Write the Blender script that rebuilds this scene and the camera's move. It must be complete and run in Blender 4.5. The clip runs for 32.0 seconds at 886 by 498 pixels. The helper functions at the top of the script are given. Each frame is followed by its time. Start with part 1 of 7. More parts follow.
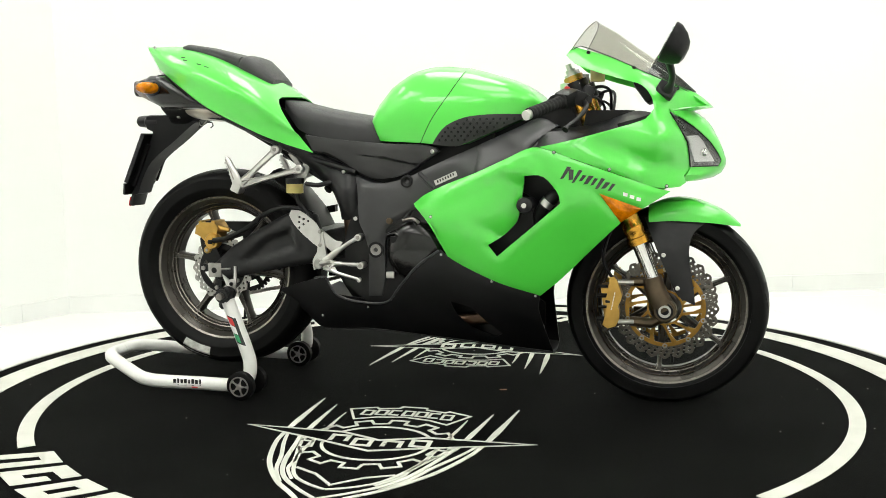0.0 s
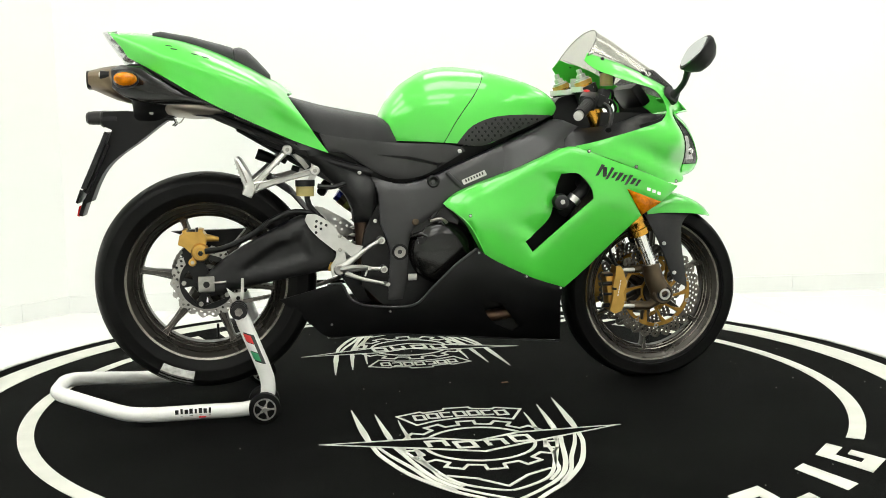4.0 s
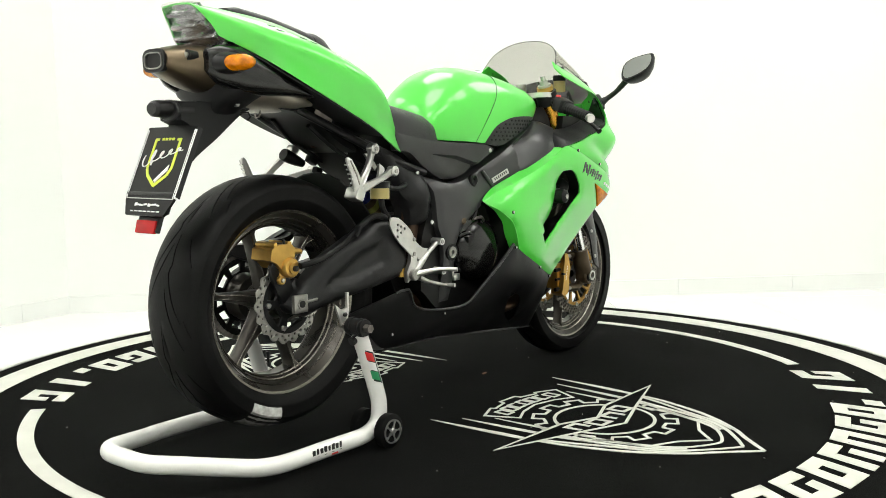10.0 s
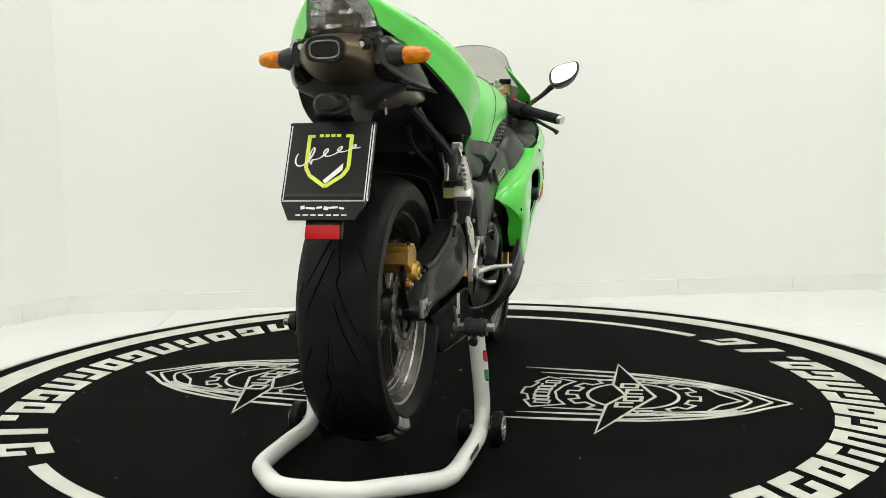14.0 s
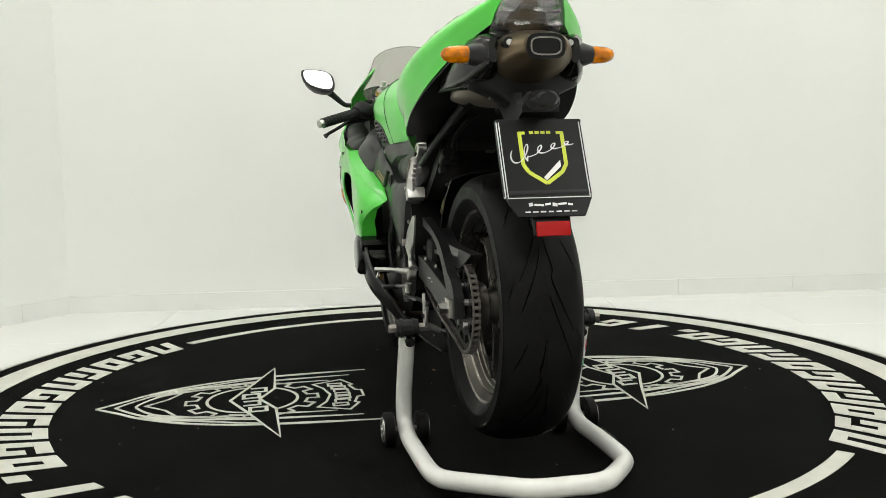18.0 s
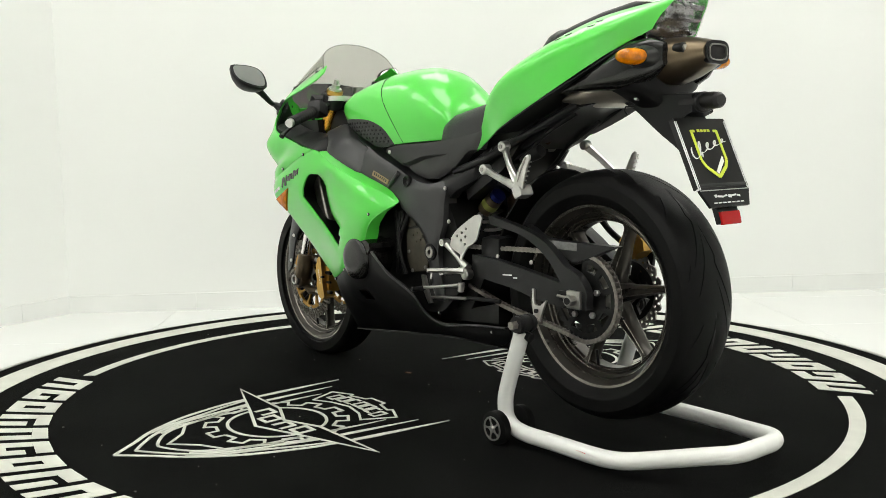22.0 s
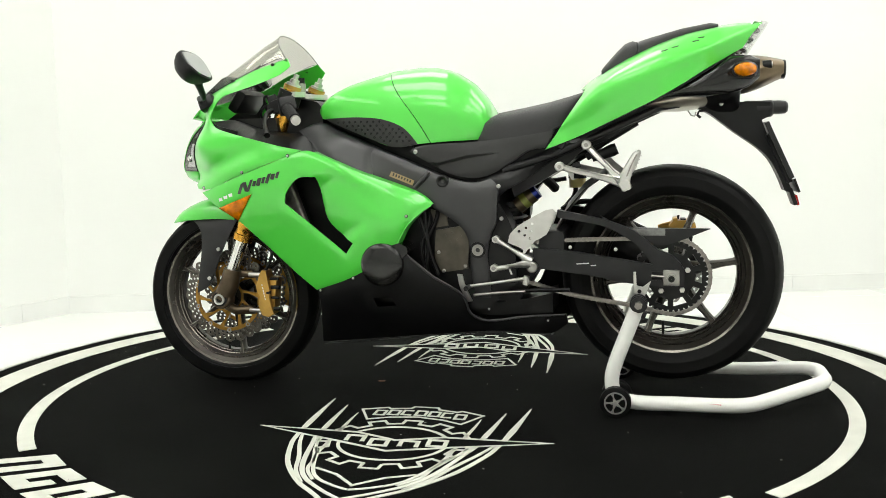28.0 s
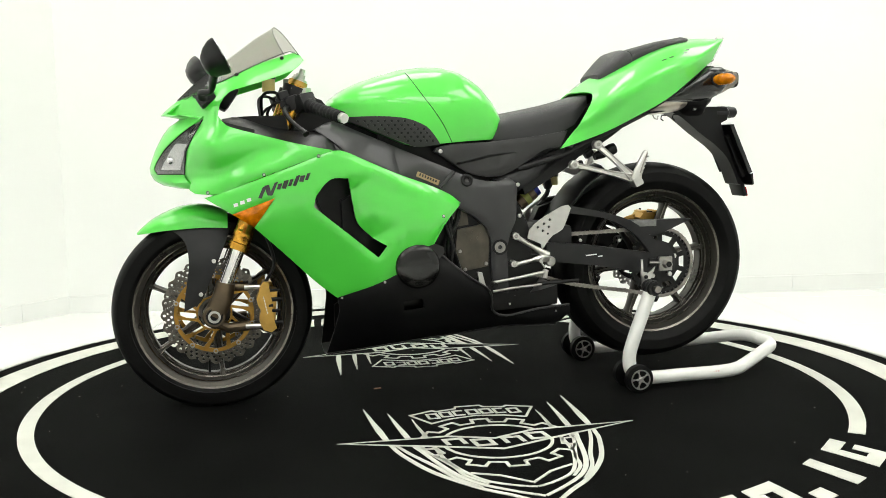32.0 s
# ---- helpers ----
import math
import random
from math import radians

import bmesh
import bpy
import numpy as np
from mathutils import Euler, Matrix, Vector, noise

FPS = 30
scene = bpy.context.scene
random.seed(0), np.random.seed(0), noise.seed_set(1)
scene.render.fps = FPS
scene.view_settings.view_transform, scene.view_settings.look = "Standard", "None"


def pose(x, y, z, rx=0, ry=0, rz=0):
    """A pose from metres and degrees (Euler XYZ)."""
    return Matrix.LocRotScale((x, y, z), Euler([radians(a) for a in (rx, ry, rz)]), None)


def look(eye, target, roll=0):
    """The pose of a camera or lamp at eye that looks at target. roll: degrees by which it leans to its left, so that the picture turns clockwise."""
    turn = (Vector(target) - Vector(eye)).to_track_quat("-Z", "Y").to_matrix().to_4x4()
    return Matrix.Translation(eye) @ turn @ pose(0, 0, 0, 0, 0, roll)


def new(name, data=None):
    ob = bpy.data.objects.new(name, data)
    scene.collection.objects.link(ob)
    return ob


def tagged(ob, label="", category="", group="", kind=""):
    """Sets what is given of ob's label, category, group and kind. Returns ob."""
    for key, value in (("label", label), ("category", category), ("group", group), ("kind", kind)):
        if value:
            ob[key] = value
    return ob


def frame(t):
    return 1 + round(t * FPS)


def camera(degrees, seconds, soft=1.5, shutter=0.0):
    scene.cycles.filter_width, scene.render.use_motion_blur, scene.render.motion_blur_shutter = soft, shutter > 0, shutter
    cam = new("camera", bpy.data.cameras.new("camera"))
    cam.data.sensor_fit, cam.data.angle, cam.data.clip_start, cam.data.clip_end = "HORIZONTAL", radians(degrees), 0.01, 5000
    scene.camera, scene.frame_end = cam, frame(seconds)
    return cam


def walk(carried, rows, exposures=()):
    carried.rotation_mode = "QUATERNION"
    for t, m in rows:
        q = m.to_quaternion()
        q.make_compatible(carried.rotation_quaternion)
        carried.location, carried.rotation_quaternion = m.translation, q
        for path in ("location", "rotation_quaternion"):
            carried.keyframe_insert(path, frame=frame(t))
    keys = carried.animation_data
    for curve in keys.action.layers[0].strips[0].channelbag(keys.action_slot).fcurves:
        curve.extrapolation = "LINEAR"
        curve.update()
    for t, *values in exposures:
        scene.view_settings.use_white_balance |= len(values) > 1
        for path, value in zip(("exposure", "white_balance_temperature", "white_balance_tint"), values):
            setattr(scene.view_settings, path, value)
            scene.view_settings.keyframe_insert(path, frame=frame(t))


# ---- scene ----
from mathutils import geometry

# ---------------------------------------------------------------- camera: it stands still before a slowly turning table
cam = camera(50.031, 32.0, soft=0.8)
EYE = Vector((0.0, -2.9324, 0.7602))
TILT, PAN = radians(6.353), radians(0.225)
AIM = Vector((math.sin(PAN) * math.cos(TILT), math.cos(PAN) * math.cos(TILT), -math.sin(TILT)))
STAND_POSE = look(EYE, EYE + AIM, -0.904)
EXPOSURES = [(0, 0.01, 6500, 13), (3, 0.01, 6500, 13), (8, 0.02, 6500, 13), (11, -0.03, 6500, 13), (13, -0.26, 6550, 13), (16, -0.48, 6550, 14), (19, -0.5, 6550, 14), (21, -0.38, 6500, 14), (24, -0.22, 6500, 14), (27, -0.1, 6500, 13), (32, -0.05, 6500, 13)]
walk(cam, [(0.0, STAND_POSE), (32.0, STAND_POSE)], exposures=EXPOSURES)

# the table's turn in degrees, second by second
TURN = [-16.13, -9.7, -3.29, 3.13, 9.62, 16.2, 22.86, 29.51, 36.12, 42.64, 49.11, 55.57, 62.02, 68.47, 74.91, 81.35,
        87.79, 94.25, 100.72, 107.2, 113.66, 120.11, 126.56, 133.0, 139.46, 145.92, 152.38, 158.86, 165.37,
        171.95, 178.58, 185.2, 191.79]

# ---------------------------------------------------------------- world and light
world = bpy.data.worlds.new("world")
scene.world = world
world.use_nodes = True
world.node_tree.nodes["Background"].inputs[0].default_value = (0.9, 0.95, 1.0, 1)
world.node_tree.nodes["Background"].inputs[1].default_value = 0.3
CEILING_GLOW = 6.3


# ---------------------------------------------------------------- materials
def material(name, color, rough=0.5, metal=0.0, coat=0.0, grain=0.0, grain_scale=200.0, vary=0.0, vary_scale=6.0,
             transmission=0.0, glow=0.0, rough_vary=0.0, ior=1.5, spec=0.5, coat_rough=0.1):
    """A surface with a base colour, stains at vary_scale and relief at grain_scale (per metre)."""
    m = bpy.data.materials.new(name)
    m.use_nodes = True
    nt = m.node_tree
    b = nt.nodes["Principled BSDF"]
    b.inputs["Base Color"].default_value = (*color, 1)
    b.inputs["Roughness"].default_value = rough
    b.inputs["Metallic"].default_value = metal
    b.inputs["Coat Weight"].default_value = coat
    b.inputs["Coat Roughness"].default_value = coat_rough
    b.inputs["Transmission Weight"].default_value = transmission
    b.inputs["IOR"].default_value = ior
    b.inputs["Specular IOR Level"].default_value = spec
    if glow:
        b.inputs["Emission Color"].default_value = (*color, 1)
        b.inputs["Emission Strength"].default_value = glow
    co = nt.nodes.new("ShaderNodeTexCoord")
    if vary or rough_vary:
        n = nt.nodes.new("ShaderNodeTexNoise")
        n.inputs["Scale"].default_value = vary_scale
        n.inputs["Detail"].default_value = 6
        nt.links.new(co.outputs["Object"], n.inputs["Vector"])
        if vary:
            ramp = nt.nodes.new("ShaderNodeMapRange")
            ramp.inputs["From Min"].default_value, ramp.inputs["From Max"].default_value = 0.3, 0.7
            ramp.inputs["To Min"].default_value, ramp.inputs["To Max"].default_value = 1 - vary, 1 + vary
            nt.links.new(n.outputs["Fac"], ramp.inputs["Value"])
            mul = nt.nodes.new("ShaderNodeVectorMath")
            mul.operation = "SCALE"
            mul.inputs[0].default_value = color
            nt.links.new(ramp.outputs[0], mul.inputs["Scale"])
            nt.links.new(mul.outputs[0], b.inputs["Base Color"])
        if rough_vary:
            rr = nt.nodes.new("ShaderNodeMapRange")
            rr.inputs["From Min"].default_value, rr.inputs["From Max"].default_value = 0.3, 0.7
            rr.inputs["To Min"].default_value, rr.inputs["To Max"].default_value = rough - rough_vary, rough + rough_vary
            nt.links.new(n.outputs["Fac"], rr.inputs["Value"])
            nt.links.new(rr.outputs[0], b.inputs["Roughness"])
    if grain:
        g = nt.nodes.new("ShaderNodeTexNoise")
        g.inputs["Scale"].default_value = grain_scale
        g.inputs["Detail"].default_value = 4
        nt.links.new(co.outputs["Object"], g.inputs["Vector"])
        bump = nt.nodes.new("ShaderNodeBump")
        bump.inputs["Strength"].default_value = grain
        bump.inputs["Distance"].default_value = 0.002
        nt.links.new(g.outputs["Fac"], bump.inputs["Height"])
        nt.links.new(bump.outputs[0], b.inputs["Normal"])
    return m


def clear(name, tint, gloss_rough=0.03, gloss=0.06):
    """Thin clear plastic: what lies behind shows through, tinted, under a gloss."""
    m = bpy.data.materials.new(name)
    m.use_nodes = True
    nt = m.node_tree
    nt.nodes.remove(nt.nodes["Principled BSDF"])
    out = nt.nodes["Material Output"]
    tr, gl, mix = (nt.nodes.new(k) for k in ("ShaderNodeBsdfTransparent", "ShaderNodeBsdfGlossy", "ShaderNodeMixShader"))
    tr.inputs[0].default_value = (*tint, 1)
    gl.inputs["Roughness"].default_value = gloss_rough
    mix.inputs[0].default_value = gloss
    nt.links.new(tr.outputs[0], mix.inputs[1])
    nt.links.new(gl.outputs[0], mix.inputs[2])
    nt.links.new(mix.outputs[0], out.inputs[0])
    return m


GREEN = material("lime_paint", (0.07, 0.63, 0.055), 0.34, coat=0.8, vary=0.03, vary_scale=9, rough_vary=0.05, coat_rough=0.05)
SATIN = material("satin_black_plastic", (0.012, 0.012, 0.0125), 0.36, vary=0.25, vary_scale=20, grain=0.12, grain_scale=900, spec=0.28)
COWL = material("matt_black_cowl", (0.006, 0.006, 0.0063), 0.43, vary=0.3, vary_scale=8, grain=0.06, grain_scale=600, rough_vary=0.06, spec=0.22)
GREY = material("dark_grey_frame_paint", (0.032, 0.032, 0.033), 0.32, vary=0.15, vary_scale=12, grain=0.06, grain_scale=900, spec=0.42)
GREY_SIDE = material("dark_grey_plastic", (0.032, 0.032, 0.032), 0.4, vary=0.12, vary_scale=12, grain=0.15, grain_scale=900, spec=0.32)
SEATING = material("black_vinyl", (0.026, 0.026, 0.027), 0.42, vary=0.15, vary_scale=15, grain=0.3, grain_scale=700, spec=0.32)
RUBBER = material("tyre_rubber", (0.0038, 0.0038, 0.0037), 0.47, vary=0.45, vary_scale=14, grain=0.2, grain_scale=300, spec=0.11, rough_vary=0.08)
GRIP = material("grip_rubber", (0.012, 0.012, 0.012), 0.7, grain=0.5, grain_scale=500, spec=0.2)
RIM = material("bronze_rim_paint", (0.058, 0.053, 0.046), 0.31, metal=0.7, vary=0.15, vary_scale=10, rough_vary=0.08)
BRONZE = material("bronze_casting", (0.105, 0.078, 0.05), 0.4, metal=0.8, vary=0.2, vary_scale=25, grain=0.1, grain_scale=500)
GOLD = material("gold_anodised", (0.5, 0.3, 0.075), 0.36, metal=0.9, vary=0.15, vary_scale=30, grain=0.05, grain_scale=400)
FORK_GOLD = material("gold_fork_tube", (0.66, 0.34, 0.045), 0.27, metal=0.92, vary=0.08, vary_scale=30)
CARRIER_GOLD = material("dark_gold_disc_carrier", (0.33, 0.18, 0.035), 0.36, metal=0.9, vary=0.2, vary_scale=40)
STEEL = material("brushed_steel", (0.34, 0.33, 0.31), 0.33, metal=1.0, vary=0.15, vary_scale=40, grain=0.1, grain_scale=900)
# lighter than RIM: puts the highlights on rim and spoke edges into the colour
LIP = material("rim_edge_highlight", (0.2, 0.185, 0.165), 0.27, metal=0.95, vary=0.1, vary_scale=30)
ROTOR = material("brake_disc_steel", (0.125, 0.115, 0.1), 0.36, metal=1.0, vary=0.15, vary_scale=40)
TAIL_GLASS = material("faceted_lamp_reflector", (0.4, 0.4, 0.4), 0.24, metal=0.9, vary=0.4, vary_scale=45, grain=0.5, grain_scale=160)
CHROME = material("chrome", (0.8, 0.8, 0.8), 0.07, metal=1.0)
ALLOY = material("polished_alloy", (0.56, 0.55, 0.53), 0.32, metal=0.95, vary=0.1, vary_scale=30, grain=0.08, grain_scale=600)
CAST = material("engine_casting", (0.075, 0.066, 0.05), 0.45, metal=0.5, vary=0.3, vary_scale=25, grain=0.2, grain_scale=300)
DARK = material("oily_black", (0.005, 0.005, 0.005), 0.38, vary=0.3, vary_scale=30, spec=0.25)
TITAN = material("titanium_silencer", (0.15, 0.115, 0.075), 0.36, metal=0.9, vary=0.15, vary_scale=12, grain=0.05)
# paler than TITAN: the floor's reflection is put into this colour
SILENCER = material("floor_lit_silencer_steel", (0.42, 0.38, 0.32), 0.34, metal=0.9, vary=0.2, vary_scale=14, grain=0.05)
PIPE = material("heated_exhaust_pipe", (0.09, 0.055, 0.035), 0.4, metal=0.8, vary=0.35, vary_scale=18)
AMBER = material("amber_lens", (0.68, 0.2, 0.0), 0.12, spec=0.3, transmission=0.2, vary=0.4, vary_scale=60, grain=0.5, grain_scale=160)
REDLENS = material("red_lens", (0.42, 0.004, 0.004), 0.22, spec=0.25, grain=0.4, grain_scale=600)
SCREEN = clear("smoked_screen", (0.84, 0.83, 0.81))
LENS = clear("clear_lens", (0.9, 0.9, 0.9))
MIRROR = material("mirror_glass", (0.44, 0.45, 0.45), 0.02, metal=1.0)
GLOSS = material("gloss_black_casting", (0.007, 0.0068, 0.0065), 0.16, coat=0.3, vary=0.25, vary_scale=25, spec=0.3)
HOUSING = material("lamp_housing", (0.22, 0.22, 0.22), 0.3, metal=0.6, vary=0.4, vary_scale=60, grain=0.5, grain_scale=200)
REFLECTOR = material("lamp_reflector", (0.85, 0.85, 0.85), 0.28, metal=0.5, grain=0.3, grain_scale=120)
WHITE_PIPE = material("white_powder_coat", (0.78, 0.78, 0.75), 0.35, coat=0.3, vary=0.03, vary_scale=30, grain=0.05, grain_scale=500)
DECAL_BLACK = material("black_decal", (0.01, 0.012, 0.01), 0.3, coat=0.6)
DECAL_WHITE = material("white_decal", (0.8, 0.8, 0.8), 0.35)
DECAL_RED = material("red_decal", (0.6, 0.03, 0.03), 0.35)
DECAL_GREEN = material("green_decal", (0.03, 0.3, 0.12), 0.35)
STEEL_DARK = material("oily_chain_steel", (0.27, 0.25, 0.23), 0.35, metal=0.9, vary=0.3, vary_scale=60)
DECAL_GOLD = material("tan_decal", (0.3, 0.2, 0.1), 0.4)
TAPE = material("crinkled_tape", (0.5, 0.5, 0.48), 0.2, metal=0.4, vary=0.35, vary_scale=60, grain=0.9, grain_scale=90)
DECAL_LIME = material("lime_decal", (0.62, 0.7, 0.05), 0.35)
PLATE = material("black_plate", (0.005, 0.005, 0.005), 0.3, vary=0.2, vary_scale=20, spec=0.2)
AMBER_FLUID = material("fluid_reservoir", (0.55, 0.45, 0.16), 0.3, transmission=0.3, vary=0.1, vary_scale=40)
CARPET = material("black_carpet", (0.0034, 0.0036, 0.0033), 0.9, grain=0.9, grain_scale=900, vary=0.5, vary_scale=3.5, spec=0.04)
CARPET_WHITE = material("white_carpet_pile", (0.62, 0.62, 0.56), 0.9, grain=0.8, grain_scale=700, vary=0.06, vary_scale=12)
TRIM = material("worn_alloy_trim", (0.46, 0.46, 0.43), 0.5, metal=0.6, vary=0.4, vary_scale=7, grain=0.1)
TILE = material("white_floor_tile", (0.8, 0.81, 0.79), 0.22, vary=0.015, vary_scale=2)
GROUT = material("pale_grout", (0.5, 0.5, 0.48), 0.8, vary=0.1, vary_scale=30)
WALL = material("white_wall_paint", (0.84, 0.85, 0.825), 0.7, vary=0.02, vary_scale=0.8, grain=0.08, grain_scale=150)
SKIRT = material("pale_skirting", (0.815, 0.823, 0.8), 0.4, vary=0.03, vary_scale=4)
LAMP = material("lamp_diffuser", (0.985, 1.0, 0.935), 0.5, glow=CEILING_GLOW)


# ---------------------------------------------------------------- mesh helpers
def part(name, bm, mat, parent=None, label="", sharp=35, place=None):
    """Links a bmesh as one mesh object under a thing or a part."""
    me = bpy.data.meshes.new(name)
    bmesh.ops.recalc_face_normals(bm, faces=bm.faces)
    for fc in bm.faces:
        fc.smooth = True
    bm.to_mesh(me)
    bm.free()
    me.materials.append(mat)
    me.set_sharp_from_angle(angle=radians(sharp))
    ob = new(name, me)
    if parent:
        ob.parent = parent
    if place:
        ob.matrix_basis = place
    if label:
        ob["label"] = label
    return ob


def repeat(name, ob, parent, place):
    o = new(name, ob.data)
    o.parent = parent
    o.matrix_basis = place
    return o


def inside(pts, x, y):
    hit = False
    for (x0, y0), (x1, y1) in zip(pts, pts[1:] + pts[:1]):
        if (y0 > y) != (y1 > y) and x < (x1 - x0) * (y - y0) / (y1 - y0) + x0:
            hit = not hit
    return hit


def rounded(pts, step=0.018, sharp=48):
    """A closed outline, curved through its gentle corners and kept at its sharp ones."""
    n, out = len(pts), []
    P = [Vector(p) for p in pts]
    turn = []
    for i in range(n):
        a, b = P[i] - P[i - 1], P[(i + 1) % n] - P[i]
        turn.append(abs(math.degrees(a.angle(b, 0))) > sharp)
    for i in range(n):
        p0, p1, p2, p3 = P[i - 1], P[i], P[(i + 1) % n], P[(i + 2) % n]
        k = max(1, round((p2 - p1).length / step))
        m1 = (p2 - p1) if turn[i] else (p2 - p0) * 0.5 * min(1.0, 2 * (p2 - p1).length / max(1e-6, (p2 - p0).length))
        m2 = (p2 - p1) if turn[(i + 1) % n] else (p3 - p1) * 0.5 * min(1.0, 2 * (p2 - p1).length / max(1e-6, (p3 - p1).length))
        for j in range(k):
            u = j / k
            q = (2 * u**3 - 3 * u * u + 1) * p1 + (u**3 - 2 * u * u + u) * m1 + (3 * u * u - 2 * u**3) * p2 + (u**3 - u * u) * m2
            out.append((q.x, q.y))
    return out


def triangulated(outline, holes=(), step=0.025, lines=()):
    """Triangles inside an outline, with a grid of inner points and edges along given lines."""
    loops = [list(outline)] + [list(h) for h in holes]
    co, ed = [], []
    for lp in loops:
        s = len(co)
        co += lp
        ed += [(s + i, s + (i + 1) % len(lp)) for i in range(len(lp))]
    xs, ys = [p[0] for p in outline], [p[1] for p in outline]
    border = [Vector(p) for lp in loops for p in lp]
    for ln in lines:
        fine = []
        for a, b in zip(ln, ln[1:]):
            k = max(1, round(math.dist(a, b) / max(step * 0.8, 0.004)))
            fine += [(a[0] + (b[0] - a[0]) * q / k, a[1] + (b[1] - a[1]) * q / k) for q in range(k)]
        fine.append(ln[-1])
        s = len(co)
        co += fine
        ed += [(s + i, s + i + 1) for i in range(len(fine) - 1)]
        border += [Vector(p) for p in fine]
    y, row = min(ys) + step / 2, 0
    while step and y < max(ys):
        x = min(xs) + (step / 2 if row % 2 else 0)
        while x < max(xs):
            if inside(outline, x, y) and not any(inside(h, x, y) for h in loops[1:]):
                v = Vector((x, y))
                if all((v - b).length_squared > (0.45 * step) ** 2 for b in border):
                    co.append((x, y))
            x += step
        y, row = y + step * 0.87, row + 1
    vs, es, fs = geometry.delaunay_2d_cdt([Vector(p) for p in co], ed, [], 0, 1e-6)[:3]
    vs = [(v[0], v[1]) for v in vs]
    keep = []
    for f in fs:
        cx, cy = sum(vs[i][0] for i in f) / len(f), sum(vs[i][1] for i in f) / len(f)
        if inside(loops[0], cx, cy) and not any(inside(h, cx, cy) for h in loops[1:]):
            keep.append(list(f))
    return vs, keep


def shell(vs, fs, outer, inner):
    """A sheet with thickness: the outer and the inner skin and the rim between them."""
    bm = bmesh.new()
    used = sorted({i for f in fs for i in f})
    A = {i: bm.verts.new(outer(*vs[i])) for i in used}
    B = {i: bm.verts.new(inner(*vs[i])) for i in used}
    count = {}
    for f in fs:
        bm.faces.new([A[i] for i in f])
        bm.faces.new([B[i] for i in reversed(f)])
        for a, b in zip(f, f[1:] + f[:1]):
            count.setdefault(frozenset((a, b)), []).append((a, b))
    for key, es in count.items():
        if len(es) == 1:
            a, b = es[0]
            bm.faces.new([A[b], A[a], B[a], B[b]])
    return bm


def spline(ctrl):
    """A smooth height over the plane through control points (x, z, height)."""
    P = np.array(ctrl, float)
    n, A = len(P), np.array(ctrl, float)[:, :2]
    d = np.linalg.norm(A[:, None] - A[None], axis=2)
    M = np.zeros((n + 3, n + 3))
    M[:n, :n] = np.where(d > 0, d * d * np.log(d + 1e-12), 0) + 1e-4 * np.eye(n)
    M[:n, n:] = np.c_[np.ones(n), A]
    M[n:, :n] = M[:n, n:].T
    w = np.linalg.solve(M, np.r_[P[:, 2], 0, 0, 0])

    def height(x, z):
        r = np.hypot(A[:, 0] - x, A[:, 1] - z)
        return float((np.where(r > 0, r * r * np.log(r + 1e-12), 0) * w[:n]).sum() + w[n] + w[n + 1] * x + w[n + 2] * z)

    return height


def rim_distance(loops):
    """How far a point of the plane lies from the nearest rim."""
    A = np.array([p for lp in loops for p in lp], float)
    B = np.array([q for lp in loops for q in lp[1:] + lp[:1]], float)
    D = B - A
    L = np.maximum((D * D).sum(1), 1e-12)

    def dist(x, z):
        P = np.array((x, z))
        t = np.clip(((P - A) * D).sum(1) / L, 0, 1)
        return float(np.sqrt((((A + D * t[:, None]) - P) ** 2).sum(1).min()))

    return dist


def panel(outline, height, side, thick=0.004, holes=(), step=0.022, lift=0.0, curve=True, roll=0.0, reach=0.009, lines=()):
    """A body panel on one side of the machine: an outline in x and z, bulged to a half width, its rims rolled in."""
    o = rounded(outline) if curve else list(outline)
    hs = [rounded(h, 0.012) for h in holes]
    vs, fs = triangulated(o, hs, step, lines)
    far = rim_distance([o] + hs)
    hgt = {}

    def y_at(x, z):
        k = (round(x, 6), round(z, 6))
        if k not in hgt:
            hgt[k] = height(x, z) + lift - (roll * math.exp(-far(x, z) / reach) if roll else 0.0)
        return hgt[k]

    return shell(vs, fs, lambda x, z: (x, side * y_at(x, z), z), lambda x, z: (x, side * (y_at(x, z) - thick), z))


def rails(curves, n, m, parts_of=1):
    """A skin between rail curves: n stations along, m points across from rail to rail, smooth both ways."""
    R = []
    for c in curves:
        line = along(c, 0.004)
        L = [0.0]
        for a, b in zip(line, line[1:]):
            L.append(L[-1] + (b - a).length)
        P = np.array([tuple(p) for p in line])
        q = np.linspace(0, L[-1], n)
        R.append(np.stack([np.interp(q, L, P[:, k]) for k in range(3)], 1))
    rows = []
    for k in range(n):
        pts = [tuple(r[k]) for r in R]
        line = along(pts, 0.003)
        L = [0.0]
        for a, b in zip(line, line[1:]):
            L.append(L[-1] + (b - a).length)
        P = np.array([tuple(p) for p in line])
        q = np.linspace(0, L[-1], m)
        rows.append([tuple(float(np.interp(v, L, P[:, d])) for d in range(3)) for v in q])
    return rows


def slab(outline, y0, y1, holes=(), curve=True, bevel=0.0, step=0.018, axis="y"):
    """A plate cut to an outline, between two planes."""
    o = rounded(outline, step) if curve else list(outline)
    vs, fs = triangulated(o, holes, 0)
    bm = shell(vs, fs, lambda x, z: (x, y0, z), lambda x, z: (x, y1, z))
    if bevel:
        es = [e for e in bm.edges if e.is_manifold and e.calc_face_angle(0) > 1.2]
        bmesh.ops.bevel(bm, geom=es, offset=bevel, segments=2, affect="EDGES", profile=0.6)
    return bm


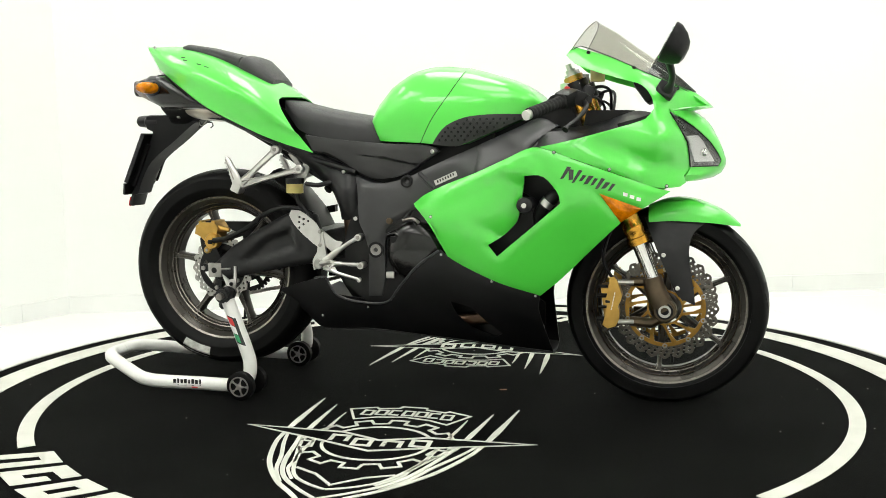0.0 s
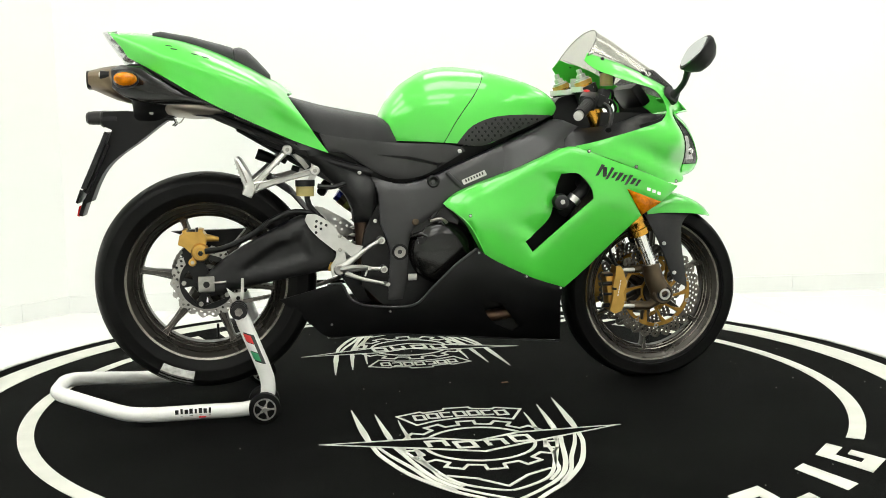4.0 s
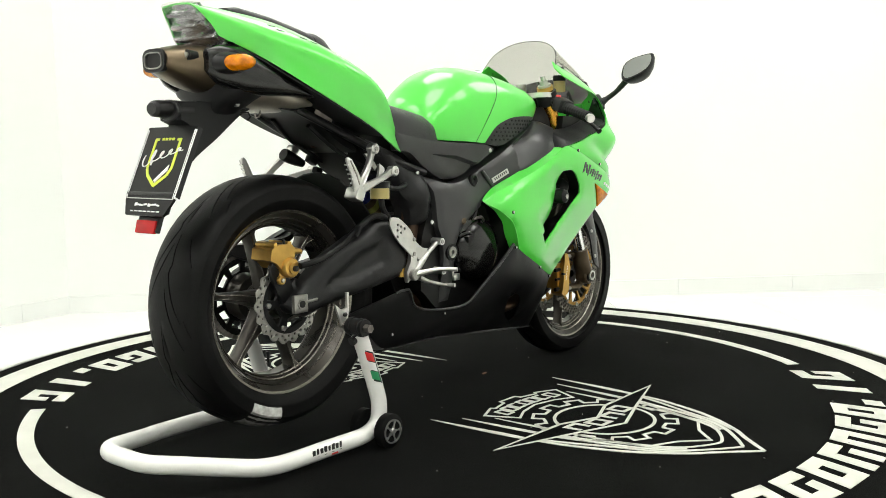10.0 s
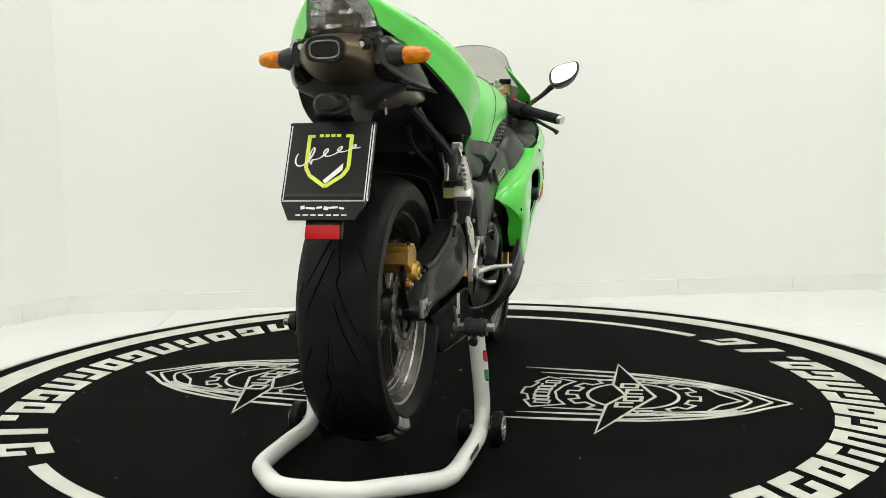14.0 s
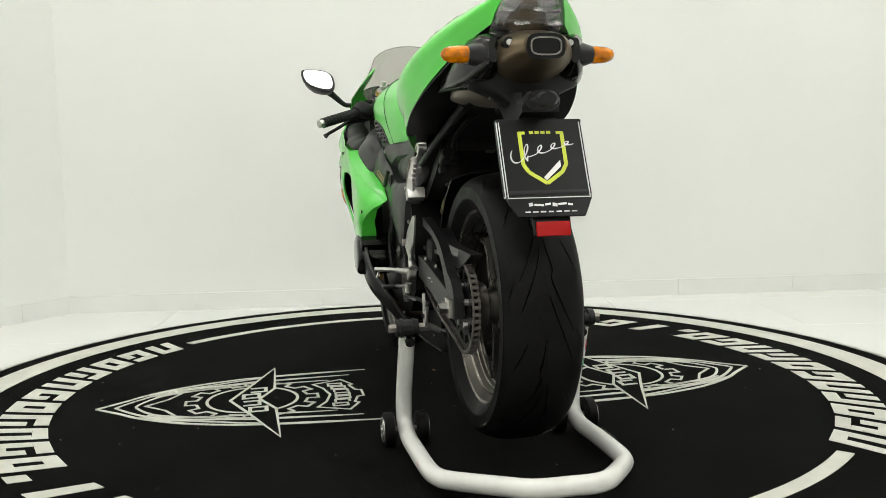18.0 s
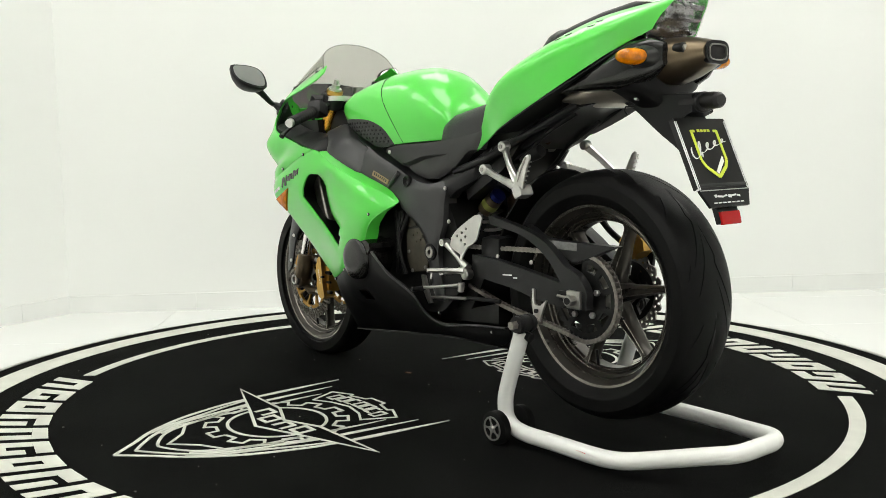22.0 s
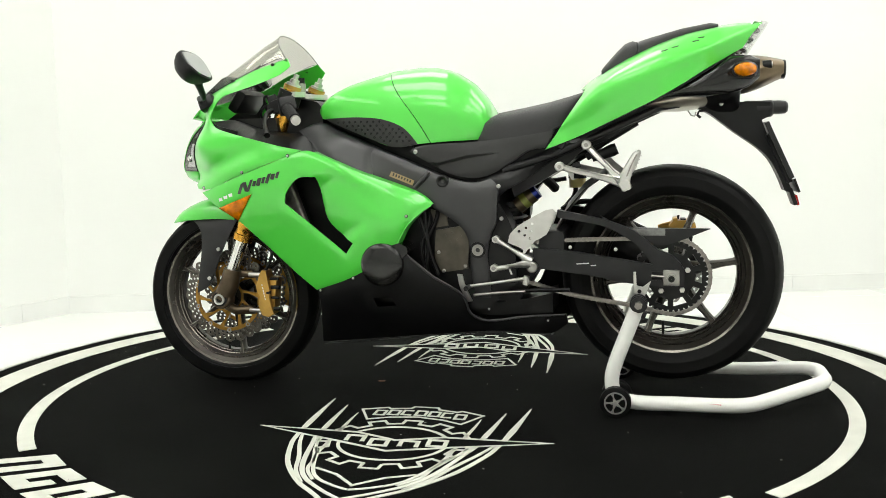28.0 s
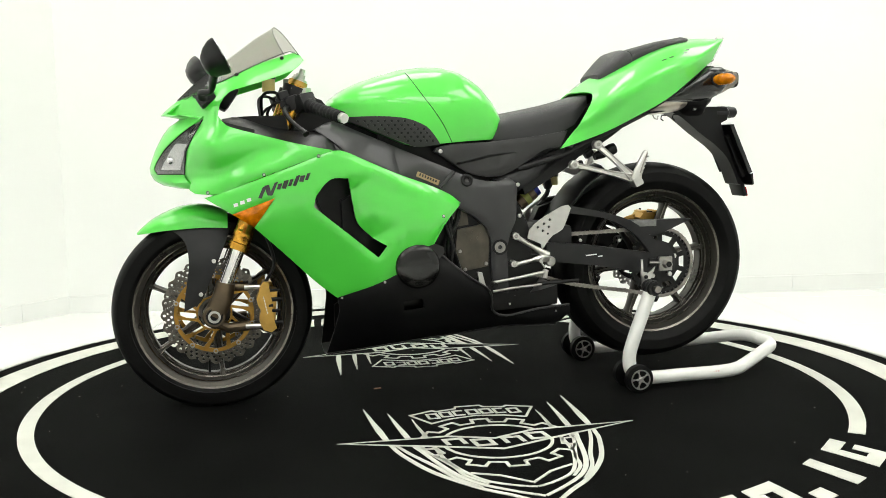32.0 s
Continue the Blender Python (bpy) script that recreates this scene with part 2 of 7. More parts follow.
def along(pts, step=0.012):
    """A smooth line through points."""
    P = [Vector(p) for p in pts]
    out = []
    for i in range(len(P) - 1):
        p0, p1, p2, p3 = P[max(i - 1, 0)], P[i], P[i + 1], P[min(i + 2, len(P) - 1)]
        k = max(1, round((p2 - p1).length / step))
        for j in range(k):
            u = j / k
            out.append(0.5 * (2 * p1 + (p2 - p0) * u + (2 * p0 - 5 * p1 + 4 * p2 - p3) * u * u + (3 * p1 - p0 - 3 * p2 + p3) * u**3))
    out.append(P[-1])
    return out


def tube(pts, r, seg=12, smooth=True, step=0.012, bm=None):
    """A round bar along a line; r is a radius or a list of them, one a point."""
    line = along(pts, step) if smooth else [Vector(p) for p in pts]
    n = len(line)
    if not isinstance(r, (int, float)):
        full = []
        L = [0]
        P = [Vector(p) for p in pts]
        for a, b in zip(P, P[1:]):
            L.append(L[-1] + (b - a).length)
        l = [0]
        for a, b in zip(line, line[1:]):
            l.append(l[-1] + (b - a).length)
        full = [float(np.interp(v / l[-1] * L[-1], L, r)) for v in l]
    else:
        full = [r] * n
    bm = bm or bmesh.new()
    rings = []
    t0 = (line[1] - line[0]).normalized()
    up = t0.orthogonal().normalized()
    for i, p in enumerate(line):
        t = (line[min(i + 1, n - 1)] - line[max(i - 1, 0)]).normalized()
        up = (up - t * up.dot(t)).normalized()
        s = t.cross(up)
        rings.append([bm.verts.new(p + (up * math.cos(a) + s * math.sin(a)) * full[i]) for a in (2 * math.pi * k / seg for k in range(seg))])
    for a, b in zip(rings, rings[1:]):
        for k in range(seg):
            bm.faces.new([a[k], a[(k + 1) % seg], b[(k + 1) % seg], b[k]])
    bm.faces.new(list(reversed(rings[0])))
    bm.faces.new(rings[-1])
    return bm


def loft(rings, cap=True, bm=None):
    bm = bm or bmesh.new()
    R = [[bm.verts.new(p) for p in ring] for ring in rings]
    n = len(R[0])
    for a, b in zip(R, R[1:]):
        for k in range(n):
            bm.faces.new([a[k], a[(k + 1) % n], b[(k + 1) % n], b[k]])
    if cap:
        bm.faces.new(list(reversed(R[0])))
        bm.faces.new(R[-1])
    return bm


def sheet(rows, thick, bm=None):
    """A curved skin from rows of points, thickened along its own normals."""
    bm = bm or bmesh.new()
    V = [[bm.verts.new(p) for p in row] for row in rows]
    for a, b in zip(V, V[1:]):
        for k in range(len(a) - 1):
            bm.faces.new([a[k], a[k + 1], b[k + 1], b[k]])
    bmesh.ops.recalc_face_normals(bm, faces=bm.faces)
    if thick:
        bmesh.ops.solidify(bm, geom=list(bm.faces), thickness=thick)
    return bm


def lathe(profile, seg=48, center=(0, 0, 0), shape=None, closed=True, bm=None):
    """A profile of (radius, across) turned about the y axis."""
    bm = bm or bmesh.new()
    c = Vector(center)
    rings = []
    for k in range(seg):
        a = 2 * math.pi * k / seg
        ring = []
        for r, w in profile:
            rr = shape(a, r, w) if shape else r
            ring.append(bm.verts.new(c + Vector((rr * math.cos(a), w, rr * math.sin(a)))))
        rings.append(ring)
    m = len(profile)
    for i in range(seg):
        A, B = rings[i], rings[(i + 1) % seg]
        for k in range(m if closed else m - 1):
            bm.faces.new([A[k], A[(k + 1) % m], B[(k + 1) % m], B[k]])
    return bm


def disc_of(r, y0, y1, seg=24, center=(0, 0), bevel=0.0):
    """A round boss about the y axis."""
    b = bevel
    prof = [(0.0005, y0), (r - b, y0), (r, y0 + (b if y1 > y0 else -b)), (r, y1 - (b if y1 > y0 else -b)), (r - b, y1), (0.0005, y1)]
    return lathe(prof, seg, (center[0], 0, center[1]))


def block(size, bevel=0.003, seg=2, place=None):
    bm = bmesh.new()
    bmesh.ops.create_cube(bm, size=1.0)
    bmesh.ops.scale(bm, vec=size, verts=bm.verts)
    if bevel:
        bmesh.ops.bevel(bm, geom=list(bm.edges), offset=bevel, segments=seg, affect="EDGES", profile=0.6)
    if place:
        bmesh.ops.transform(bm, matrix=place, verts=bm.verts)
    return bm


def ball(size, place=None, u=16, v=10):
    bm = bmesh.new()
    bmesh.ops.create_uvsphere(bm, u_segments=u, v_segments=v, radius=1.0)
    bmesh.ops.scale(bm, vec=size, verts=bm.verts)
    if place:
        bmesh.ops.transform(bm, matrix=place, verts=bm.verts)
    return bm


def merged(*bms):
    out = bmesh.new()
    for b in bms:
        me = bpy.data.meshes.new("join")
        b.to_mesh(me)
        b.free()
        out.from_mesh(me)
        bpy.data.meshes.remove(me)
    return out


def moved(bm, m):
    bmesh.ops.transform(bm, matrix=m, verts=bm.verts)
    return bm


def circle(r, n=24, c=(0, 0), a0=0.0):
    return [(c[0] + r * math.cos(a0 + 2 * math.pi * k / n), c[1] + r * math.sin(a0 + 2 * math.pi * k / n)) for k in range(n)]


# ---------------------------------------------------------------- the room
FLOOR_Z = -0.05


def wall_box(a, b, z0, z1, thick, out):
    """A wall between two plan points; out says on which side its thickness lies."""
    a, b = Vector(a), Vector(b)
    n = Vector((b.y - a.y, a.x - b.x)).normalized() * thick * out
    bm = bmesh.new()
    ring = [a, b, b + n, a + n]
    lo = [bm.verts.new((p.x, p.y, z0)) for p in ring]
    hi = [bm.verts.new((p.x, p.y, z1)) for p in ring]
    bm.faces.new(lo[::-1]), bm.faces.new(hi)
    for i in range(4):
        bm.faces.new([lo[i], lo[(i + 1) % 4], hi[(i + 1) % 4], hi[i]])
    return bm


CORNERS = [(-1.84, 1.73), (4.6, 2.28), (4.9, -6.2), (-5.2, -6.2), (-5.2, -3.8)]
ROOM_TOP = 3.1
for i, nm in enumerate(("wall_back", "wall_right", "wall_front", "wall_left", "wall_angled")):
    a, b = CORNERS[i], CORNERS[(i + 1) % 5]
    tagged(part(nm, wall_box(a, b, FLOOR_Z, ROOM_TOP, 0.15, -1), WALL), "smooth white painted studio wall", "wall", kind="structure")
    va, vb = Vector(a), Vector(b)
    d = (vb - va).normalized()
    inn = Vector((d.y, -d.x)) * 0.012
    if nm in ("wall_back", "wall_angled"):
        base = tagged(new("baseboard", None), "pale glossy tiled skirting along the white wall", "baseboard", kind="structure")
        s, total = 0.0, (vb - va).length
        while s < total:
            e = min(s + 0.62, total)
            p, q = va + d * (s + 0.0006), va + d * (e - 0.0006)
            part("skirting_tile", wall_box(p, q, FLOOR_Z, FLOOR_Z + 0.085, 0.012, 1), SKIRT, base)
            s = e

floor = tagged(part("floor", block((12, 10, 0.1), 0, place=pose(0, -2, FLOOR_Z - 0.056)), GROUT), "glossy white tiled studio floor", "floor", kind="structure")
ceiling = tagged(part("ceiling", block((12, 10, 0.1), 0, place=pose(0, -2, ROOM_TOP + 0.05)), WALL), "plain white studio ceiling", "ceiling", kind="structure")

TILT_Z = 2.4
first_tile = None
for i in range(11):
    for j in range(9):
        spot = pose(0.88, 1.1, 0, 0, 0, TILT_Z) @ Vector((0.72 * (i - 6) + 0.36, 0.72 * (j - 7) + 0.36, 0))
        if Vector((spot.x, spot.y)).length > 1.2:
            if first_tile is None:
                first_tile = part("tile", block((0.7185, 0.7185, 0.01), 0.001, 1, pose(0, 0, -0.005)), TILE, floor, place=pose(spot.x, spot.y, FLOOR_Z, 0, 0, TILT_Z))
            else:
                repeat("tile", first_tile, floor, pose(spot.x, spot.y, FLOOR_Z, 0, 0, TILT_Z))

# long lamps under the ceiling
for i in range(3):
    for j in range(4):
        fixture = tagged(new("ceiling_light"), "white ceiling light with a glowing flat diffuser", "lamp", "ceiling lights")
        fixture.matrix_basis = pose(-2.6 + 2.5 * i, -4.4 + 1.8 * j, ROOM_TOP - 0.06)
        part("frame", block((1.33, 1.08, 0.08), 0.005, place=pose(0, 0, 0.018)), WHITE_PIPE, fixture)
        part("diffuser", block((1.25, 1.0, 0.02), 0, place=pose(0, 0, -0.03)), LAMP, fixture)


# ---------------------------------------------------------------- the turntable with its printed carpet
table = tagged(new("turntable"), "round low turntable covered with black carpet with white rings and emblems", "turntable")


def flat_mark(pts, z=0.0, h=0.0015, holes=()):
    vs, fs = triangulated(pts, holes, 0)
    return shell(vs, fs, lambda x, y: (x, y, z + h), lambda x, y: (x, y, z - 0.002))


def annulus(r0, r1, a0, a1, n):
    full = abs(a1 - a0) > 359.9
    bm = bmesh.new()
    rows = []
    for k in range(n + (0 if full else 1)):
        a = radians(a0 + (a1 - a0) * k / n)
        c, s = math.cos(a), math.sin(a)
        rows.append([bm.verts.new((r * c, r * s, z)) for r, z in ((r0, -0.002), (r0, 0.0015), (r1, 0.0015), (r1, -0.002))])
    m = len(rows)
    for k in range(m if full else m - 1):
        A, B = rows[k], rows[(k + 1) % m]
        for q in range(3):
            bm.faces.new([A[q], A[q + 1], B[q + 1], B[q]])
    if not full:
        bm.faces.new(rows[0]), bm.faces.new(rows[-1][::-1])
    return bm


def turned(profile, seg):
    bm = lathe(profile, seg)
    return moved(bm, pose(0, 0, 0, -90))


part("carpet", turned([(0.0005, 0.0), (1.553, 0.0), (1.556, 0.004), (1.556, 0.012), (0.0005, 0.012)], 180), CARPET, table)
part("platform", turned([(0.0005, 0.013), (1.545, 0.013), (1.545, 0.046), (0.0005, 0.046)], 120), DARK, table)
part("edge_trim", turned([(1.557, -0.001), (1.586, 0.003), (1.588, 0.04), (1.557, 0.04)], 180), TRIM, table, "scuffed grey metal edge")
part("outer_ring", annulus(1.392, 1.492, 0, 360, 240), CARPET_WHITE, table, "broad off-white ring")
part("inner_ring", annulus(1.184, 1.226, -39.5, 43.5, 80), CARPET_WHITE, table)
part("inner_ring", annulus(1.184, 1.226, 140.5, 223.5, 80), CARPET_WHITE, table)


def stroke(line, w, closed=False):
    """A painted line of width w (or widths, one a point) in the plane."""
    P = [Vector(p) for p in line]
    n = len(P)
    ws = [w] * n if isinstance(w, (int, float)) else list(w)
    bm = bmesh.new()
    rows = []
    for i, p in enumerate(P):
        a = P[(i - 1) % n] if closed or i else p
        b = P[(i + 1) % n] if closed or i < n - 1 else p
        d1, d2 = (p - a), (b - p)
        d1 = d1.normalized() if d1.length > 1e-9 else d2.normalized()
        d2 = d2.normalized() if d2.length > 1e-9 else d1
        t = (d1 + d2).normalized() if (d1 + d2).length > 1e-6 else d1
        nn = Vector((-t.y, t.x))
        k = min(2.2, 1 / max(0.3, nn.dot(Vector((-d1.y, d1.x)))))
        o = nn * ws[i] / 2 * k
        rows.append([bm.verts.new((*(p + o), -0.002)), bm.verts.new((*(p + o), 0.0016)), bm.verts.new((*(p - o), 0.0016)), bm.verts.new((*(p - o), -0.002))])
    for k in range(n if closed else n - 1):
        A, B = rows[k], rows[(k + 1) % n]
        for q in range(3):
            bm.faces.new([A[q], A[q + 1], B[q + 1], B[q]])
    return bm


BLADE = [(-0.394, -0.003), (-0.118, 0.002), (0.0, 0.049), (0.118, 0.002), (0.394, -0.003), (0.147, 0.082), (0.0, 0.136), (-0.147, 0.082)]


def fine_line(pts, ws, closed=False, step=0.006):
    """Points and widths along a line at close steps, cut where the blade lies over it."""
    runs, run = [], []
    n = len(pts)
    for i in range(n if closed else n - 1):
        a, b = pts[i], pts[(i + 1) % n]
        wa, wb = ws[i], ws[(i + 1) % n]
        k = max(1, round(math.dist(a, b) / step))
        for q in range(k + (1 if i == (n - 1 if closed else n - 2) else 0)):
            t = q / k
            pt = (a[0] + (b[0] - a[0]) * t, a[1] + (b[1] - a[1]) * t)
            if inside(BLADE, *pt):
                if len(run) > 1:
                    runs.append(run)
                run = []
            else:
                run.append((pt, wa + (wb - wa) * t))
    if len(run) > 1:
        runs.append(run)
    return [stroke([p for p, w in r], [w for p, w in r]) for r in runs]


def mirrored(half):
    return half + [(-u, v) for u, v in reversed(half) if abs(u) > 1e-6]


def emblem():
    """The white emblem: a gear in a pointed shield with a long blade across; u runs along, v away from the table's middle."""
    out = {}
    out["blade"] = [stroke(BLADE, 0.009, True)]
    teeth, pts = 12, []
    for k in range(teeth):
        for da, r in ((-0.27, 0.166), (-0.22, 0.197), (0.22, 0.197), (0.27, 0.166)):
            a = 2 * math.pi * (k + da) / teeth
            pts.append((r * math.sin(a), 0.07 + r * math.cos(a)))
    out["gear"] = fine_line(pts, [0.0085] * len(pts), True)
    ring = [(0.141 * math.cos(a), 0.07 + 0.134 * math.sin(a)) for a in (2 * math.pi * k / 64 for k in range(64))]
    out["gear_ring"] = fine_line(ring, [0.009] * 64, True)
    # badge beside the gear, with plain slanted frames in place of its letters
    edge = mirrored([(0.0, -0.262), (0.036, -0.262), (0.041, -0.244), (0.1, -0.229), (0.109, -0.241), (0.178, -0.209), (0.134, -0.118), (0.078, -0.147), (0.0, -0.163)])
    out["badge"] = [stroke(edge, 0.007, True)]
    bars = []
    for k in range(7):
        u = -0.117 + 0.039 * k
        v = -0.201 + 1.1 * u * u
        bars.append(stroke([(u - 0.013, v - 0.021), (u + 0.014, v - 0.021), (u + 0.013, v + 0.021), (u - 0.015, v + 0.021)], 0.0075, k % 3 != 1))
    out["badge_bar"] = bars
    bars = []
    for k, u in enumerate((-0.115, -0.045, 0.035, 0.105)):
        v = 0.07 if k in (1, 2) else 0.05
        bars.append(stroke([(u - 0.022, v + 0.027), (u - 0.017, v - 0.02), (u + 0.027, v - 0.02), (u + 0.022, v + 0.027)], 0.0115, k % 2 == 0))
    out["blade_bar"] = bars
    # claw stripes that run into the shield's flanks
    stripes = []
    for line, ws in (([(0.298, -0.303), (0.288, -0.15), (0.276, -0.004), (0.268, 0.06), (0.254, 0.13), (0.205, 0.265), (0.13, 0.382), (0.068, 0.445), (0.0, 0.52)], [0.002, 0.011, 0.019, 0.012, 0.012, 0.013, 0.013, 0.012, 0.01]),
                     ([(0.263, 0.03), (0.235, 0.12), (0.195, 0.22), (0.165, 0.31), (0.12, 0.385)], [0.008, 0.01, 0.011, 0.01, 0.008]),
                     ([(0.236, -0.242), (0.228, -0.12), (0.219, -0.004), (0.215, 0.06), (0.204, 0.108), (0.168, 0.26), (0.126, 0.352), (0.06, 0.42), (0.0, 0.466)], [0.002, 0.01, 0.016, 0.012, 0.012, 0.013, 0.012, 0.01, 0.009]),
                     ([(0.208, 0.05), (0.18, 0.15), (0.15, 0.24), (0.14, 0.3), (0.1, 0.365)], [0.007, 0.009, 0.01, 0.009, 0.008]),
                     ([(0.179, -0.172), (0.177, -0.1), (0.172, -0.02), (0.166, 0.1), (0.155, 0.21), (0.108, 0.335), (0.04, 0.392), (0.0, 0.408)], [0.002, 0.008, 0.012, 0.01, 0.01, 0.01, 0.009, 0.008])):
        smooth = along([(u, v, 0) for u, v in line], 0.02)
        wid = [float(np.interp(q, np.linspace(0, 1, len(ws)), ws)) for q in np.linspace(0, 1, len(smooth))]
        for sgn in (-1, 1):
            stripes += fine_line([(sgn * p.x, p.y) for p in smooth], wid)
    out["stripe"] = stripes
    out["chevron"] = [stroke([(-0.124, 0.287), (-0.06, 0.32), (0.0, 0.381), (0.06, 0.32), (0.124, 0.287)], 0.008)]
    return out


for sgn in (-1, 1):
    mark = part("emblem", stroke([(-0.001, 0), (0.001, 0)], 0.002), CARPET_WHITE, table, "white shield emblem with a gear and a long blade")
    # u along x, v outwards
    mark.matrix_basis = pose(-0.004, -0.524, 0.0) @ Matrix.Rotation(math.pi, 4, "Z") if sgn < 0 else pose(-0.022, 0.515, 0.0)
    for nm, bms in emblem().items():
        for b in bms:
            part(nm, b, CARPET_WHITE, mark)


def ring_word(start, step, count):
    """Slanted block shapes along the ring, one a letter's place."""
    for k in range(count):
        thin = k in (11, 12)
        a0 = radians(start + step * k)
        wdt = radians(step * (0.36 if thin else 0.77))
        r0, r1, lean = 1.15, 1.295, radians(-1.6)
        def at(r, a):
            return (r * math.cos(a + lean * (r - 1.2) / 0.1), r * math.sin(a + lean * (r - 1.2) / 0.1))
        ri, ro = r0 + 0.04, r1 - 0.04
        if k == 11:
            pieces = [(r1 - 0.05, r1, 0.0, 1.0)]
        elif thin:
            pieces = [(r0, r1, 0.0, 1.0)]
        elif k % 4 == 0:
            pieces = [(r0, ri, 0.0, 1.0), (ri, r1, 0.0, 0.34), (ri, r1, 0.66, 1.0)]
        elif k % 4 == 1:
            pieces = [(r0, ri, 0.0, 1.0), (ri, ro, 0.0, 0.36), (ro, r1, 0.0, 1.0), (ri + 0.022, ro, 0.66, 1.0)]
        elif k % 4 == 2:
            pieces = [(r0, ri, 0.0, 1.0), (ri, ro, 0.0, 0.36), (ro, r1, 0.0, 1.0), (ri, ro, 0.66, 1.0)]
        else:
            pieces = [(r0, ri, 0.0, 1.0), (ri, r1, 0.0, 0.36), (r1 - 0.085, r1, 0.66, 1.0)]
        bms = []
        for p0, p1, f0, f1 in pieces:
            q = [at(p0, a0 + wdt * f0), at(p0, a0 + wdt * f1), at(p1, a0 + wdt * f1), at(p1, a0 + wdt * f0)]
            bms.append(flat_mark(q))
        part("letter_block", merged(*bms), CARPET_WHITE, table)


ring_word(-133.5, 6.5, 14)
ring_word(46.5, 6.5, 14)

# lint and a small scrap on the carpet
rnd = random.Random(5)
lint = []
for k in range(50):
    r, a = 1.35 * math.sqrt(rnd.random()), rnd.random() * 2 * math.pi
    w = rnd.uniform(0.0012, 0.0035)
    lint.append(block((w, w * rnd.uniform(0.5, 2.2), 0.0015), 0, place=pose(r * math.cos(a), r * math.sin(a), 0.001, 0, 0, rnd.uniform(0, 180))))
tagged(part("lint", merged(*lint), material("grey_lint", (0.2, 0.2, 0.18), 0.9), table), kind="stuff")
part("scrap", block((0.022, 0.008, 0.002), 0.0008, place=pose(0.202, -0.013, 0.002, 0, 0, 12)), material("brown_scrap", (0.3, 0.15, 0.08), 0.8, vary=0.3, vary_scale=80), table, "small brown scrap on the carpet")

# ---------------------------------------------------------------- the paddock stand
YAW = pose(0, -0.009, 0, 0, 0, 1.6)
stand = tagged(new("paddock_stand"), "white tubular rear paddock stand on small black wheels", "stand")
TUBE_Z = 0.034
loop_pts = []
for s in (-1, 1):
    arm = [(-0.606, s * 0.226, 0.296), (-0.585, s * 0.226, 0.24), (-0.552, s * 0.226, 0.15), (-0.54, s * 0.226, 0.1), (-0.55, s * 0.226, 0.055), (-0.6, s * 0.226, TUBE_Z), (-0.72, s * 0.227, TUBE_Z), (-0.84, s * 0.226, TUBE_Z), (-0.9, s * 0.218, TUBE_Z + 0.002), (-0.95, s * 0.195, 0.042), (-1.08, s * 0.115, 0.068), (-1.114, s * 0.085, 0.073), (-1.128, s * 0.05, 0.075), (-1.128, 0.0, 0.075)]
    loop_pts.append(arm)
part("tube", merged(tube(loop_pts[0], 0.0205, 16), tube(loop_pts[1], 0.0205, 16)), WHITE_PIPE, stand)
for s in (-1, 1):
    for off in (-0.042, 0.042):
        w = part("wheel", lathe([(0.012, -0.014), (0.036, -0.014), (0.043, -0.010), (0.043, 0.010), (0.036, 0.014), (0.012, 0.014)], 28), RUBBER, stand, place=pose(-0.552, s * 0.226 + off, 0.043))
        part("hub", lathe([(0.002, -0.013), (0.03, -0.012), (0.03, 0.012), (0.002, 0.013)], 24), DARK, w)
        face = (1 if off > 0 else -1) * 0.0145
        part("hub_ring", lathe([(0.027, face - 0.002), (0.031, face - 0.002), (0.031, face + 0.002), (0.027, face + 0.002)], 28), ALLOY, w)
        part("hub_cap", disc_of(0.008, face - 0.003, face + 0.003, 14, (0, 0), 0.001), ALLOY, w)
        for k in range(5):
            for lean in (-14, 14):
                part("hub_spoke", block((0.02, 0.003, 0.0035), 0.0008, place=pose(0, face, 0, 0, 72 * k, 0) @ pose(0.0175, 0, 0, 0, lean, 0)), ALLOY, w)
    part("axle", tube([(-0.552, s * 0.226 - 0.062, 0.043), (-0.552, s * 0.226 + 0.062, 0.043)], 0.006, 10, False), ALLOY, stand)
    part("cradle_pin", tube([(-0.612, s * 0.17, 0.313), (-0.612, s * 0.272, 0.313)], 0.011, 6, False), STEEL_DARK, stand, "dark hexagonal cradle pin")
    part("cradle", merged(tube([(-0.612, s * 0.2, 0.313), (-0.612, s * 0.255, 0.313)], 0.021, 16, False), tube([(-0.612, s * 0.208, 0.313), (-0.612, s * 0.216, 0.313)], 0.024, 16, False), tube([(-0.612, s * 0.238, 0.313), (-0.612, s * 0.246, 0.313)], 0.024, 16, False)), SATIN, stand, "black ribbed cradle block")
    part("clamp_knob", tube([(-0.6, s * 0.226, 0.29), (-0.63, s * 0.222, 0.278)], [0.009, 0.012], 10, False), SATIN, stand)
    part("fork_hook", slab([(-0.645, 0.37), (-0.622, 0.352), (-0.605, 0.356), (-0.603, 0.394), (-0.596, 0.394), (-0.597, 0.35), (-0.603, 0.315), (-0.62, 0.308)], s * 0.178, s * 0.184, curve=False, bevel=0.0012), ALLOY, stand, "small bright hook under the swingarm")
    part("hook_bolt", disc_of(0.006, s * 0.174, s * 0.19, 6, (-0.613, 0.34), 0.001), DARK, stand)
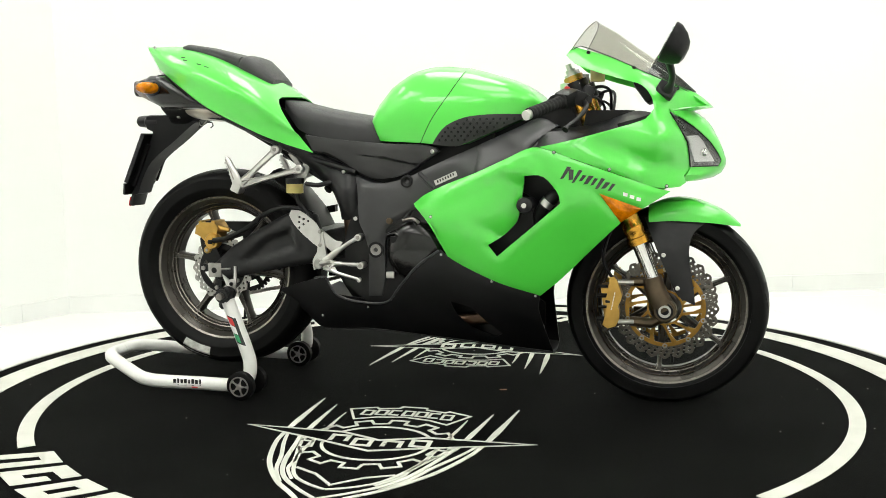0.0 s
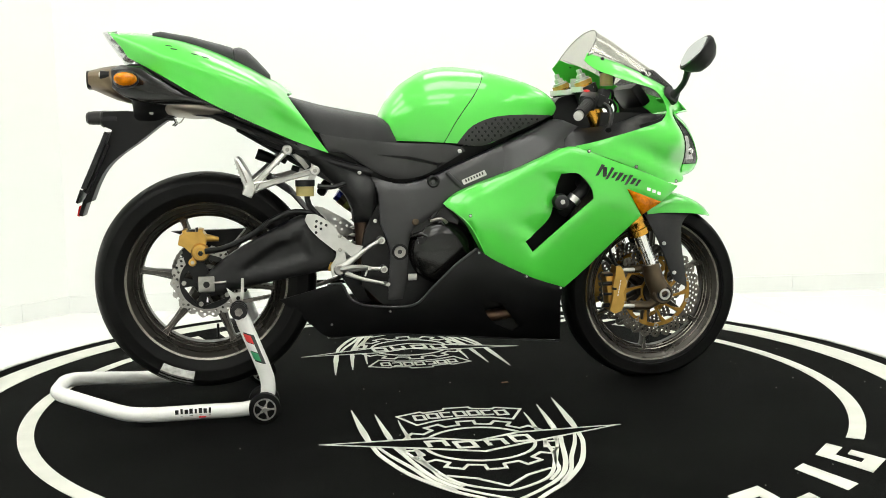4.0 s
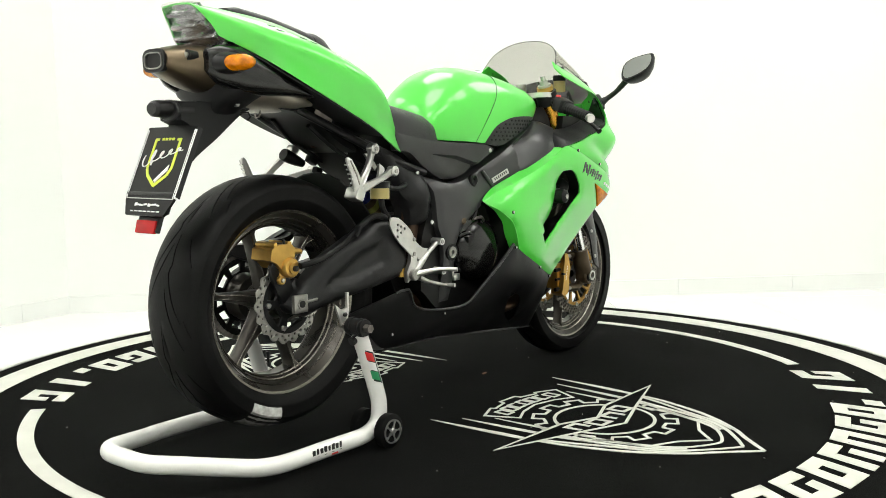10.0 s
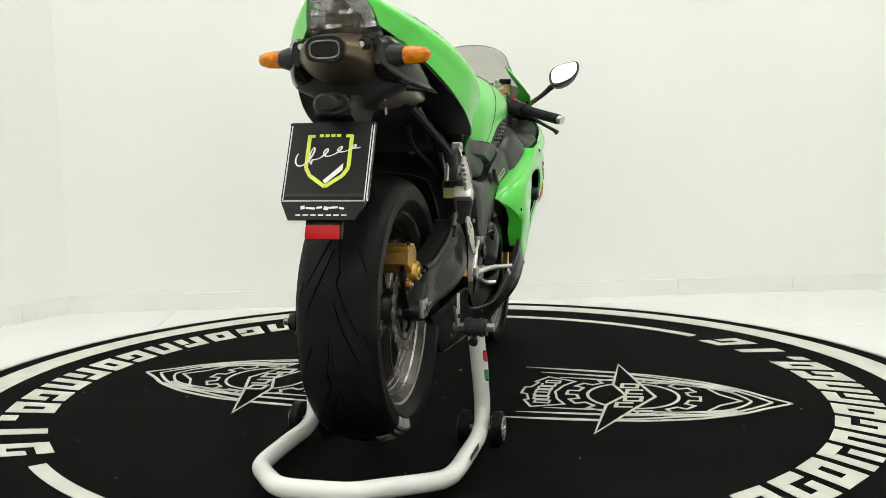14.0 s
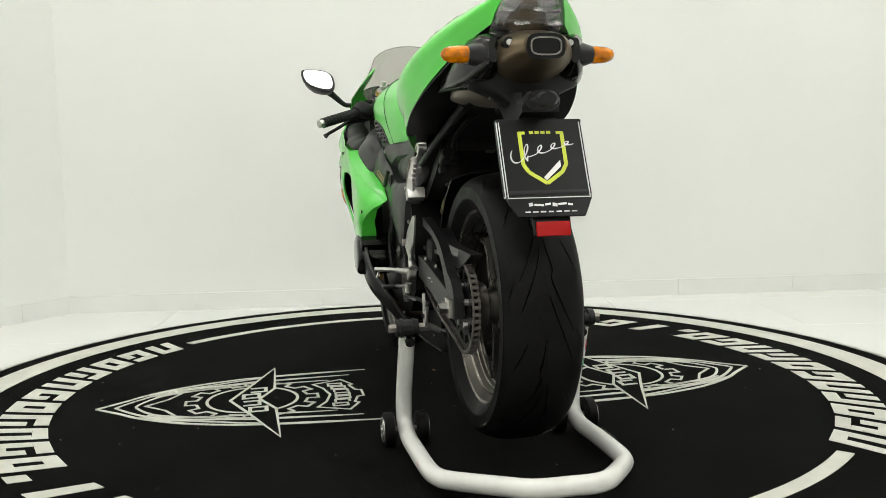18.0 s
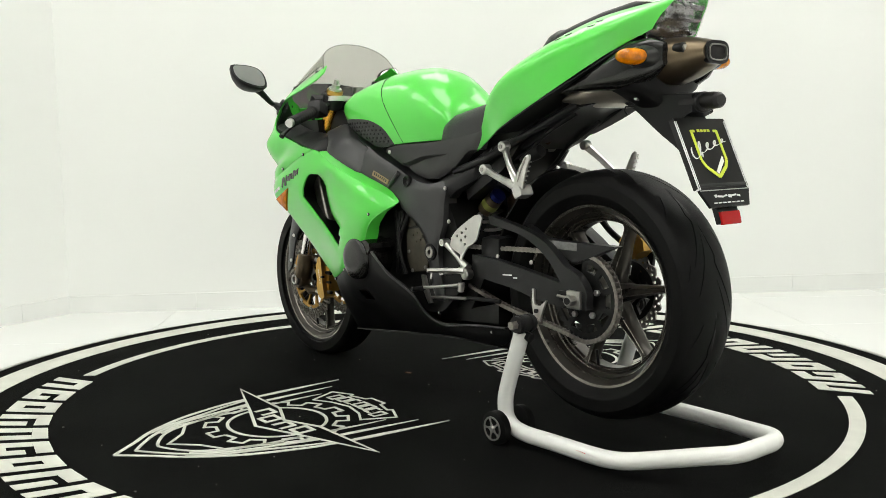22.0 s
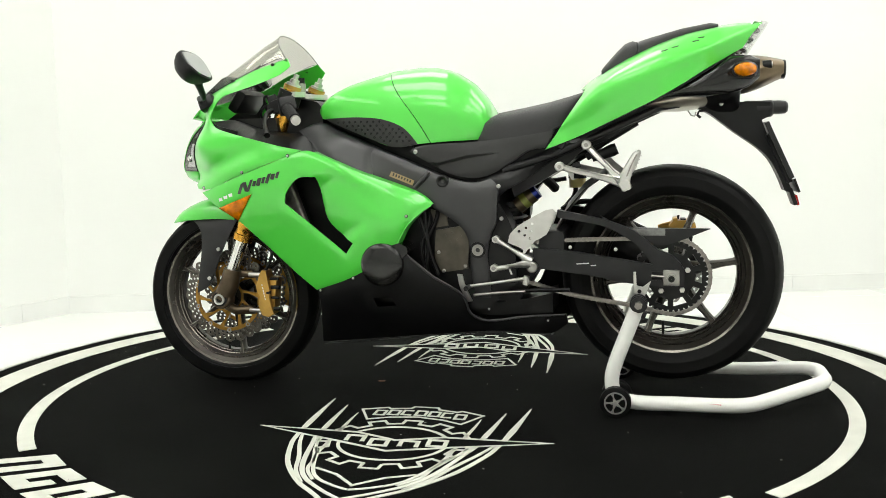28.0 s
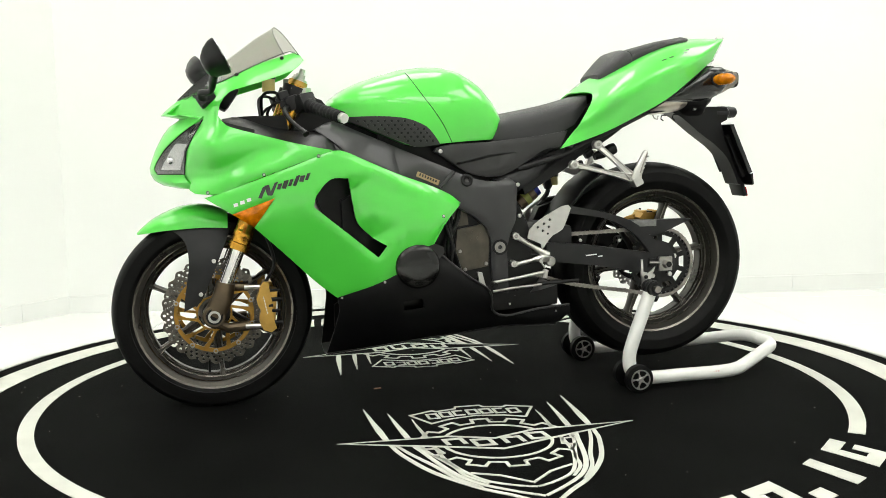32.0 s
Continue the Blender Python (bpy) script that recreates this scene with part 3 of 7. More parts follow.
# sticker with three colour fields on a black ground, on the outside of one arm
def arm_sticker(z0, z1, r, half, mid=-28):
    rows = []
    for z in (z0, (z0 + z1) / 2, z1):
        cx = -0.585 + (0.24 - z) * 0.367
        rows.append([(cx + r * math.sin(a), -0.226 - r * math.cos(a), z - 0.35 * r * math.sin(a)) for a in (radians(mid - half + 2 * half * k / 8) for k in range(9))])
    return sheet(rows, 0.0006)


ground = part("sticker", arm_sticker(0.249, 0.165, 0.0219, 62, -8), DECAL_BLACK, stand, "small three-coloured sticker")
for k, m in enumerate((DECAL_RED, DECAL_WHITE, DECAL_GREEN)):
    part("colour_field", arm_sticker(0.2445 - 0.0255 * k, 0.2215 - 0.0255 * k, 0.0225, 38, -28), m, ground)
for k in range(8):
    part("lettering_bar", block((0.009 if k % 3 else 0.006, 0.0012, 0.016 if k % 2 else 0.02), 0.0, place=pose(-0.70 - 0.0125 * k, -0.2465, TUBE_Z + 0.006)), DECAL_BLACK, stand)
part("lettering_bar", block((0.02, 0.0012, 0.004), 0.0, place=pose(-0.72, -0.2462, TUBE_Z - 0.009)), DECAL_RED, stand)
for k in range(6):
    part("lettering_bar", block((0.004, 0.0012, 0.009), 0.0, place=pose(-0.80 - 0.0065 * k, 0.2450, TUBE_Z + 0.004)), DECAL_RED, stand)

# ---------------------------------------------------------------- the motorcycle: outlines in x (forward) and z (up)
bike = tagged(new("motorcycle"), "lime green sport motorcycle with black lower fairing and gold forks", "motorcycle")
KNEE_OUT = [(0.026, 0.758), (0.047, 0.787), (0.072, 0.811), (0.129, 0.833), (0.211, 0.84), (0.321, 0.838),
    (0.112, 0.754), (0.08, 0.751)]
SIDE_OUT = [(-0.371, 0.792), (-0.281, 0.778), (-0.137, 0.763), (-0.01, 0.757), (0.039, 0.747), (0.047, 0.737),
    (-0.061, 0.673), (-0.136, 0.658), (-0.185, 0.668), (-0.25, 0.705), (-0.299, 0.736), (-0.348, 0.743)]
SUB_OUT = [(-0.472, 0.782), (-0.348, 0.737), (-0.289, 0.715), (-0.234, 0.682), (-0.212, 0.636), (-0.209,
    0.58), (-0.215, 0.534), (-0.275, 0.534), (-0.279, 0.572), (-0.301, 0.618), (-0.346, 0.665), (-0.4, 0.712),
    (-0.454, 0.75)]
FAIR_OUT = [(-0.024, 0.587), (0.066, 0.653), (0.155, 0.701), (0.243, 0.729), (0.322, 0.746), (0.348, 0.744),
    (0.694, 0.617), (0.711, 0.631), (0.727, 0.624), (0.628, 0.577), (0.514, 0.619), (0.57, 0.538), (0.498,
    0.469), (0.404, 0.376), (0.343, 0.325), (0.225, 0.368), (0.093, 0.437), (0.067, 0.485), (0.041, 0.531)]
SCOOP = [(0.311, 0.668), (0.362, 0.666), (0.402, 0.622), (0.409, 0.592), (0.229, 0.442), (0.205, 0.475),
    (0.245, 0.5), (0.284, 0.54), (0.295, 0.581), (0.303, 0.628)]
IND_OUT = [(0.514, 0.619), (0.628, 0.577), (0.57, 0.539)]
UPPER_OUT = [(0.35, 0.744), (0.401, 0.755), (0.454, 0.767), (0.552, 0.792), (0.634, 0.817), (0.655, 0.844),
    (0.648, 0.875), (0.623, 0.907), (0.58, 0.93), (0.537, 0.945), (0.486, 0.965), (0.442, 0.985), (0.404,
    0.99), (0.44, 1.028), (0.541, 0.987), (0.629, 0.944), (0.717, 0.911), (0.766, 0.886), (0.803, 0.853),
    (0.773, 0.848), (0.712, 0.836), (0.734, 0.795), (0.762, 0.731), (0.772, 0.667), (0.743, 0.639), (0.705,
    0.621)]
INNER_OUT = [(0.326, 0.745), (0.353, 0.742), (0.46, 0.767), (0.557, 0.792), (0.637, 0.817), (0.646, 0.835),
    (0.601, 0.84), (0.513, 0.811), (0.424, 0.799), (0.362, 0.795), (0.335, 0.769)]
BELLY_OUT = [(-0.496, 0.312), (-0.321, 0.366), (-0.306, 0.337), (-0.289, 0.312), (-0.234, 0.293), (-0.118,
    0.296), (-0.065, 0.349), (-0.003, 0.414), (0.063, 0.46), (0.093, 0.436), (0.225, 0.369), (0.342, 0.325),
    (0.336, 0.283), (0.365, 0.144), (0.229, 0.158), (0.058, 0.178), (-0.133, 0.196), (-0.203, 0.2), (-0.355,
    0.193), (-0.406, 0.233)]
VENT = [(0.09, 0.312), (0.156, 0.293), (0.215, 0.215), (0.173, 0.212), (0.098, 0.262)]
SWING_R = [(-0.715, 0.353), (-0.727, 0.372), (-0.648, 0.442), (-0.571, 0.489), (-0.475, 0.539), (-0.417,
    0.562), (-0.359, 0.548), (-0.328, 0.455), (-0.337, 0.421), (-0.361, 0.404), (-0.481, 0.382), (-0.585,
    0.36), (-0.643, 0.347), (-0.681, 0.337)]
FEND_B = [(0.628, 0.543), (0.7, 0.552), (0.802, 0.53), (0.775, 0.512), (0.756, 0.485), (0.751, 0.427), (0.766, 0.332), (0.769, 0.298),
    (0.724, 0.323), (0.704, 0.361), (0.675, 0.428), (0.647, 0.495)]
SWING_L = [(-0.308, 0.453), (-0.407, 0.446), (-0.549, 0.425), (-0.649, 0.409), (-0.606, 0.462), (-0.558,
    0.496), (-0.501, 0.521), (-0.379, 0.542), (-0.379, 0.565), (-0.511, 0.537), (-0.596, 0.505), (-0.663,
    0.452), (-0.701, 0.437), (-0.734, 0.398), (-0.735, 0.35), (-0.692, 0.346), (-0.559, 0.358), (-0.483,
    0.374), (-0.397, 0.385), (-0.307, 0.396)]

SKIN = spline([(-.015,.595,.188),(.04,.555,.243),(.075,.65,.225),(.16,.7,.235),(.25,.73,.247),(.36,.745,.252),(.387,.729,.256),(.545,.681,.249),(.69,.633,.2),(.63,.58,.232),(.57,.54,.224),(.45,.45,.204),(.33,.33,.186),(.22,.373,.224),(.1,.44,.236),(.08,.6,.244),(.2,.6,.252),(.42,.6,.255),(.46,.767,.25),(.56,.79,.24),(.64,.82,.222),(.656,.845,.212),(.62,.905,.2),(.577,.927,.198),(.48,.955,.188),(.41,.975,.176),(.433,1.019,.14),(.475,1.005,.142),(.533,.985,.147),(.6,.96,.154),(.66,.92,.155),(.69,.903,.14),(.72,.877,.11),(.77,.85,.055),(.71,.835,.14),(.73,.794,.148),(.75,.732,.14),(.752,.676,.122),(.729,.643,.165),(.62,.72,.238),(.7,.7,.182),(.69,.77,.226)])


def smooth_step(a, b, v):
    t = min(1.0, max(0.0, (v - a) / (b - a)))
    return t * t * (3 - 2 * t)


def off_line(line, x, z):
    """Distance from a point of the plane to a polyline."""
    best = 9.0
    for (x0, z0), (x1, z1) in zip(line, line[1:]):
        dx, dz = x1 - x0, z1 - z0
        t = min(1.0, max(0.0, ((x - x0) * dx + (z - z0) * dz) / (dx * dx + dz * dz)))
        best = min(best, math.hypot(x - x0 - t * dx, z - z0 - t * dz))
    return best


CREST = [(0.4, 0.748), (0.493, 0.716), (0.573, 0.69), (0.64, 0.671), (0.735, 0.652)]
VALLEY = [(0.45, 0.764), (0.536, 0.744), (0.6, 0.716), (0.664, 0.686), (0.76, 0.664)]


def UPPER_Y(x, z):
    w = smooth_step(0.4, 0.6, x)
    return SKIN(x, z) + w * (0.004 * math.exp(-(off_line(CREST, x, z) / 0.011) ** 2) - 0.015 * math.exp(-(off_line(VALLEY, x, z) / 0.024) ** 2))


SCOOP_REAR = [(0.311, 0.668), (0.303, 0.628), (0.295, 0.581), (0.284, 0.54), (0.245, 0.5), (0.205, 0.475)]
FAIR_CREASE = [(-0.0, 0.577), (0.07, 0.612), (0.147, 0.644), (0.225, 0.681), (0.286, 0.71)]
FAIR_REAR = [(-0.018, 0.583), (0.005, 0.566), (0.04, 0.531), (0.067, 0.485), (0.09, 0.44)]
SCOOP_FRONT = [(0.318, 0.71), (0.315, 0.63), (0.3, 0.57), (0.29, 0.53), (0.22, 0.45), (0.26, 0.38), (0.6, 0.5), (0.5, 0.75)]


def FAIR_Y(x, z):
    """The side fairing: its skin sinks into the rear edge of the scoop."""
    d = off_line(SCOOP_REAR, x, z)
    over = 0.692 - 0.3 * (x - 0.267) - z
    under = z - (0.53 - 0.568 * (x - 0.121))
    sink = 0.026 * max(0.0, 1 - d / 0.115) ** 2 * smooth_step(0.0, 0.045, over) * smooth_step(0.0, 0.04, under)
    if d > 0.002 and x > 0.24 and inside(SCOOP_FRONT, x, z):
        sink = 0.0
    ridge = 0.008 * max(0.0, 1 - off_line(FAIR_CREASE, x, z) / 0.034) * smooth_step(0.31, 0.2, x)
    return SKIN(x, z) - sink + ridge


BELLY_Y = spline([(.1,.435,.234),(.22,.37,.224),(.33,.328,.184),(.345,.29,.172),(.358,.172,.1),(.229,.183,.11),(.065,.198,.12),(-.12,.215,.12),(-.333,.214,.1),(.2,.28,.195),(0,.3,.205),(-.1,.29,.185),(-.184,.281,.158),(-.3,.3,.135),(-.357,.228,.097),(-.47,.326,.1),(-.31,.37,.15),(.07,.458,.234),(.029,.395,.237),(-.06,.349,.212)])


FRAME_BASE = spline([(.37,.83,.12),(.35,.753,.2),(.25,.727,.19),(.16,.70,.18),(.065,.65,.174),(-.013,.60,.17),(-.12,.46,.16),(-.13,.29,.14),(-.2,.4,.154),(-.215,.64,.148),(-.06,.678,.158),(.13,.765,.15),(.26,.812,.135),(-.1,.6,.173),(.1,.71,.172)])


def FRAME_Y(x, z):
    """The spar's face, bent along a line under the side cover."""
    rise = (z - 0.628) - 0.31 * (x + 0.205)
    return FRAME_BASE(x, z) - 0.42 * max(0.0, rise) * smooth_step(0.12, -0.02, x)


FRAME_OUT = [(0.348, 0.745), (0.25, 0.69), (0.157, 0.655), (0.065, 0.62), (-0.005, 0.592), (-0.022, 0.571), (-0.063, 0.547), (-0.105, 0.512), (-0.124, 0.47), (-0.125, 0.443), (-0.13, 0.357), (-0.141, 0.306), (-0.185, 0.304), (-0.181, 0.364), (-0.176, 0.444), (-0.19, 0.5), (-0.203, 0.529), (-0.21, 0.628), (-0.23, 0.672), (-0.185, 0.655), (-0.136, 0.645), (-0.061, 0.659), (0.013, 0.69), (0.079, 0.718), (0.144, 0.745), (0.209, 0.774), (0.274, 0.802), (0.332, 0.828)]
CAP_OUT = [(0.16, 0.748), (0.209, 0.772), (0.274, 0.8), (0.335, 0.828), (0.392, 0.804), (0.338, 0.765), (0.311, 0.735), (0.247, 0.7), (0.156, 0.66)]
CAP_Y = spline([(.338,.841,.118),(.316,.745,.212),(.392,.804,.165),(.15,.76,.152),(.156,.70,.181),(.25,.728,.203),(.25,.79,.165),(.284,.82,.135)])
SIDE_BASE = spline([(-.37,.79,.15),(-.13,.763,.15),(.03,.745,.17),(.04,.737,.171),(-.06,.673,.15),(-.136,.658,.14),(-.25,.705,.136),(-.35,.743,.146),(-.12,.71,.157)])


def wedge(x):
    return float(np.interp(x, (-0.211, -0.12, -0.029, 0.0), (0.731, 0.725, 0.703, 0.69))), float(np.interp(x, (-0.211, -0.154, -0.115, 0.0), (0.729, 0.682, 0.655, 0.65)))


WEDGE = [[(x, wedge(x)[0] + k * (wedge(x)[1] - wedge(x)[0])) for x in (-0.209, -0.18, -0.15, -0.12, -0.09, -0.06, -0.035)] for k in (0.0, 0.14)]


def SIDE_Y(x, z):
    """The side cover with its sharp-edged wedge-shaped hollow."""
    y = SIDE_BASE(x, z)
    if -0.211 < x < 0.0:
        up, low = wedge(x)
        w = (up - z) / max(1e-4, up - low)
        if 0 < w < 1:
            y -= 0.019 * ((x + 0.211) / 0.18) ** 0.6 * (1 - w) * min(1.0, w / 0.14)
    return y


SUB_Y = spline([(-.47,.78,.135),(-.35,.737,.14),(-.258,.68,.127),(-.21,.634,.148),(-.21,.58,.146),(-.215,.534,.142),(-.275,.534,.128),(-.3,.618,.128),(-.4,.712,.13),(-.26,.62,.155)])
INNER_Y = spline([(.33,.745,.2),(.46,.767,.238),(.557,.792,.23),(.637,.817,.215),(.646,.835,.2),(.6,.84,.17),(.513,.811,.16),(.424,.799,.15),(.362,.795,.165)])
FEND_Y = spline([(.628,.543,.1),(.75,.531,.088),(.752,.43,.118),(.768,.31,.12),(.721,.347,.127),(.682,.441,.133),(.65,.49,.122)])
SEAM = [(0.35, 0.745), (0.466, 0.7035), (0.572, 0.665), (0.664, 0.6315), (0.72, 0.613)]
UPPER_OUT[0:1] = [(0.352, 0.7462)]
UPPER_OUT[8:14] = [(0.58, 0.922), (0.537, 0.935), (0.486, 0.952), (0.44, 0.972), (0.415, 0.997), (0.432, 1.022)]
UPPER_OUT[19:] = [(0.75, 0.85), (0.697, 0.833), (0.72, 0.794), (0.743, 0.753), (0.747, 0.728), (0.752, 0.685), (0.735, 0.662), (0.74, 0.643), (0.725, 0.633), (0.664, 0.633), (0.572, 0.6665), (0.466, 0.705)]
FAIR_OUT[5:9] = SEAM[:-1] + [(0.7, 0.6215)]
FAIR_OUT[0:5] = [(-0.025, 0.587), (0.013, 0.614), (0.078, 0.642), (0.172, 0.677), (0.253, 0.712), (0.316, 0.7405)]
BELLY_LEFT = [(-0.4, 0.254), (-0.282, 0.251), (-0.178, 0.237), (-0.125, 0.26), (-0.106, 0.325), (-0.03, 0.38), (0.046, 0.443), (0.068, 0.457)] + BELLY_OUT[9:17] + [(-0.203, 0.2), (-0.355, 0.193), (-0.405, 0.225)]
SUB_LEFT = [(-0.5, 0.79), (-0.342, 0.735), (-0.236, 0.692), (-0.14, 0.652), (-0.208, 0.605), (-0.236, 0.625), (-0.287, 0.654), (-0.354, 0.7), (-0.404, 0.731), (-0.477, 0.767)]
TOP_EDGE = [(-0.018, 0.588), (0.013, 0.612), (0.078, 0.64), (0.172, 0.675), (0.253, 0.71), (0.316, 0.7385)]
VENT[:] = [(0.085, 0.306), (0.142, 0.288), (0.182, 0.245), (0.222, 0.2), (0.2, 0.188), (0.135, 0.222), (0.1, 0.262)]


def along_plane(pts):
    return [(p.x, p.z) for p in along([(x, 0, z) for x, z in pts], 0.02)]


for s in (-1, 1):
    part("side_fairing", panel(FAIR_OUT, FAIR_Y, s, 0.005, holes=[SCOOP], roll=0.004, step=0.013, reach=0.005, lines=[FAIR_CREASE, [(0.121, 0.53), (0.203, 0.483)]]), GREEN, bike, "lime green side fairing with a long scoop")
    part("upper_cowl", panel(UPPER_OUT, UPPER_Y, s, 0.005, roll=0.004, step=0.013, reach=0.005), GREEN, bike, "lime green upper cowl side")
    # added dark plate: makes the belly vent look shaded, not see-through
    part("vent_dark_backing", slab([(0.05, 0.33), (0.2, 0.33), (0.32, 0.26), (0.32, 0.19), (0.235, 0.18), (0.12, 0.2), (0.06, 0.25)], s * 0.09, s * 0.098, bevel=0.003), DARK, bike)
    part("belly_pan", panel(BELLY_OUT if s < 0 else BELLY_LEFT, BELLY_Y, s, 0.005, holes=[VENT if s < 0 else [(0.158, 0.308), (0.1, 0.314), (0.092, 0.284), (0.15, 0.279)]], roll=0.005, reach=0.005), COWL, bike, "matt black lower cowl")
    part("frame_spar", panel(FRAME_OUT, FRAME_Y, s, 0.045, roll=0.006, step=0.014, reach=0.0045, lines=[[(-0.2, 0.6296), (-0.05, 0.676)]]), GREY, bike, "dark grey frame spar", sharp=32)
    part("spar_rib", tube([(-0.01, s * 0.167, 0.677), (0.012, s * 0.17, 0.653), (0.033, s * 0.171, 0.632)], [0.006, 0.0065, 0.006], 10), GREY, bike)
    part("spar_cap", panel(CAP_OUT, CAP_Y, s, 0.05, lift=0.003, roll=0.007, step=0.014, reach=0.006), GREY, bike)
    part("side_cover", panel(SIDE_OUT, SIDE_Y, s, 0.03, roll=0.003, step=0.012, reach=0.004, lines=WEDGE), GREY_SIDE, bike, "dark grey side cover with a wedge-shaped hollow", sharp=18)
    part("subframe_cover", panel(SUB_OUT if s < 0 else SUB_LEFT, SUB_Y, s, 0.06 if s < 0 else 0.03, roll=0.02, step=0.018, reach=0.012), SATIN, bike)
    part("fairing_flange", sheet([[(x, s * (FAIR_Y(x, z) - 0.003), z), (x, s * (FAIR_Y(x, z) - 0.02), z + 0.003), (x, s * 0.172, z + 0.004)] for x, z in along_plane(TOP_EDGE)], 0.003), GREEN, bike)
    part("cowl_liner", panel([(0.56, 0.805), (0.64, 0.827), (0.664, 0.85), (0.656, 0.88), (0.632, 0.906), (0.68, 0.9), (0.715, 0.868), (0.742, 0.84), (0.738, 0.785), (0.69, 0.765), (0.65, 0.755), (0.57, 0.75)], UPPER_Y, s, 0.004, lift=-0.012, step=0.02), COWL, bike)
    part("gap_backing", slab([(-0.25, 0.72), (-0.136, 0.69), (-0.06, 0.7), (0.02, 0.735), (0.2, 0.81), (0.2, 0.75), (0.0, 0.65), (-0.14, 0.61), (-0.22, 0.63)], s * 0.095, s * 0.075), DARK, bike)
    part("inner_panel", panel(INNER_OUT, INNER_Y, s, 0.01, roll=0.004, step=0.02), SATIN, bike)
    part("turn_signal", panel(IND_OUT, FAIR_Y, s, 0.012, lift=0.005, curve=False, roll=0.005, reach=0.006, step=0.012), AMBER, bike, "amber triangular turn signal")
    part("fender_side", panel(FEND_B, FEND_Y, s, 0.006, roll=0.004, step=0.02), SATIN, bike)
    # walls of the scoop; an added dark slab behind it keeps the inside black
    part("scoop_wall", sheet([[(x, s * (FAIR_Y(x, z) - 0.007 - d), z) for x, z in along_plane(SCOOP_REAR)] for d in (-0.003, 0.004, 0.01)], 0.003), GREEN, bike)
    part("scoop_duct", sheet([[(x + d, s * (FAIR_Y(x, z) - 0.012) * (1 - w) + s * 0.115 * w, z) for x, z in along_plane([(0.35, 0.69), (0.395, 0.668), (0.428, 0.625), (0.425, 0.585), (0.33, 0.5), (0.24, 0.43)])] for d, w in ((0.0, 0.0), (0.012, 0.3), (0.035, 1.0))], 0.003), DARK, bike)
    rear = along_plane(FAIR_REAR)
    part("fairing_return", sheet([[(x, s * (FAIR_Y(x, z) - 0.004 - k * d), z - k * 0.1 * d) for (x, z), d in zip(rear, np.interp(np.linspace(0, 1, len(rear)), (0, 0.3, 0.6, 1), (0.005, 0.035, 0.046, 0.034)))] for k in (0.0, 0.12, 1.0)], 0.003), GREEN, bike, "inward return of the fairing's rear edge", sharp=25)
    part("scoop_dark_backing", slab([(0.18, 0.42), (0.2, 0.53), (0.26, 0.7), (0.46, 0.715), (0.475, 0.62), (0.44, 0.5), (0.3, 0.42)], s * 0.1, s * 0.12, bevel=0.004), DARK, bike)


def across(xz, half, crown, n=9, tuck=0.0):
    """One row of points from side to side over a ridge."""
    return [(xz[0] - tuck * abs(t) ** 2, half * t, xz[1] - crown * abs(t) ** 2.2) for t in (2 * k / (n - 1) - 1 for k in range(n))]


# tail: one skin from the ridge over the shoulder to the lower rim
RIDGE = [(-0.938, 0, 1.085), (-0.88, 0, 1.086), (-0.824, 0, 1.08), (-0.74, 0, 1.064), (-0.665, 0, 1.042), (-0.587, 0, 1.008), (-0.524, 0, 0.972), (-0.473, 0, 0.942), (-0.437, 0, 0.912)]
for s in (-1, 1):
    half = [RIDGE,
            [(-0.938, s * 0.035, 1.083), (-0.74, s * 0.11, 1.046), (-0.56, s * 0.14, 0.974), (-0.456, s * 0.134, 0.9)],
            [(-0.936, s * 0.056, 1.077), (-0.8, s * 0.148, 1.018), (-0.635, s * 0.207, 0.961), (-0.5, s * 0.218, 0.9), (-0.405, s * 0.172, 0.82)],
            [(-0.905, s * 0.075, 1.04), (-0.78, s * 0.156, 0.977), (-0.6, s * 0.211, 0.887), (-0.47, s * 0.198, 0.822), (-0.375, s * 0.154, 0.776)],
            [(-0.886, s * 0.082, 1.01), (-0.801, s * 0.137, 0.96), (-0.668, s * 0.19, 0.879), (-0.51, s * 0.2, 0.803), (-0.43, s * 0.178, 0.768), (-0.346, s * 0.147, 0.738)]]
    skin = rails(half, 40, 26)
    part("tail_panel", sheet(skin, 0.004), GREEN, bike, "lime green tail side panel")
    # marks on the shoulder of the tail
    spot = lambda k, j: Vector(skin[k][j]) + Vector((0, s * 0.0006, 0.0012))
    for tx, tz in ((-0.777, 1.032), (-0.752, 1.028), (-0.703, 1.008), (-0.679, 1.0)):
        k, j = min(((k, j) for k in range(39) for j in range(25)), key=lambda q: (skin[q[0]][q[1]][0] - tx) ** 2 + (skin[q[0]][q[1]][2] - tz) ** 2)
        c, e, f = spot(k, j), (spot(k + 1, j) - spot(k, j)).normalized(), (spot(k, j + 1) - spot(k, j)).normalized()
        quad = [c - e * 0.01 - f * 0.001, c + e * 0.007 - f * 0.003, c + e * 0.01 - f * 0.001, c - e * 0.007 + f * 0.002]
        bm = bmesh.new()
        hi = [bm.verts.new(p) for p in quad]
        lo = [bm.verts.new(p - Vector((0, s * 0.001, 0.0025))) for p in quad]
        bm.faces.new(hi), bm.faces.new(lo[::-1])
        for q in range(4):
            bm.faces.new([hi[q], hi[(q + 1) % 4], lo[(q + 1) % 4], lo[q]])
        part("lettering_bar", bm, DECAL_BLACK, bike)

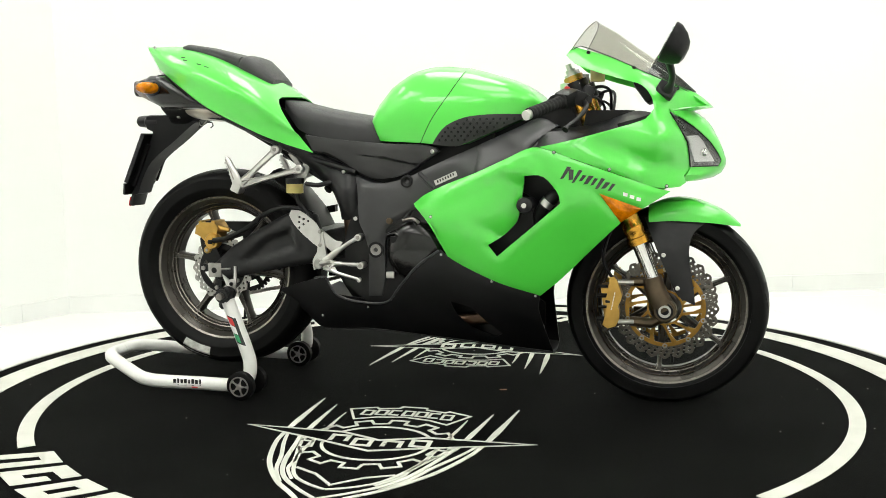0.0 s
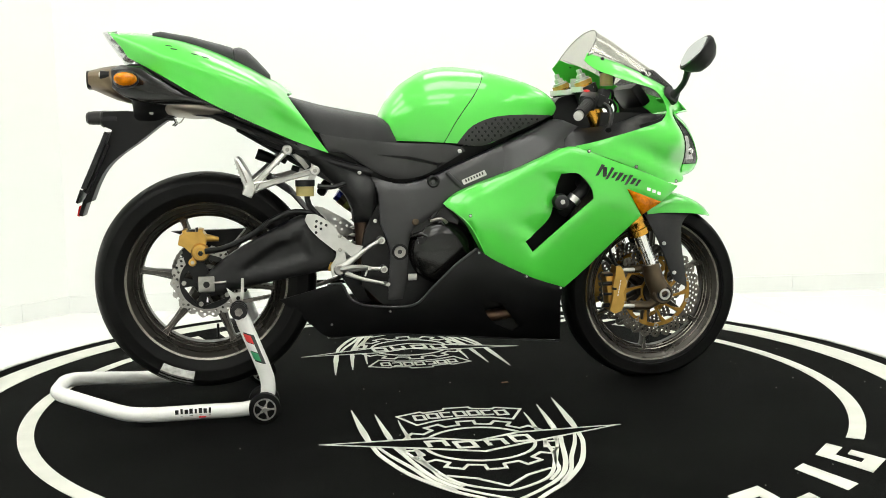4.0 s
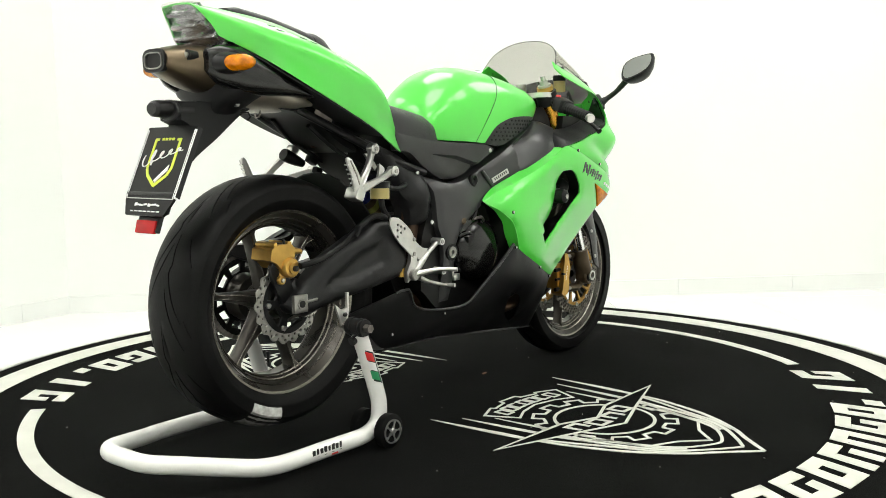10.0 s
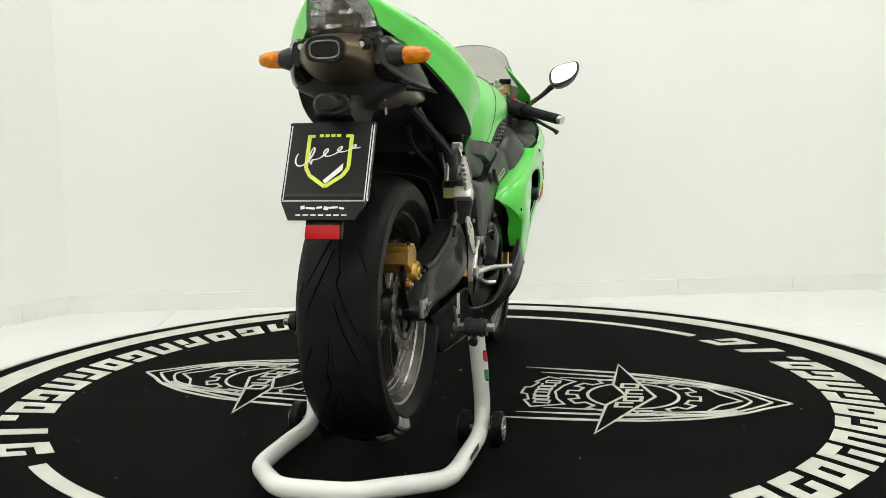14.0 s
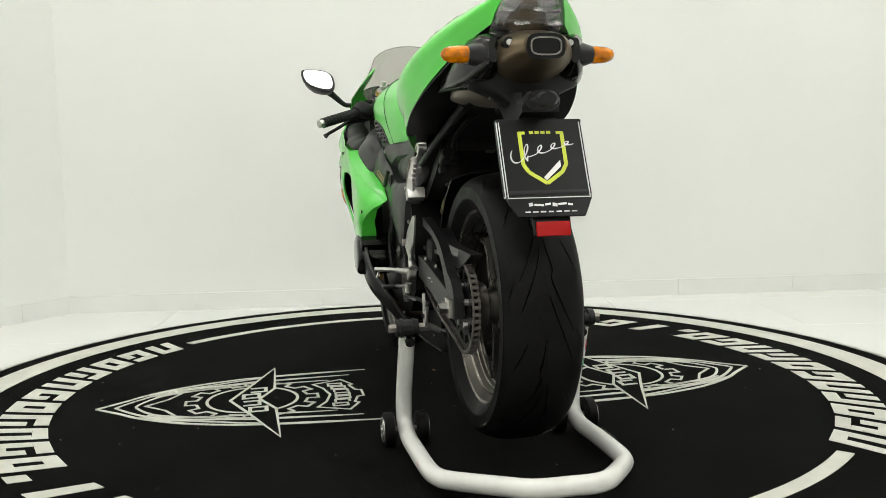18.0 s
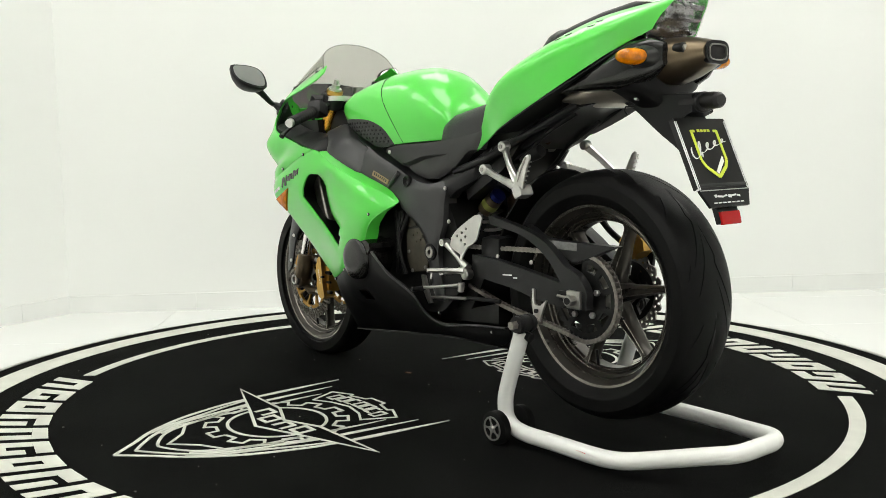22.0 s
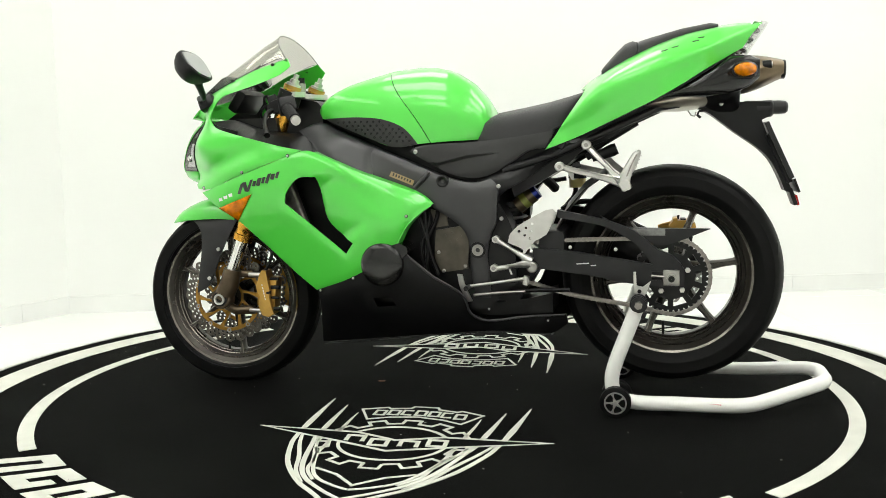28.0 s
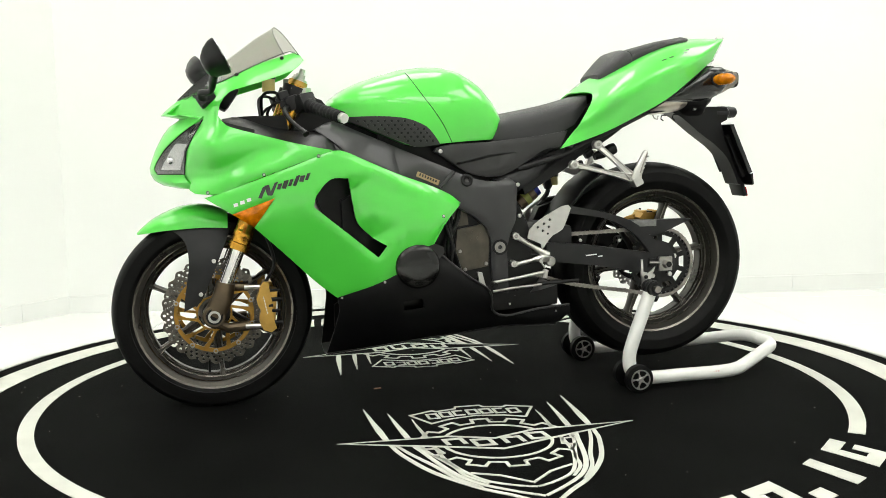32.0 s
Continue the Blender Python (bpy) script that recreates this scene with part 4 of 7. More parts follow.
# dark skin that closes the tail from below
RIM_LINE = [(-0.855, 0.1, 0.995), (-0.801, 0.135, 0.957), (-0.738, 0.165, 0.916), (-0.668, 0.189, 0.877), (-0.586, 0.202, 0.836), (-0.51, 0.198, 0.803), (-0.46, 0.188, 0.782)]
part("undertail_skin", sheet([[(p.x, p.y * t, p.z + 0.012 * (1 - t * t)) for t in (-1, -0.6, -0.2, 0.2, 0.6, 1)] for p in along(RIM_LINE, 0.03)], 0.003), DARK, bike)

# tank: half width at any place of its side
TANK_X = (-0.186, -0.18, -0.16, -0.116, -0.055, 0.0, 0.05, 0.12, 0.185, 0.25, 0.295, 0.325, 0.341, 0.348)
TANK_TOP_Z = (0.805, 0.855, 0.89, 0.94, 0.977, 0.989, 0.989, 0.981, 0.963, 0.942, 0.92, 0.898, 0.878, 0.866)
TANK_HALF = (0.085, 0.1, 0.118, 0.14, 0.16, 0.171, 0.178, 0.184, 0.185, 0.177, 0.163, 0.143, 0.118, 0.09)
TANK_LOW = (0.772, 0.771, 0.77, 0.768, 0.765, 0.761, 0.757, 0.756, 0.783, 0.812, 0.829, 0.838, 0.844, 0.848)


def tank_half(x, u):
    h = float(np.interp(x, TANK_X, TANK_HALF))
    t = min(1.0, max(0.0, (x - 0.05) / 0.26))
    return h * max(0.0, 1 - u ** (2.8 + 2.0 * t)) ** (1 / (2.3 + 0.8 * t)) * (1 - 0.13 * (1 - u) ** 2.2)


TANK = []
for x in list(np.linspace(-0.186, -0.12, 8)) + list(np.linspace(-0.1, 0.32, 24)) + [0.328, 0.335, 0.341, 0.345, 0.348]:
    top, low = float(np.interp(x, TANK_X, TANK_TOP_Z)), float(np.interp(x, TANK_X, TANK_LOW))
    us = [0.5 - 0.5 * math.cos(math.pi * k / 18) for k in range(19)]
    us = [1 - (1 - u) ** 1.6 for u in us]
    right = [(float(x), -tank_half(x, u), low + (top - low) * u) for u in us]
    left = [(float(x), tank_half(x, u), low + (top - low) * u) for u in reversed(us[:-1])]
    TANK.append(right + left)
tank = part("tank", loft(TANK), GREEN, bike, "lime green fuel tank")
part("tank_base", slab([(-0.17, 0.78), (0.1, 0.775), (0.3, 0.855), (0.36, 0.83), (0.36, 0.78), (0.3, 0.74), (0.05, 0.66), (-0.2, 0.67)], -0.06, 0.06, bevel=0.01), DARK, bike)


def knee_height(x, z):
    top, low = float(np.interp(x, TANK_X, TANK_TOP_Z)), float(np.interp(x, TANK_X, TANK_LOW))
    return tank_half(x, min(1.0, max(0.0, (z - low) / (top - low))))


KNEE_Y = knee_height
for s in (-1, 1):
    part("knee_pad", panel(KNEE_OUT, KNEE_Y, s, 0.008, lift=0.004, roll=0.003, step=0.016), GREY_SIDE, bike, "black dimpled knee pad")
    # the joint between tank and its cover
    seam = []
    for x, u in ((-0.011, 0.0), (0.018, 0.24), (0.045, 0.42), (0.075, 0.6), (0.1, 0.78), (0.116, 0.93), (0.122, 1.0)):
        top, low = float(np.interp(x, TANK_X, TANK_TOP_Z)), float(np.interp(x, TANK_X, TANK_LOW))
        seam.append((x, s * tank_half(x, u), low + (top - low) * u))
    part("tank_seam", tube(seam, 0.0011, 6, step=0.008), DARK, tank)

# seats
SEAT = []
for x, top, half, low in ((-0.47, 0.903, 0.06, 0.895), (-0.45, 0.903, 0.1, 0.865), (-0.40, 0.889, 0.128, 0.81), (-0.35, 0.876, 0.138, 0.785), (-0.28, 0.862, 0.14, 0.772), (-0.2, 0.848, 0.128, 0.76), (-0.165, 0.83, 0.12, 0.757), (-0.145, 0.785, 0.11, 0.758)):
    SEAT.append([(x, half * math.copysign(abs(math.cos(a)) ** 0.6, math.cos(a)), low + (top - low) * math.sin(a) ** 0.45) for a in (math.pi * k / 24 for k in range(25))])
part("rider_seat", loft(SEAT), SEATING, bike, "black vinyl rider seat")
def pad(rows_of):
    rings = []
    for x, top, half, low in rows_of:
        rings.append([(x, half * math.copysign(abs(math.cos(a)) ** 0.6, math.cos(a)), low + (top - low) * math.sin(a) ** 0.5) for a in (math.pi * k / 24 for k in range(25))])
    return loft(rings)


pillion = part("pillion_pad", pad(((-0.822, 1.084, 0.04, 1.074), (-0.80, 1.087, 0.06, 1.062), (-0.72, 1.073, 0.078, 1.04), (-0.64, 1.052, 0.092, 1.012), (-0.603, 1.041, 0.098, 0.998))), SEATING, bike, "black vinyl pillion pad")
part("bolster", pad(((-0.606, 1.03, 0.09, 0.996), (-0.6, 1.04, 0.101, 0.99), (-0.585, 1.043, 0.104, 0.98), (-0.565, 1.036, 0.104, 0.968), (-0.54, 1.012, 0.1, 0.955), (-0.515, 0.984, 0.09, 0.948), (-0.5, 0.966, 0.075, 0.95))), SEATING, pillion)

# windscreen: from the top edge down to the nose
rows = []
MID = [(0.488, 1.101), (0.542, 1.069), (0.599, 1.026), (0.665, 0.978), (0.722, 0.931), (0.764, 0.892)]
EDGE = [(0.428, 1.012, 0.147), (0.452, 1.022, 0.142), (0.541, 0.987, 0.148), (0.629, 0.944, 0.154), (0.70, 0.912, 0.13), (0.755, 0.888, 0.05)]
for (mx, mz), (ex, ez, ey) in zip(MID, EDGE):
    row = []
    for k in range(17):
        t = 2 * k / 16 - 1
        q = 1 - math.sqrt(max(0, 1 - abs(t) ** 2.2))
        row.append((mx + (ex - mx) * q, ey * t, mz + (ez - mz) * q))
    rows.append(row)
ws = part("windscreen", sheet(rows, 0.003), SCREEN, bike, "smoked clear windscreen")
ws.visible_shadow = False
part("screen_print", sheet([[(x + 0.002, y, z + 0.002) for x, y, z in r] for r in rows[3:]], 0.001), clear("printed_screen", (0.42, 0.42, 0.42)), ws).visible_shadow = False

for line in ([r[0] for r in rows], [r[-1] for r in rows], rows[0]):
    part("screen_edge", tube(line, 0.0011, 6, step=0.02), SATIN, ws)

# the beak under the screen
rows = []
for x, z, w in ((0.758, 0.892, 0.06), (0.785, 0.872, 0.055), (0.806, 0.852, 0.035), (0.792, 0.85, 0.1), (0.768, 0.846, 0.142), (0.752, 0.84, 0.15)):
    rows.append([(x - 0.35 * w * abs(t) ** 2, w * t, z) for t in (2 * k / 8 - 1 for k in range(9))])
part("beak", sheet(rows, -0.004), GREEN, bike)

# nose: level by level its side edge, the middle's reach forwards and how far in the lamp comes
NOSE_Z = (0.842, 0.833, 0.815, 0.795, 0.753, 0.72, 0.7, 0.685, 0.668, 0.656, 0.648)
NOSE_SIDE = (0.692, 0.697, 0.708, 0.72, 0.743, 0.748, 0.75, 0.751, 0.744, 0.732, 0.715)
NOSE_FRONT = (0.75, 0.765, 0.79, 0.806, 0.829, 0.841, 0.847, 0.845, 0.835, 0.815, 0.78)
LAMP_IN = (1.0, 0.97, 0.84, 0.72, 0.5, 0.36, 0.31, 0.4)


def nose_point(z, t):
    """A point of the nose's skin at a height; t runs from the middle, 0, to the side edges, -1 and 1."""
    zs = NOSE_Z[::-1]
    xs, xf = float(np.interp(z, zs, NOSE_SIDE[::-1])), float(np.interp(z, zs, NOSE_FRONT[::-1]))
    half = UPPER_Y(xs, max(z, 0.662)) - 0.003 - 0.9 * max(0.0, 0.662 - z)
    return (xs + (xf - xs) * (1 - abs(t) ** 1.75), half * t, z)


levels = [0.842 - 0.157 * k / 24 for k in range(25)]
part("nose_cone", merged(sheet([[nose_point(z, float(np.interp(z, NOSE_Z[7::-1], LAMP_IN[::-1])) * (2 * k / 8 - 1)) for k in range(9)] for z in levels], -0.004),
                         sheet([[nose_point(z, 2 * k / 24 - 1) for k in range(25)] for z in (0.685, 0.68, 0.674, 0.668, 0.662, 0.656, 0.651, 0.648)], -0.004)), GREEN, bike)
for s in (-1, 1):
    lamp = [[nose_point(z, s * (1 - (1 - float(np.interp(z, NOSE_Z[7::-1], LAMP_IN[::-1]))) * k / 14)) for k in range(15)] for z in levels[1:]]
    lens = part("headlight", sheet(lamp, 0.002), LENS, bike, "clear swept-back headlight")
    deep = lambda r, k: [(x - 0.024 * k * math.sin(math.pi * j / 14), y - s * 0.022 * k * math.sin(math.pi * j / 14), z) for j, (x, y, z) in enumerate(r)]
    part("headlight_housing", sheet([deep(r, 0.25 + 0.9 * math.sin(math.pi * k / 23)) for k, r in enumerate(lamp)], 0.002), HOUSING, lens, "dark grey lamp housing")
    part("headlight_bowl", sheet([[(x + 0.003, y + s * 0.003, z) for x, y, z in deep(r, 0.45 + 0.3 * math.sin(math.pi * k / 12))[2:12]] for k, r in enumerate(lamp[10:22])], 0.002), REFLECTOR, lens, "bright lamp reflector")
    part("headlight_bulb", ball((0.012, 0.012, 0.012), Matrix.Translation(Vector(deep(lamp[17], 0.5)[7]) + Vector((0.008, 0, 0)))), CHROME, lens)
    part("headlight_rim", tube([r[0] for r in lamp] + [p for p in lamp[-1][2::3]] + [r[14] for r in reversed(lamp[2:-1])], 0.0022, 8), DARK, lens)
for s in (-1, 1):
    # lighter grey tube draws the highlight along the belly's rolled rim
    part("belly_rim_highlight", tube([(x, s * (BELLY_Y(x, z) - 0.002), z) for x, z in (((-0.36, 0.356), (-0.321, 0.362), (-0.306, 0.335), (-0.289, 0.31), (-0.234, 0.292), (-0.118, 0.294), (-0.065, 0.347), (-0.003, 0.412), (0.06, 0.457)) if s < 0 else ((-0.395, 0.252), (-0.282, 0.249), (-0.178, 0.235), (-0.127, 0.259), (-0.108, 0.323), (-0.03, 0.378), (0.046, 0.441)))], 0.0035, 8, step=0.02), GREY, bike)
# belly floor between the sides
rows = []
for x, z in (BELLY_OUT[18], BELLY_OUT[17], BELLY_OUT[16], BELLY_OUT[15], BELLY_OUT[14], BELLY_OUT[13]):
    y = BELLY_Y(x, z)
    rows.append([(x, y * t, z - 0.012 * (1 - abs(t) ** 2)) for t in (-1, -0.6, -0.2, 0.2, 0.6, 1)])
part("belly_floor", sheet(rows, 0.004), COWL, bike)

# ---------------------------------------------------------------- wheels
FRONT, REAR = Vector((0.687, 0, 0.2815)), Vector((-0.699, 0, 0.373))


# tread grooves of one pitch: along the tyre, and across as a share of the half width; each with its width
GROOVES = [([(0.02, 0.05), (0.062, 0.085), (0.1, 0.15), (0.118, 0.1), (0.18, 0.31), (0.235, 0.56)], 0.0042),
           ([(0.155, 0.04), (0.21, 0.2), (0.3, 0.55)], 0.0036),
           ([(0.03, 0.42), (0.062, 0.54), (0.1, 0.7)], 0.0034),
           ([(0.225, 0.64), (0.25, 0.72), (0.272, 0.8)], 0.003)]


def tread_band(R, W, side, pitches):
    """The tread of a tyre between its shoulders: one pitch with sunken grooves, repeated round the wheel."""
    arc, w_at, r_at = [0.0], [], []
    for k in range(201):
        t = k / 100 - 1
        w_at.append(W * t)
        r_at.append(side + (R - side) * math.sqrt(max(0, 1 - abs(t) ** 2.3)))
        if k:
            arc.append(arc[-1] + math.hypot(w_at[-1] - w_at[-2], r_at[-1] - r_at[-2]))
    half = arc[-1] / 2
    P, edge, shift = 2 * math.pi * R / pitches, half * 0.985, 0.11
    stretch = P / 0.335
    seam = [(0.0, edge * (1 - k / 12 * 0.97)) for k in range(13)] + [(shift * stretch, -edge * (0.03 + k / 12 * 0.97)) for k in range(13)]
    n = 40
    rim_low = [(shift * stretch + P * k / n, -edge) for k in range(1, n)]
    rim_top = [(P * k / n, edge) for k in range(n - 1, 0, -1)]
    outline = seam + rim_low + [(u + P, v) for u, v in reversed(seam)] + rim_top
    lines, floors = [], []
    for sgn in (1, -1):
        for line, wid in GROOVES:
            mid = along([(u * stretch + (shift * stretch if sgn < 0 else 0), sgn * q * half, 0) for u, q in line], 0.012)
            ups, downs, ups2, downs2 = [], [], [], []
            for k, p in enumerate(mid):
                d = (mid[min(k + 1, len(mid) - 1)] - mid[max(k - 1, 0)]).normalized()
                o = Vector((-d.y, d.x, 0)) * wid / 2 * min(1.0, 0.3 + 2.2 * min(k, len(mid) - 1 - k) / len(mid))
                ups.append((p + o)[:2]), downs.append((p - o)[:2])
                ups2.append((p + o * 0.6)[:2]), downs2.append((p - o * 0.6)[:2])
            loop = ups + downs[::-1]
            lines.append(loop + loop[:1])
            inner = ups2[1:-1] + downs2[1:-1][::-1]
            lines.append(inner + inner[:1])
            floors.append(inner)
    vs, fs = triangulated(outline, (), 0.014, [[tuple(p) for p in ln] for ln in lines])
    far = [rim_distance([f]) for f in floors]
    boxes = [(min(p[0] for p in f) - 0.001, max(p[0] for p in f) + 0.001, min(p[1] for p in f) - 0.001, max(p[1] for p in f) + 0.001) for f in floors]
    deep = []
    for u, v in vs:
        deep.append(any(b[0] <= u <= b[1] and b[2] <= v <= b[3] and far[k](u, v) < 2e-5 for k, b in enumerate(boxes)))
    bm = bmesh.new()
    for turn in range(pitches):
        made = []
        for (u, v), low in zip(vs, deep):
            w, r = float(np.interp(v + half, arc, w_at)), float(np.interp(v + half, arc, r_at)) - (0.0055 if low else 0.0)
            a = (u + turn * P) / R
            made.append(bm.verts.new((r * math.cos(a), w, r * math.sin(a))))
        for f in fs:
            bm.faces.new([made[q] for q in f])
    bmesh.ops.remove_doubles(bm, verts=bm.verts, dist=0.0004)
    return bm


def wheel(front):
    hub_at = FRONT if front else REAR
    R, W, rim = (0.289, 0.060, 0.226) if front else (0.317, 0.0905, 0.2275)
    root = part("front_wheel" if front else "rear_wheel", lathe([(rim - 0.004, -W * 0.72), (rim + 0.004, -W * 0.74), (rim + 0.004, -W * 0.66), (rim - 0.008, -W * 0.6), (rim - 0.03, -W * 0.25), (rim - 0.03, W * 0.25), (rim - 0.008, W * 0.6), (rim + 0.004, W * 0.66), (rim + 0.004, W * 0.74), (rim - 0.004, W * 0.72), (rim - 0.016, W * 0.56), (rim - 0.04, W * 0.2), (rim - 0.04, -W * 0.2), (rim - 0.016, -W * 0.56)], 96), RIM, bike, "dark bronze cast wheel rim", place=Matrix.Translation(hub_at))
    side = R * 0.915 if front else R * 0.885
    rubber = tread_band(R, W, side, 5 if front else 6)
    for sd in (-1, 1):
        lathe([(side + 0.0045, sd * W * 0.9985), (side - 0.02, sd * W * 0.985), (side - 0.023, sd * W * 0.992), (side - 0.027, sd * W * 0.972), (rim + 0.012, sd * W * 0.84), (rim - 0.002, sd * W * 0.72)], 180, closed=False, bm=rubber)
    # the load flattens the tyre where it stands on the carpet
    for v in rubber.verts:
        v.co.z = max(v.co.z, 0.0005 - hub_at.z)
    part("tyre", rubber, RUBBER, root, "black sport tyre with long slanted grooves", sharp=42)
    for sd in (-1, 1):
        part("rim_lip", lathe([(rim - 0.003, sd * W * 0.73), (rim + 0.0035, sd * W * 0.765), (rim + 0.0045, sd * W * 0.72), (rim - 0.002, sd * W * 0.7)], 96), LIP, root)
        part("rim_lip", lathe([(rim - 0.02, sd * W * 0.52), (rim - 0.017, sd * W * 0.57), (rim - 0.0145, sd * W * 0.55), (rim - 0.017, sd * W * 0.5)], 96), LIP, root)
        for dr, dw in ((0.027, 0.38), (0.034, 0.28)):
            part("rim_line", lathe([(rim - dr - 0.001, sd * W * (dw - 0.03)), (rim - dr + 0.0015, sd * W * dw), (rim - dr - 0.001, sd * W * (dw + 0.03)), (rim - dr - 0.004, sd * W * dw)], 96), LIP, root)
    n, a0 = 6, (0.43 if front else 0.87)
    for k in range(n):
        a = a0 + 2 * math.pi * k / n
        rings = []
        for r, w, h in ((0.04, 0.024, 0.03), (0.08, 0.017, 0.026), (0.15, 0.0095, 0.02), (rim - 0.045, 0.0095, 0.022), (rim - 0.03, 0.02, 0.03)):
            if front:
                w, h = w * 0.75, h * 0.8
            rings.append([(r, h * 0.5, -w), (r, h, -w * 0.5), (r, h, w * 0.5), (r, h * 0.5, w), (r, -h * 0.5, w), (r, -h, w * 0.5), (r, -h, -w * 0.5), (r, -h * 0.5, -w)])
        spoke = part("spoke", loft(rings), RIM, root, place=Matrix.Rotation(-a, 4, "Y"))
        part("spoke_edge", merged(*(tube([ring[j] for ring in rings], 0.0013, 6) for j in (1, 2, 5, 6))), LIP, spoke)
    part("hub", lathe([(0.014, -0.05), (0.036, -0.05), (0.046, -0.03), (0.046, 0.03), (0.036, 0.05), (0.014, 0.05)], 32), RIM, root)
    part("valve", tube([(0.02, 0.03, -(rim - 0.045)), (0.02, 0.036, -(rim - 0.085))], 0.004, 8, False), DARK, root)
    return root


def rotor(name, R, hole_r, rows_of, parent, y, teeth, r_in, thick=0.0025, mat=None):
    """A wave-edged brake disc with drilled holes."""
    o = []
    for k in range(teeth * 10):
        a = 2 * math.pi * k / (teeth * 10)
        o.append(((R + 0.004 * math.cos(teeth * a)) * math.cos(a), (R + 0.004 * math.cos(teeth * a)) * math.sin(a)))
    holes = [circle(r_in, 48)]
    for r, n, sh in rows_of:
        for k in range(n):
            a = 2 * math.pi * (k + sh) / n
            holes.append(circle(hole_r, 7, (r * math.cos(a), r * math.sin(a))))
    return part(name, slab(o, y - thick, y + thick, holes, curve=False), mat or ROTOR, parent, "drilled steel brake disc with a wavy edge")


fw, rw = wheel(True), wheel(False)
for s in (-1, 1):
    d = rotor("brake_disc", 0.146, 0.0042, ((0.139, 48, 0), (0.129, 48, 0.33), (0.119, 48, 0.66)), fw, s * 0.066, 24, 0.108)
    openings = []
    for k in range(10):
        a = 2 * math.pi * k / 10
        pts = []
        for r, da in ((0.052, -0.26), (0.052, 0.2), (0.078, 0.42), (0.102, 0.5), (0.104, 0.26), (0.102, 0.02), (0.078, -0.12)):
            pts.append((r * math.cos(a + da), r * math.sin(a + da)))
        openings.append(pts)
    part("disc_carrier", slab(circle(0.113, 60), s * 0.063, s * 0.071, [circle(0.046, 32)] + openings, curve=False), CARRIER_GOLD, d, "dark gold disc carrier")
    for k in range(10):
        a = 2 * math.pi * (k + 0.5) / 10
        part("bobbin", lathe([(0.0035, s * 0.061), (0.0072, s * 0.061), (0.0072, s * 0.0735), (0.0035, s * 0.0735)], 14, (0.111 * math.cos(a), 0, 0.111 * math.sin(a))), STEEL, d)
rd = rotor("brake_disc", 0.101, 0.0043, ((0.095, 26, 0), (0.086, 26, 0.5)), rw, -0.07, 18, 0.076, mat=STEEL)
part("disc_carrier", slab(circle(0.079, 40), -0.066, -0.074, [circle(0.03, 24)] + [[(r * math.cos(2 * math.pi * k / 5 + da), r * math.sin(2 * math.pi * k / 5 + da)) for r, da in ((0.042, -0.4), (0.042, 0.4), (0.068, 0.42), (0.068, -0.42))] for k in range(5)], curve=False), DARK, rd)
for k in range(5):
    a = 2 * math.pi * (k + 0.5) / 5
    part("disc_bolt", disc_of(0.007, -0.071, -0.081, 8, (0.066 * math.cos(a), 0.066 * math.sin(a)), 0.001), STEEL, rd)

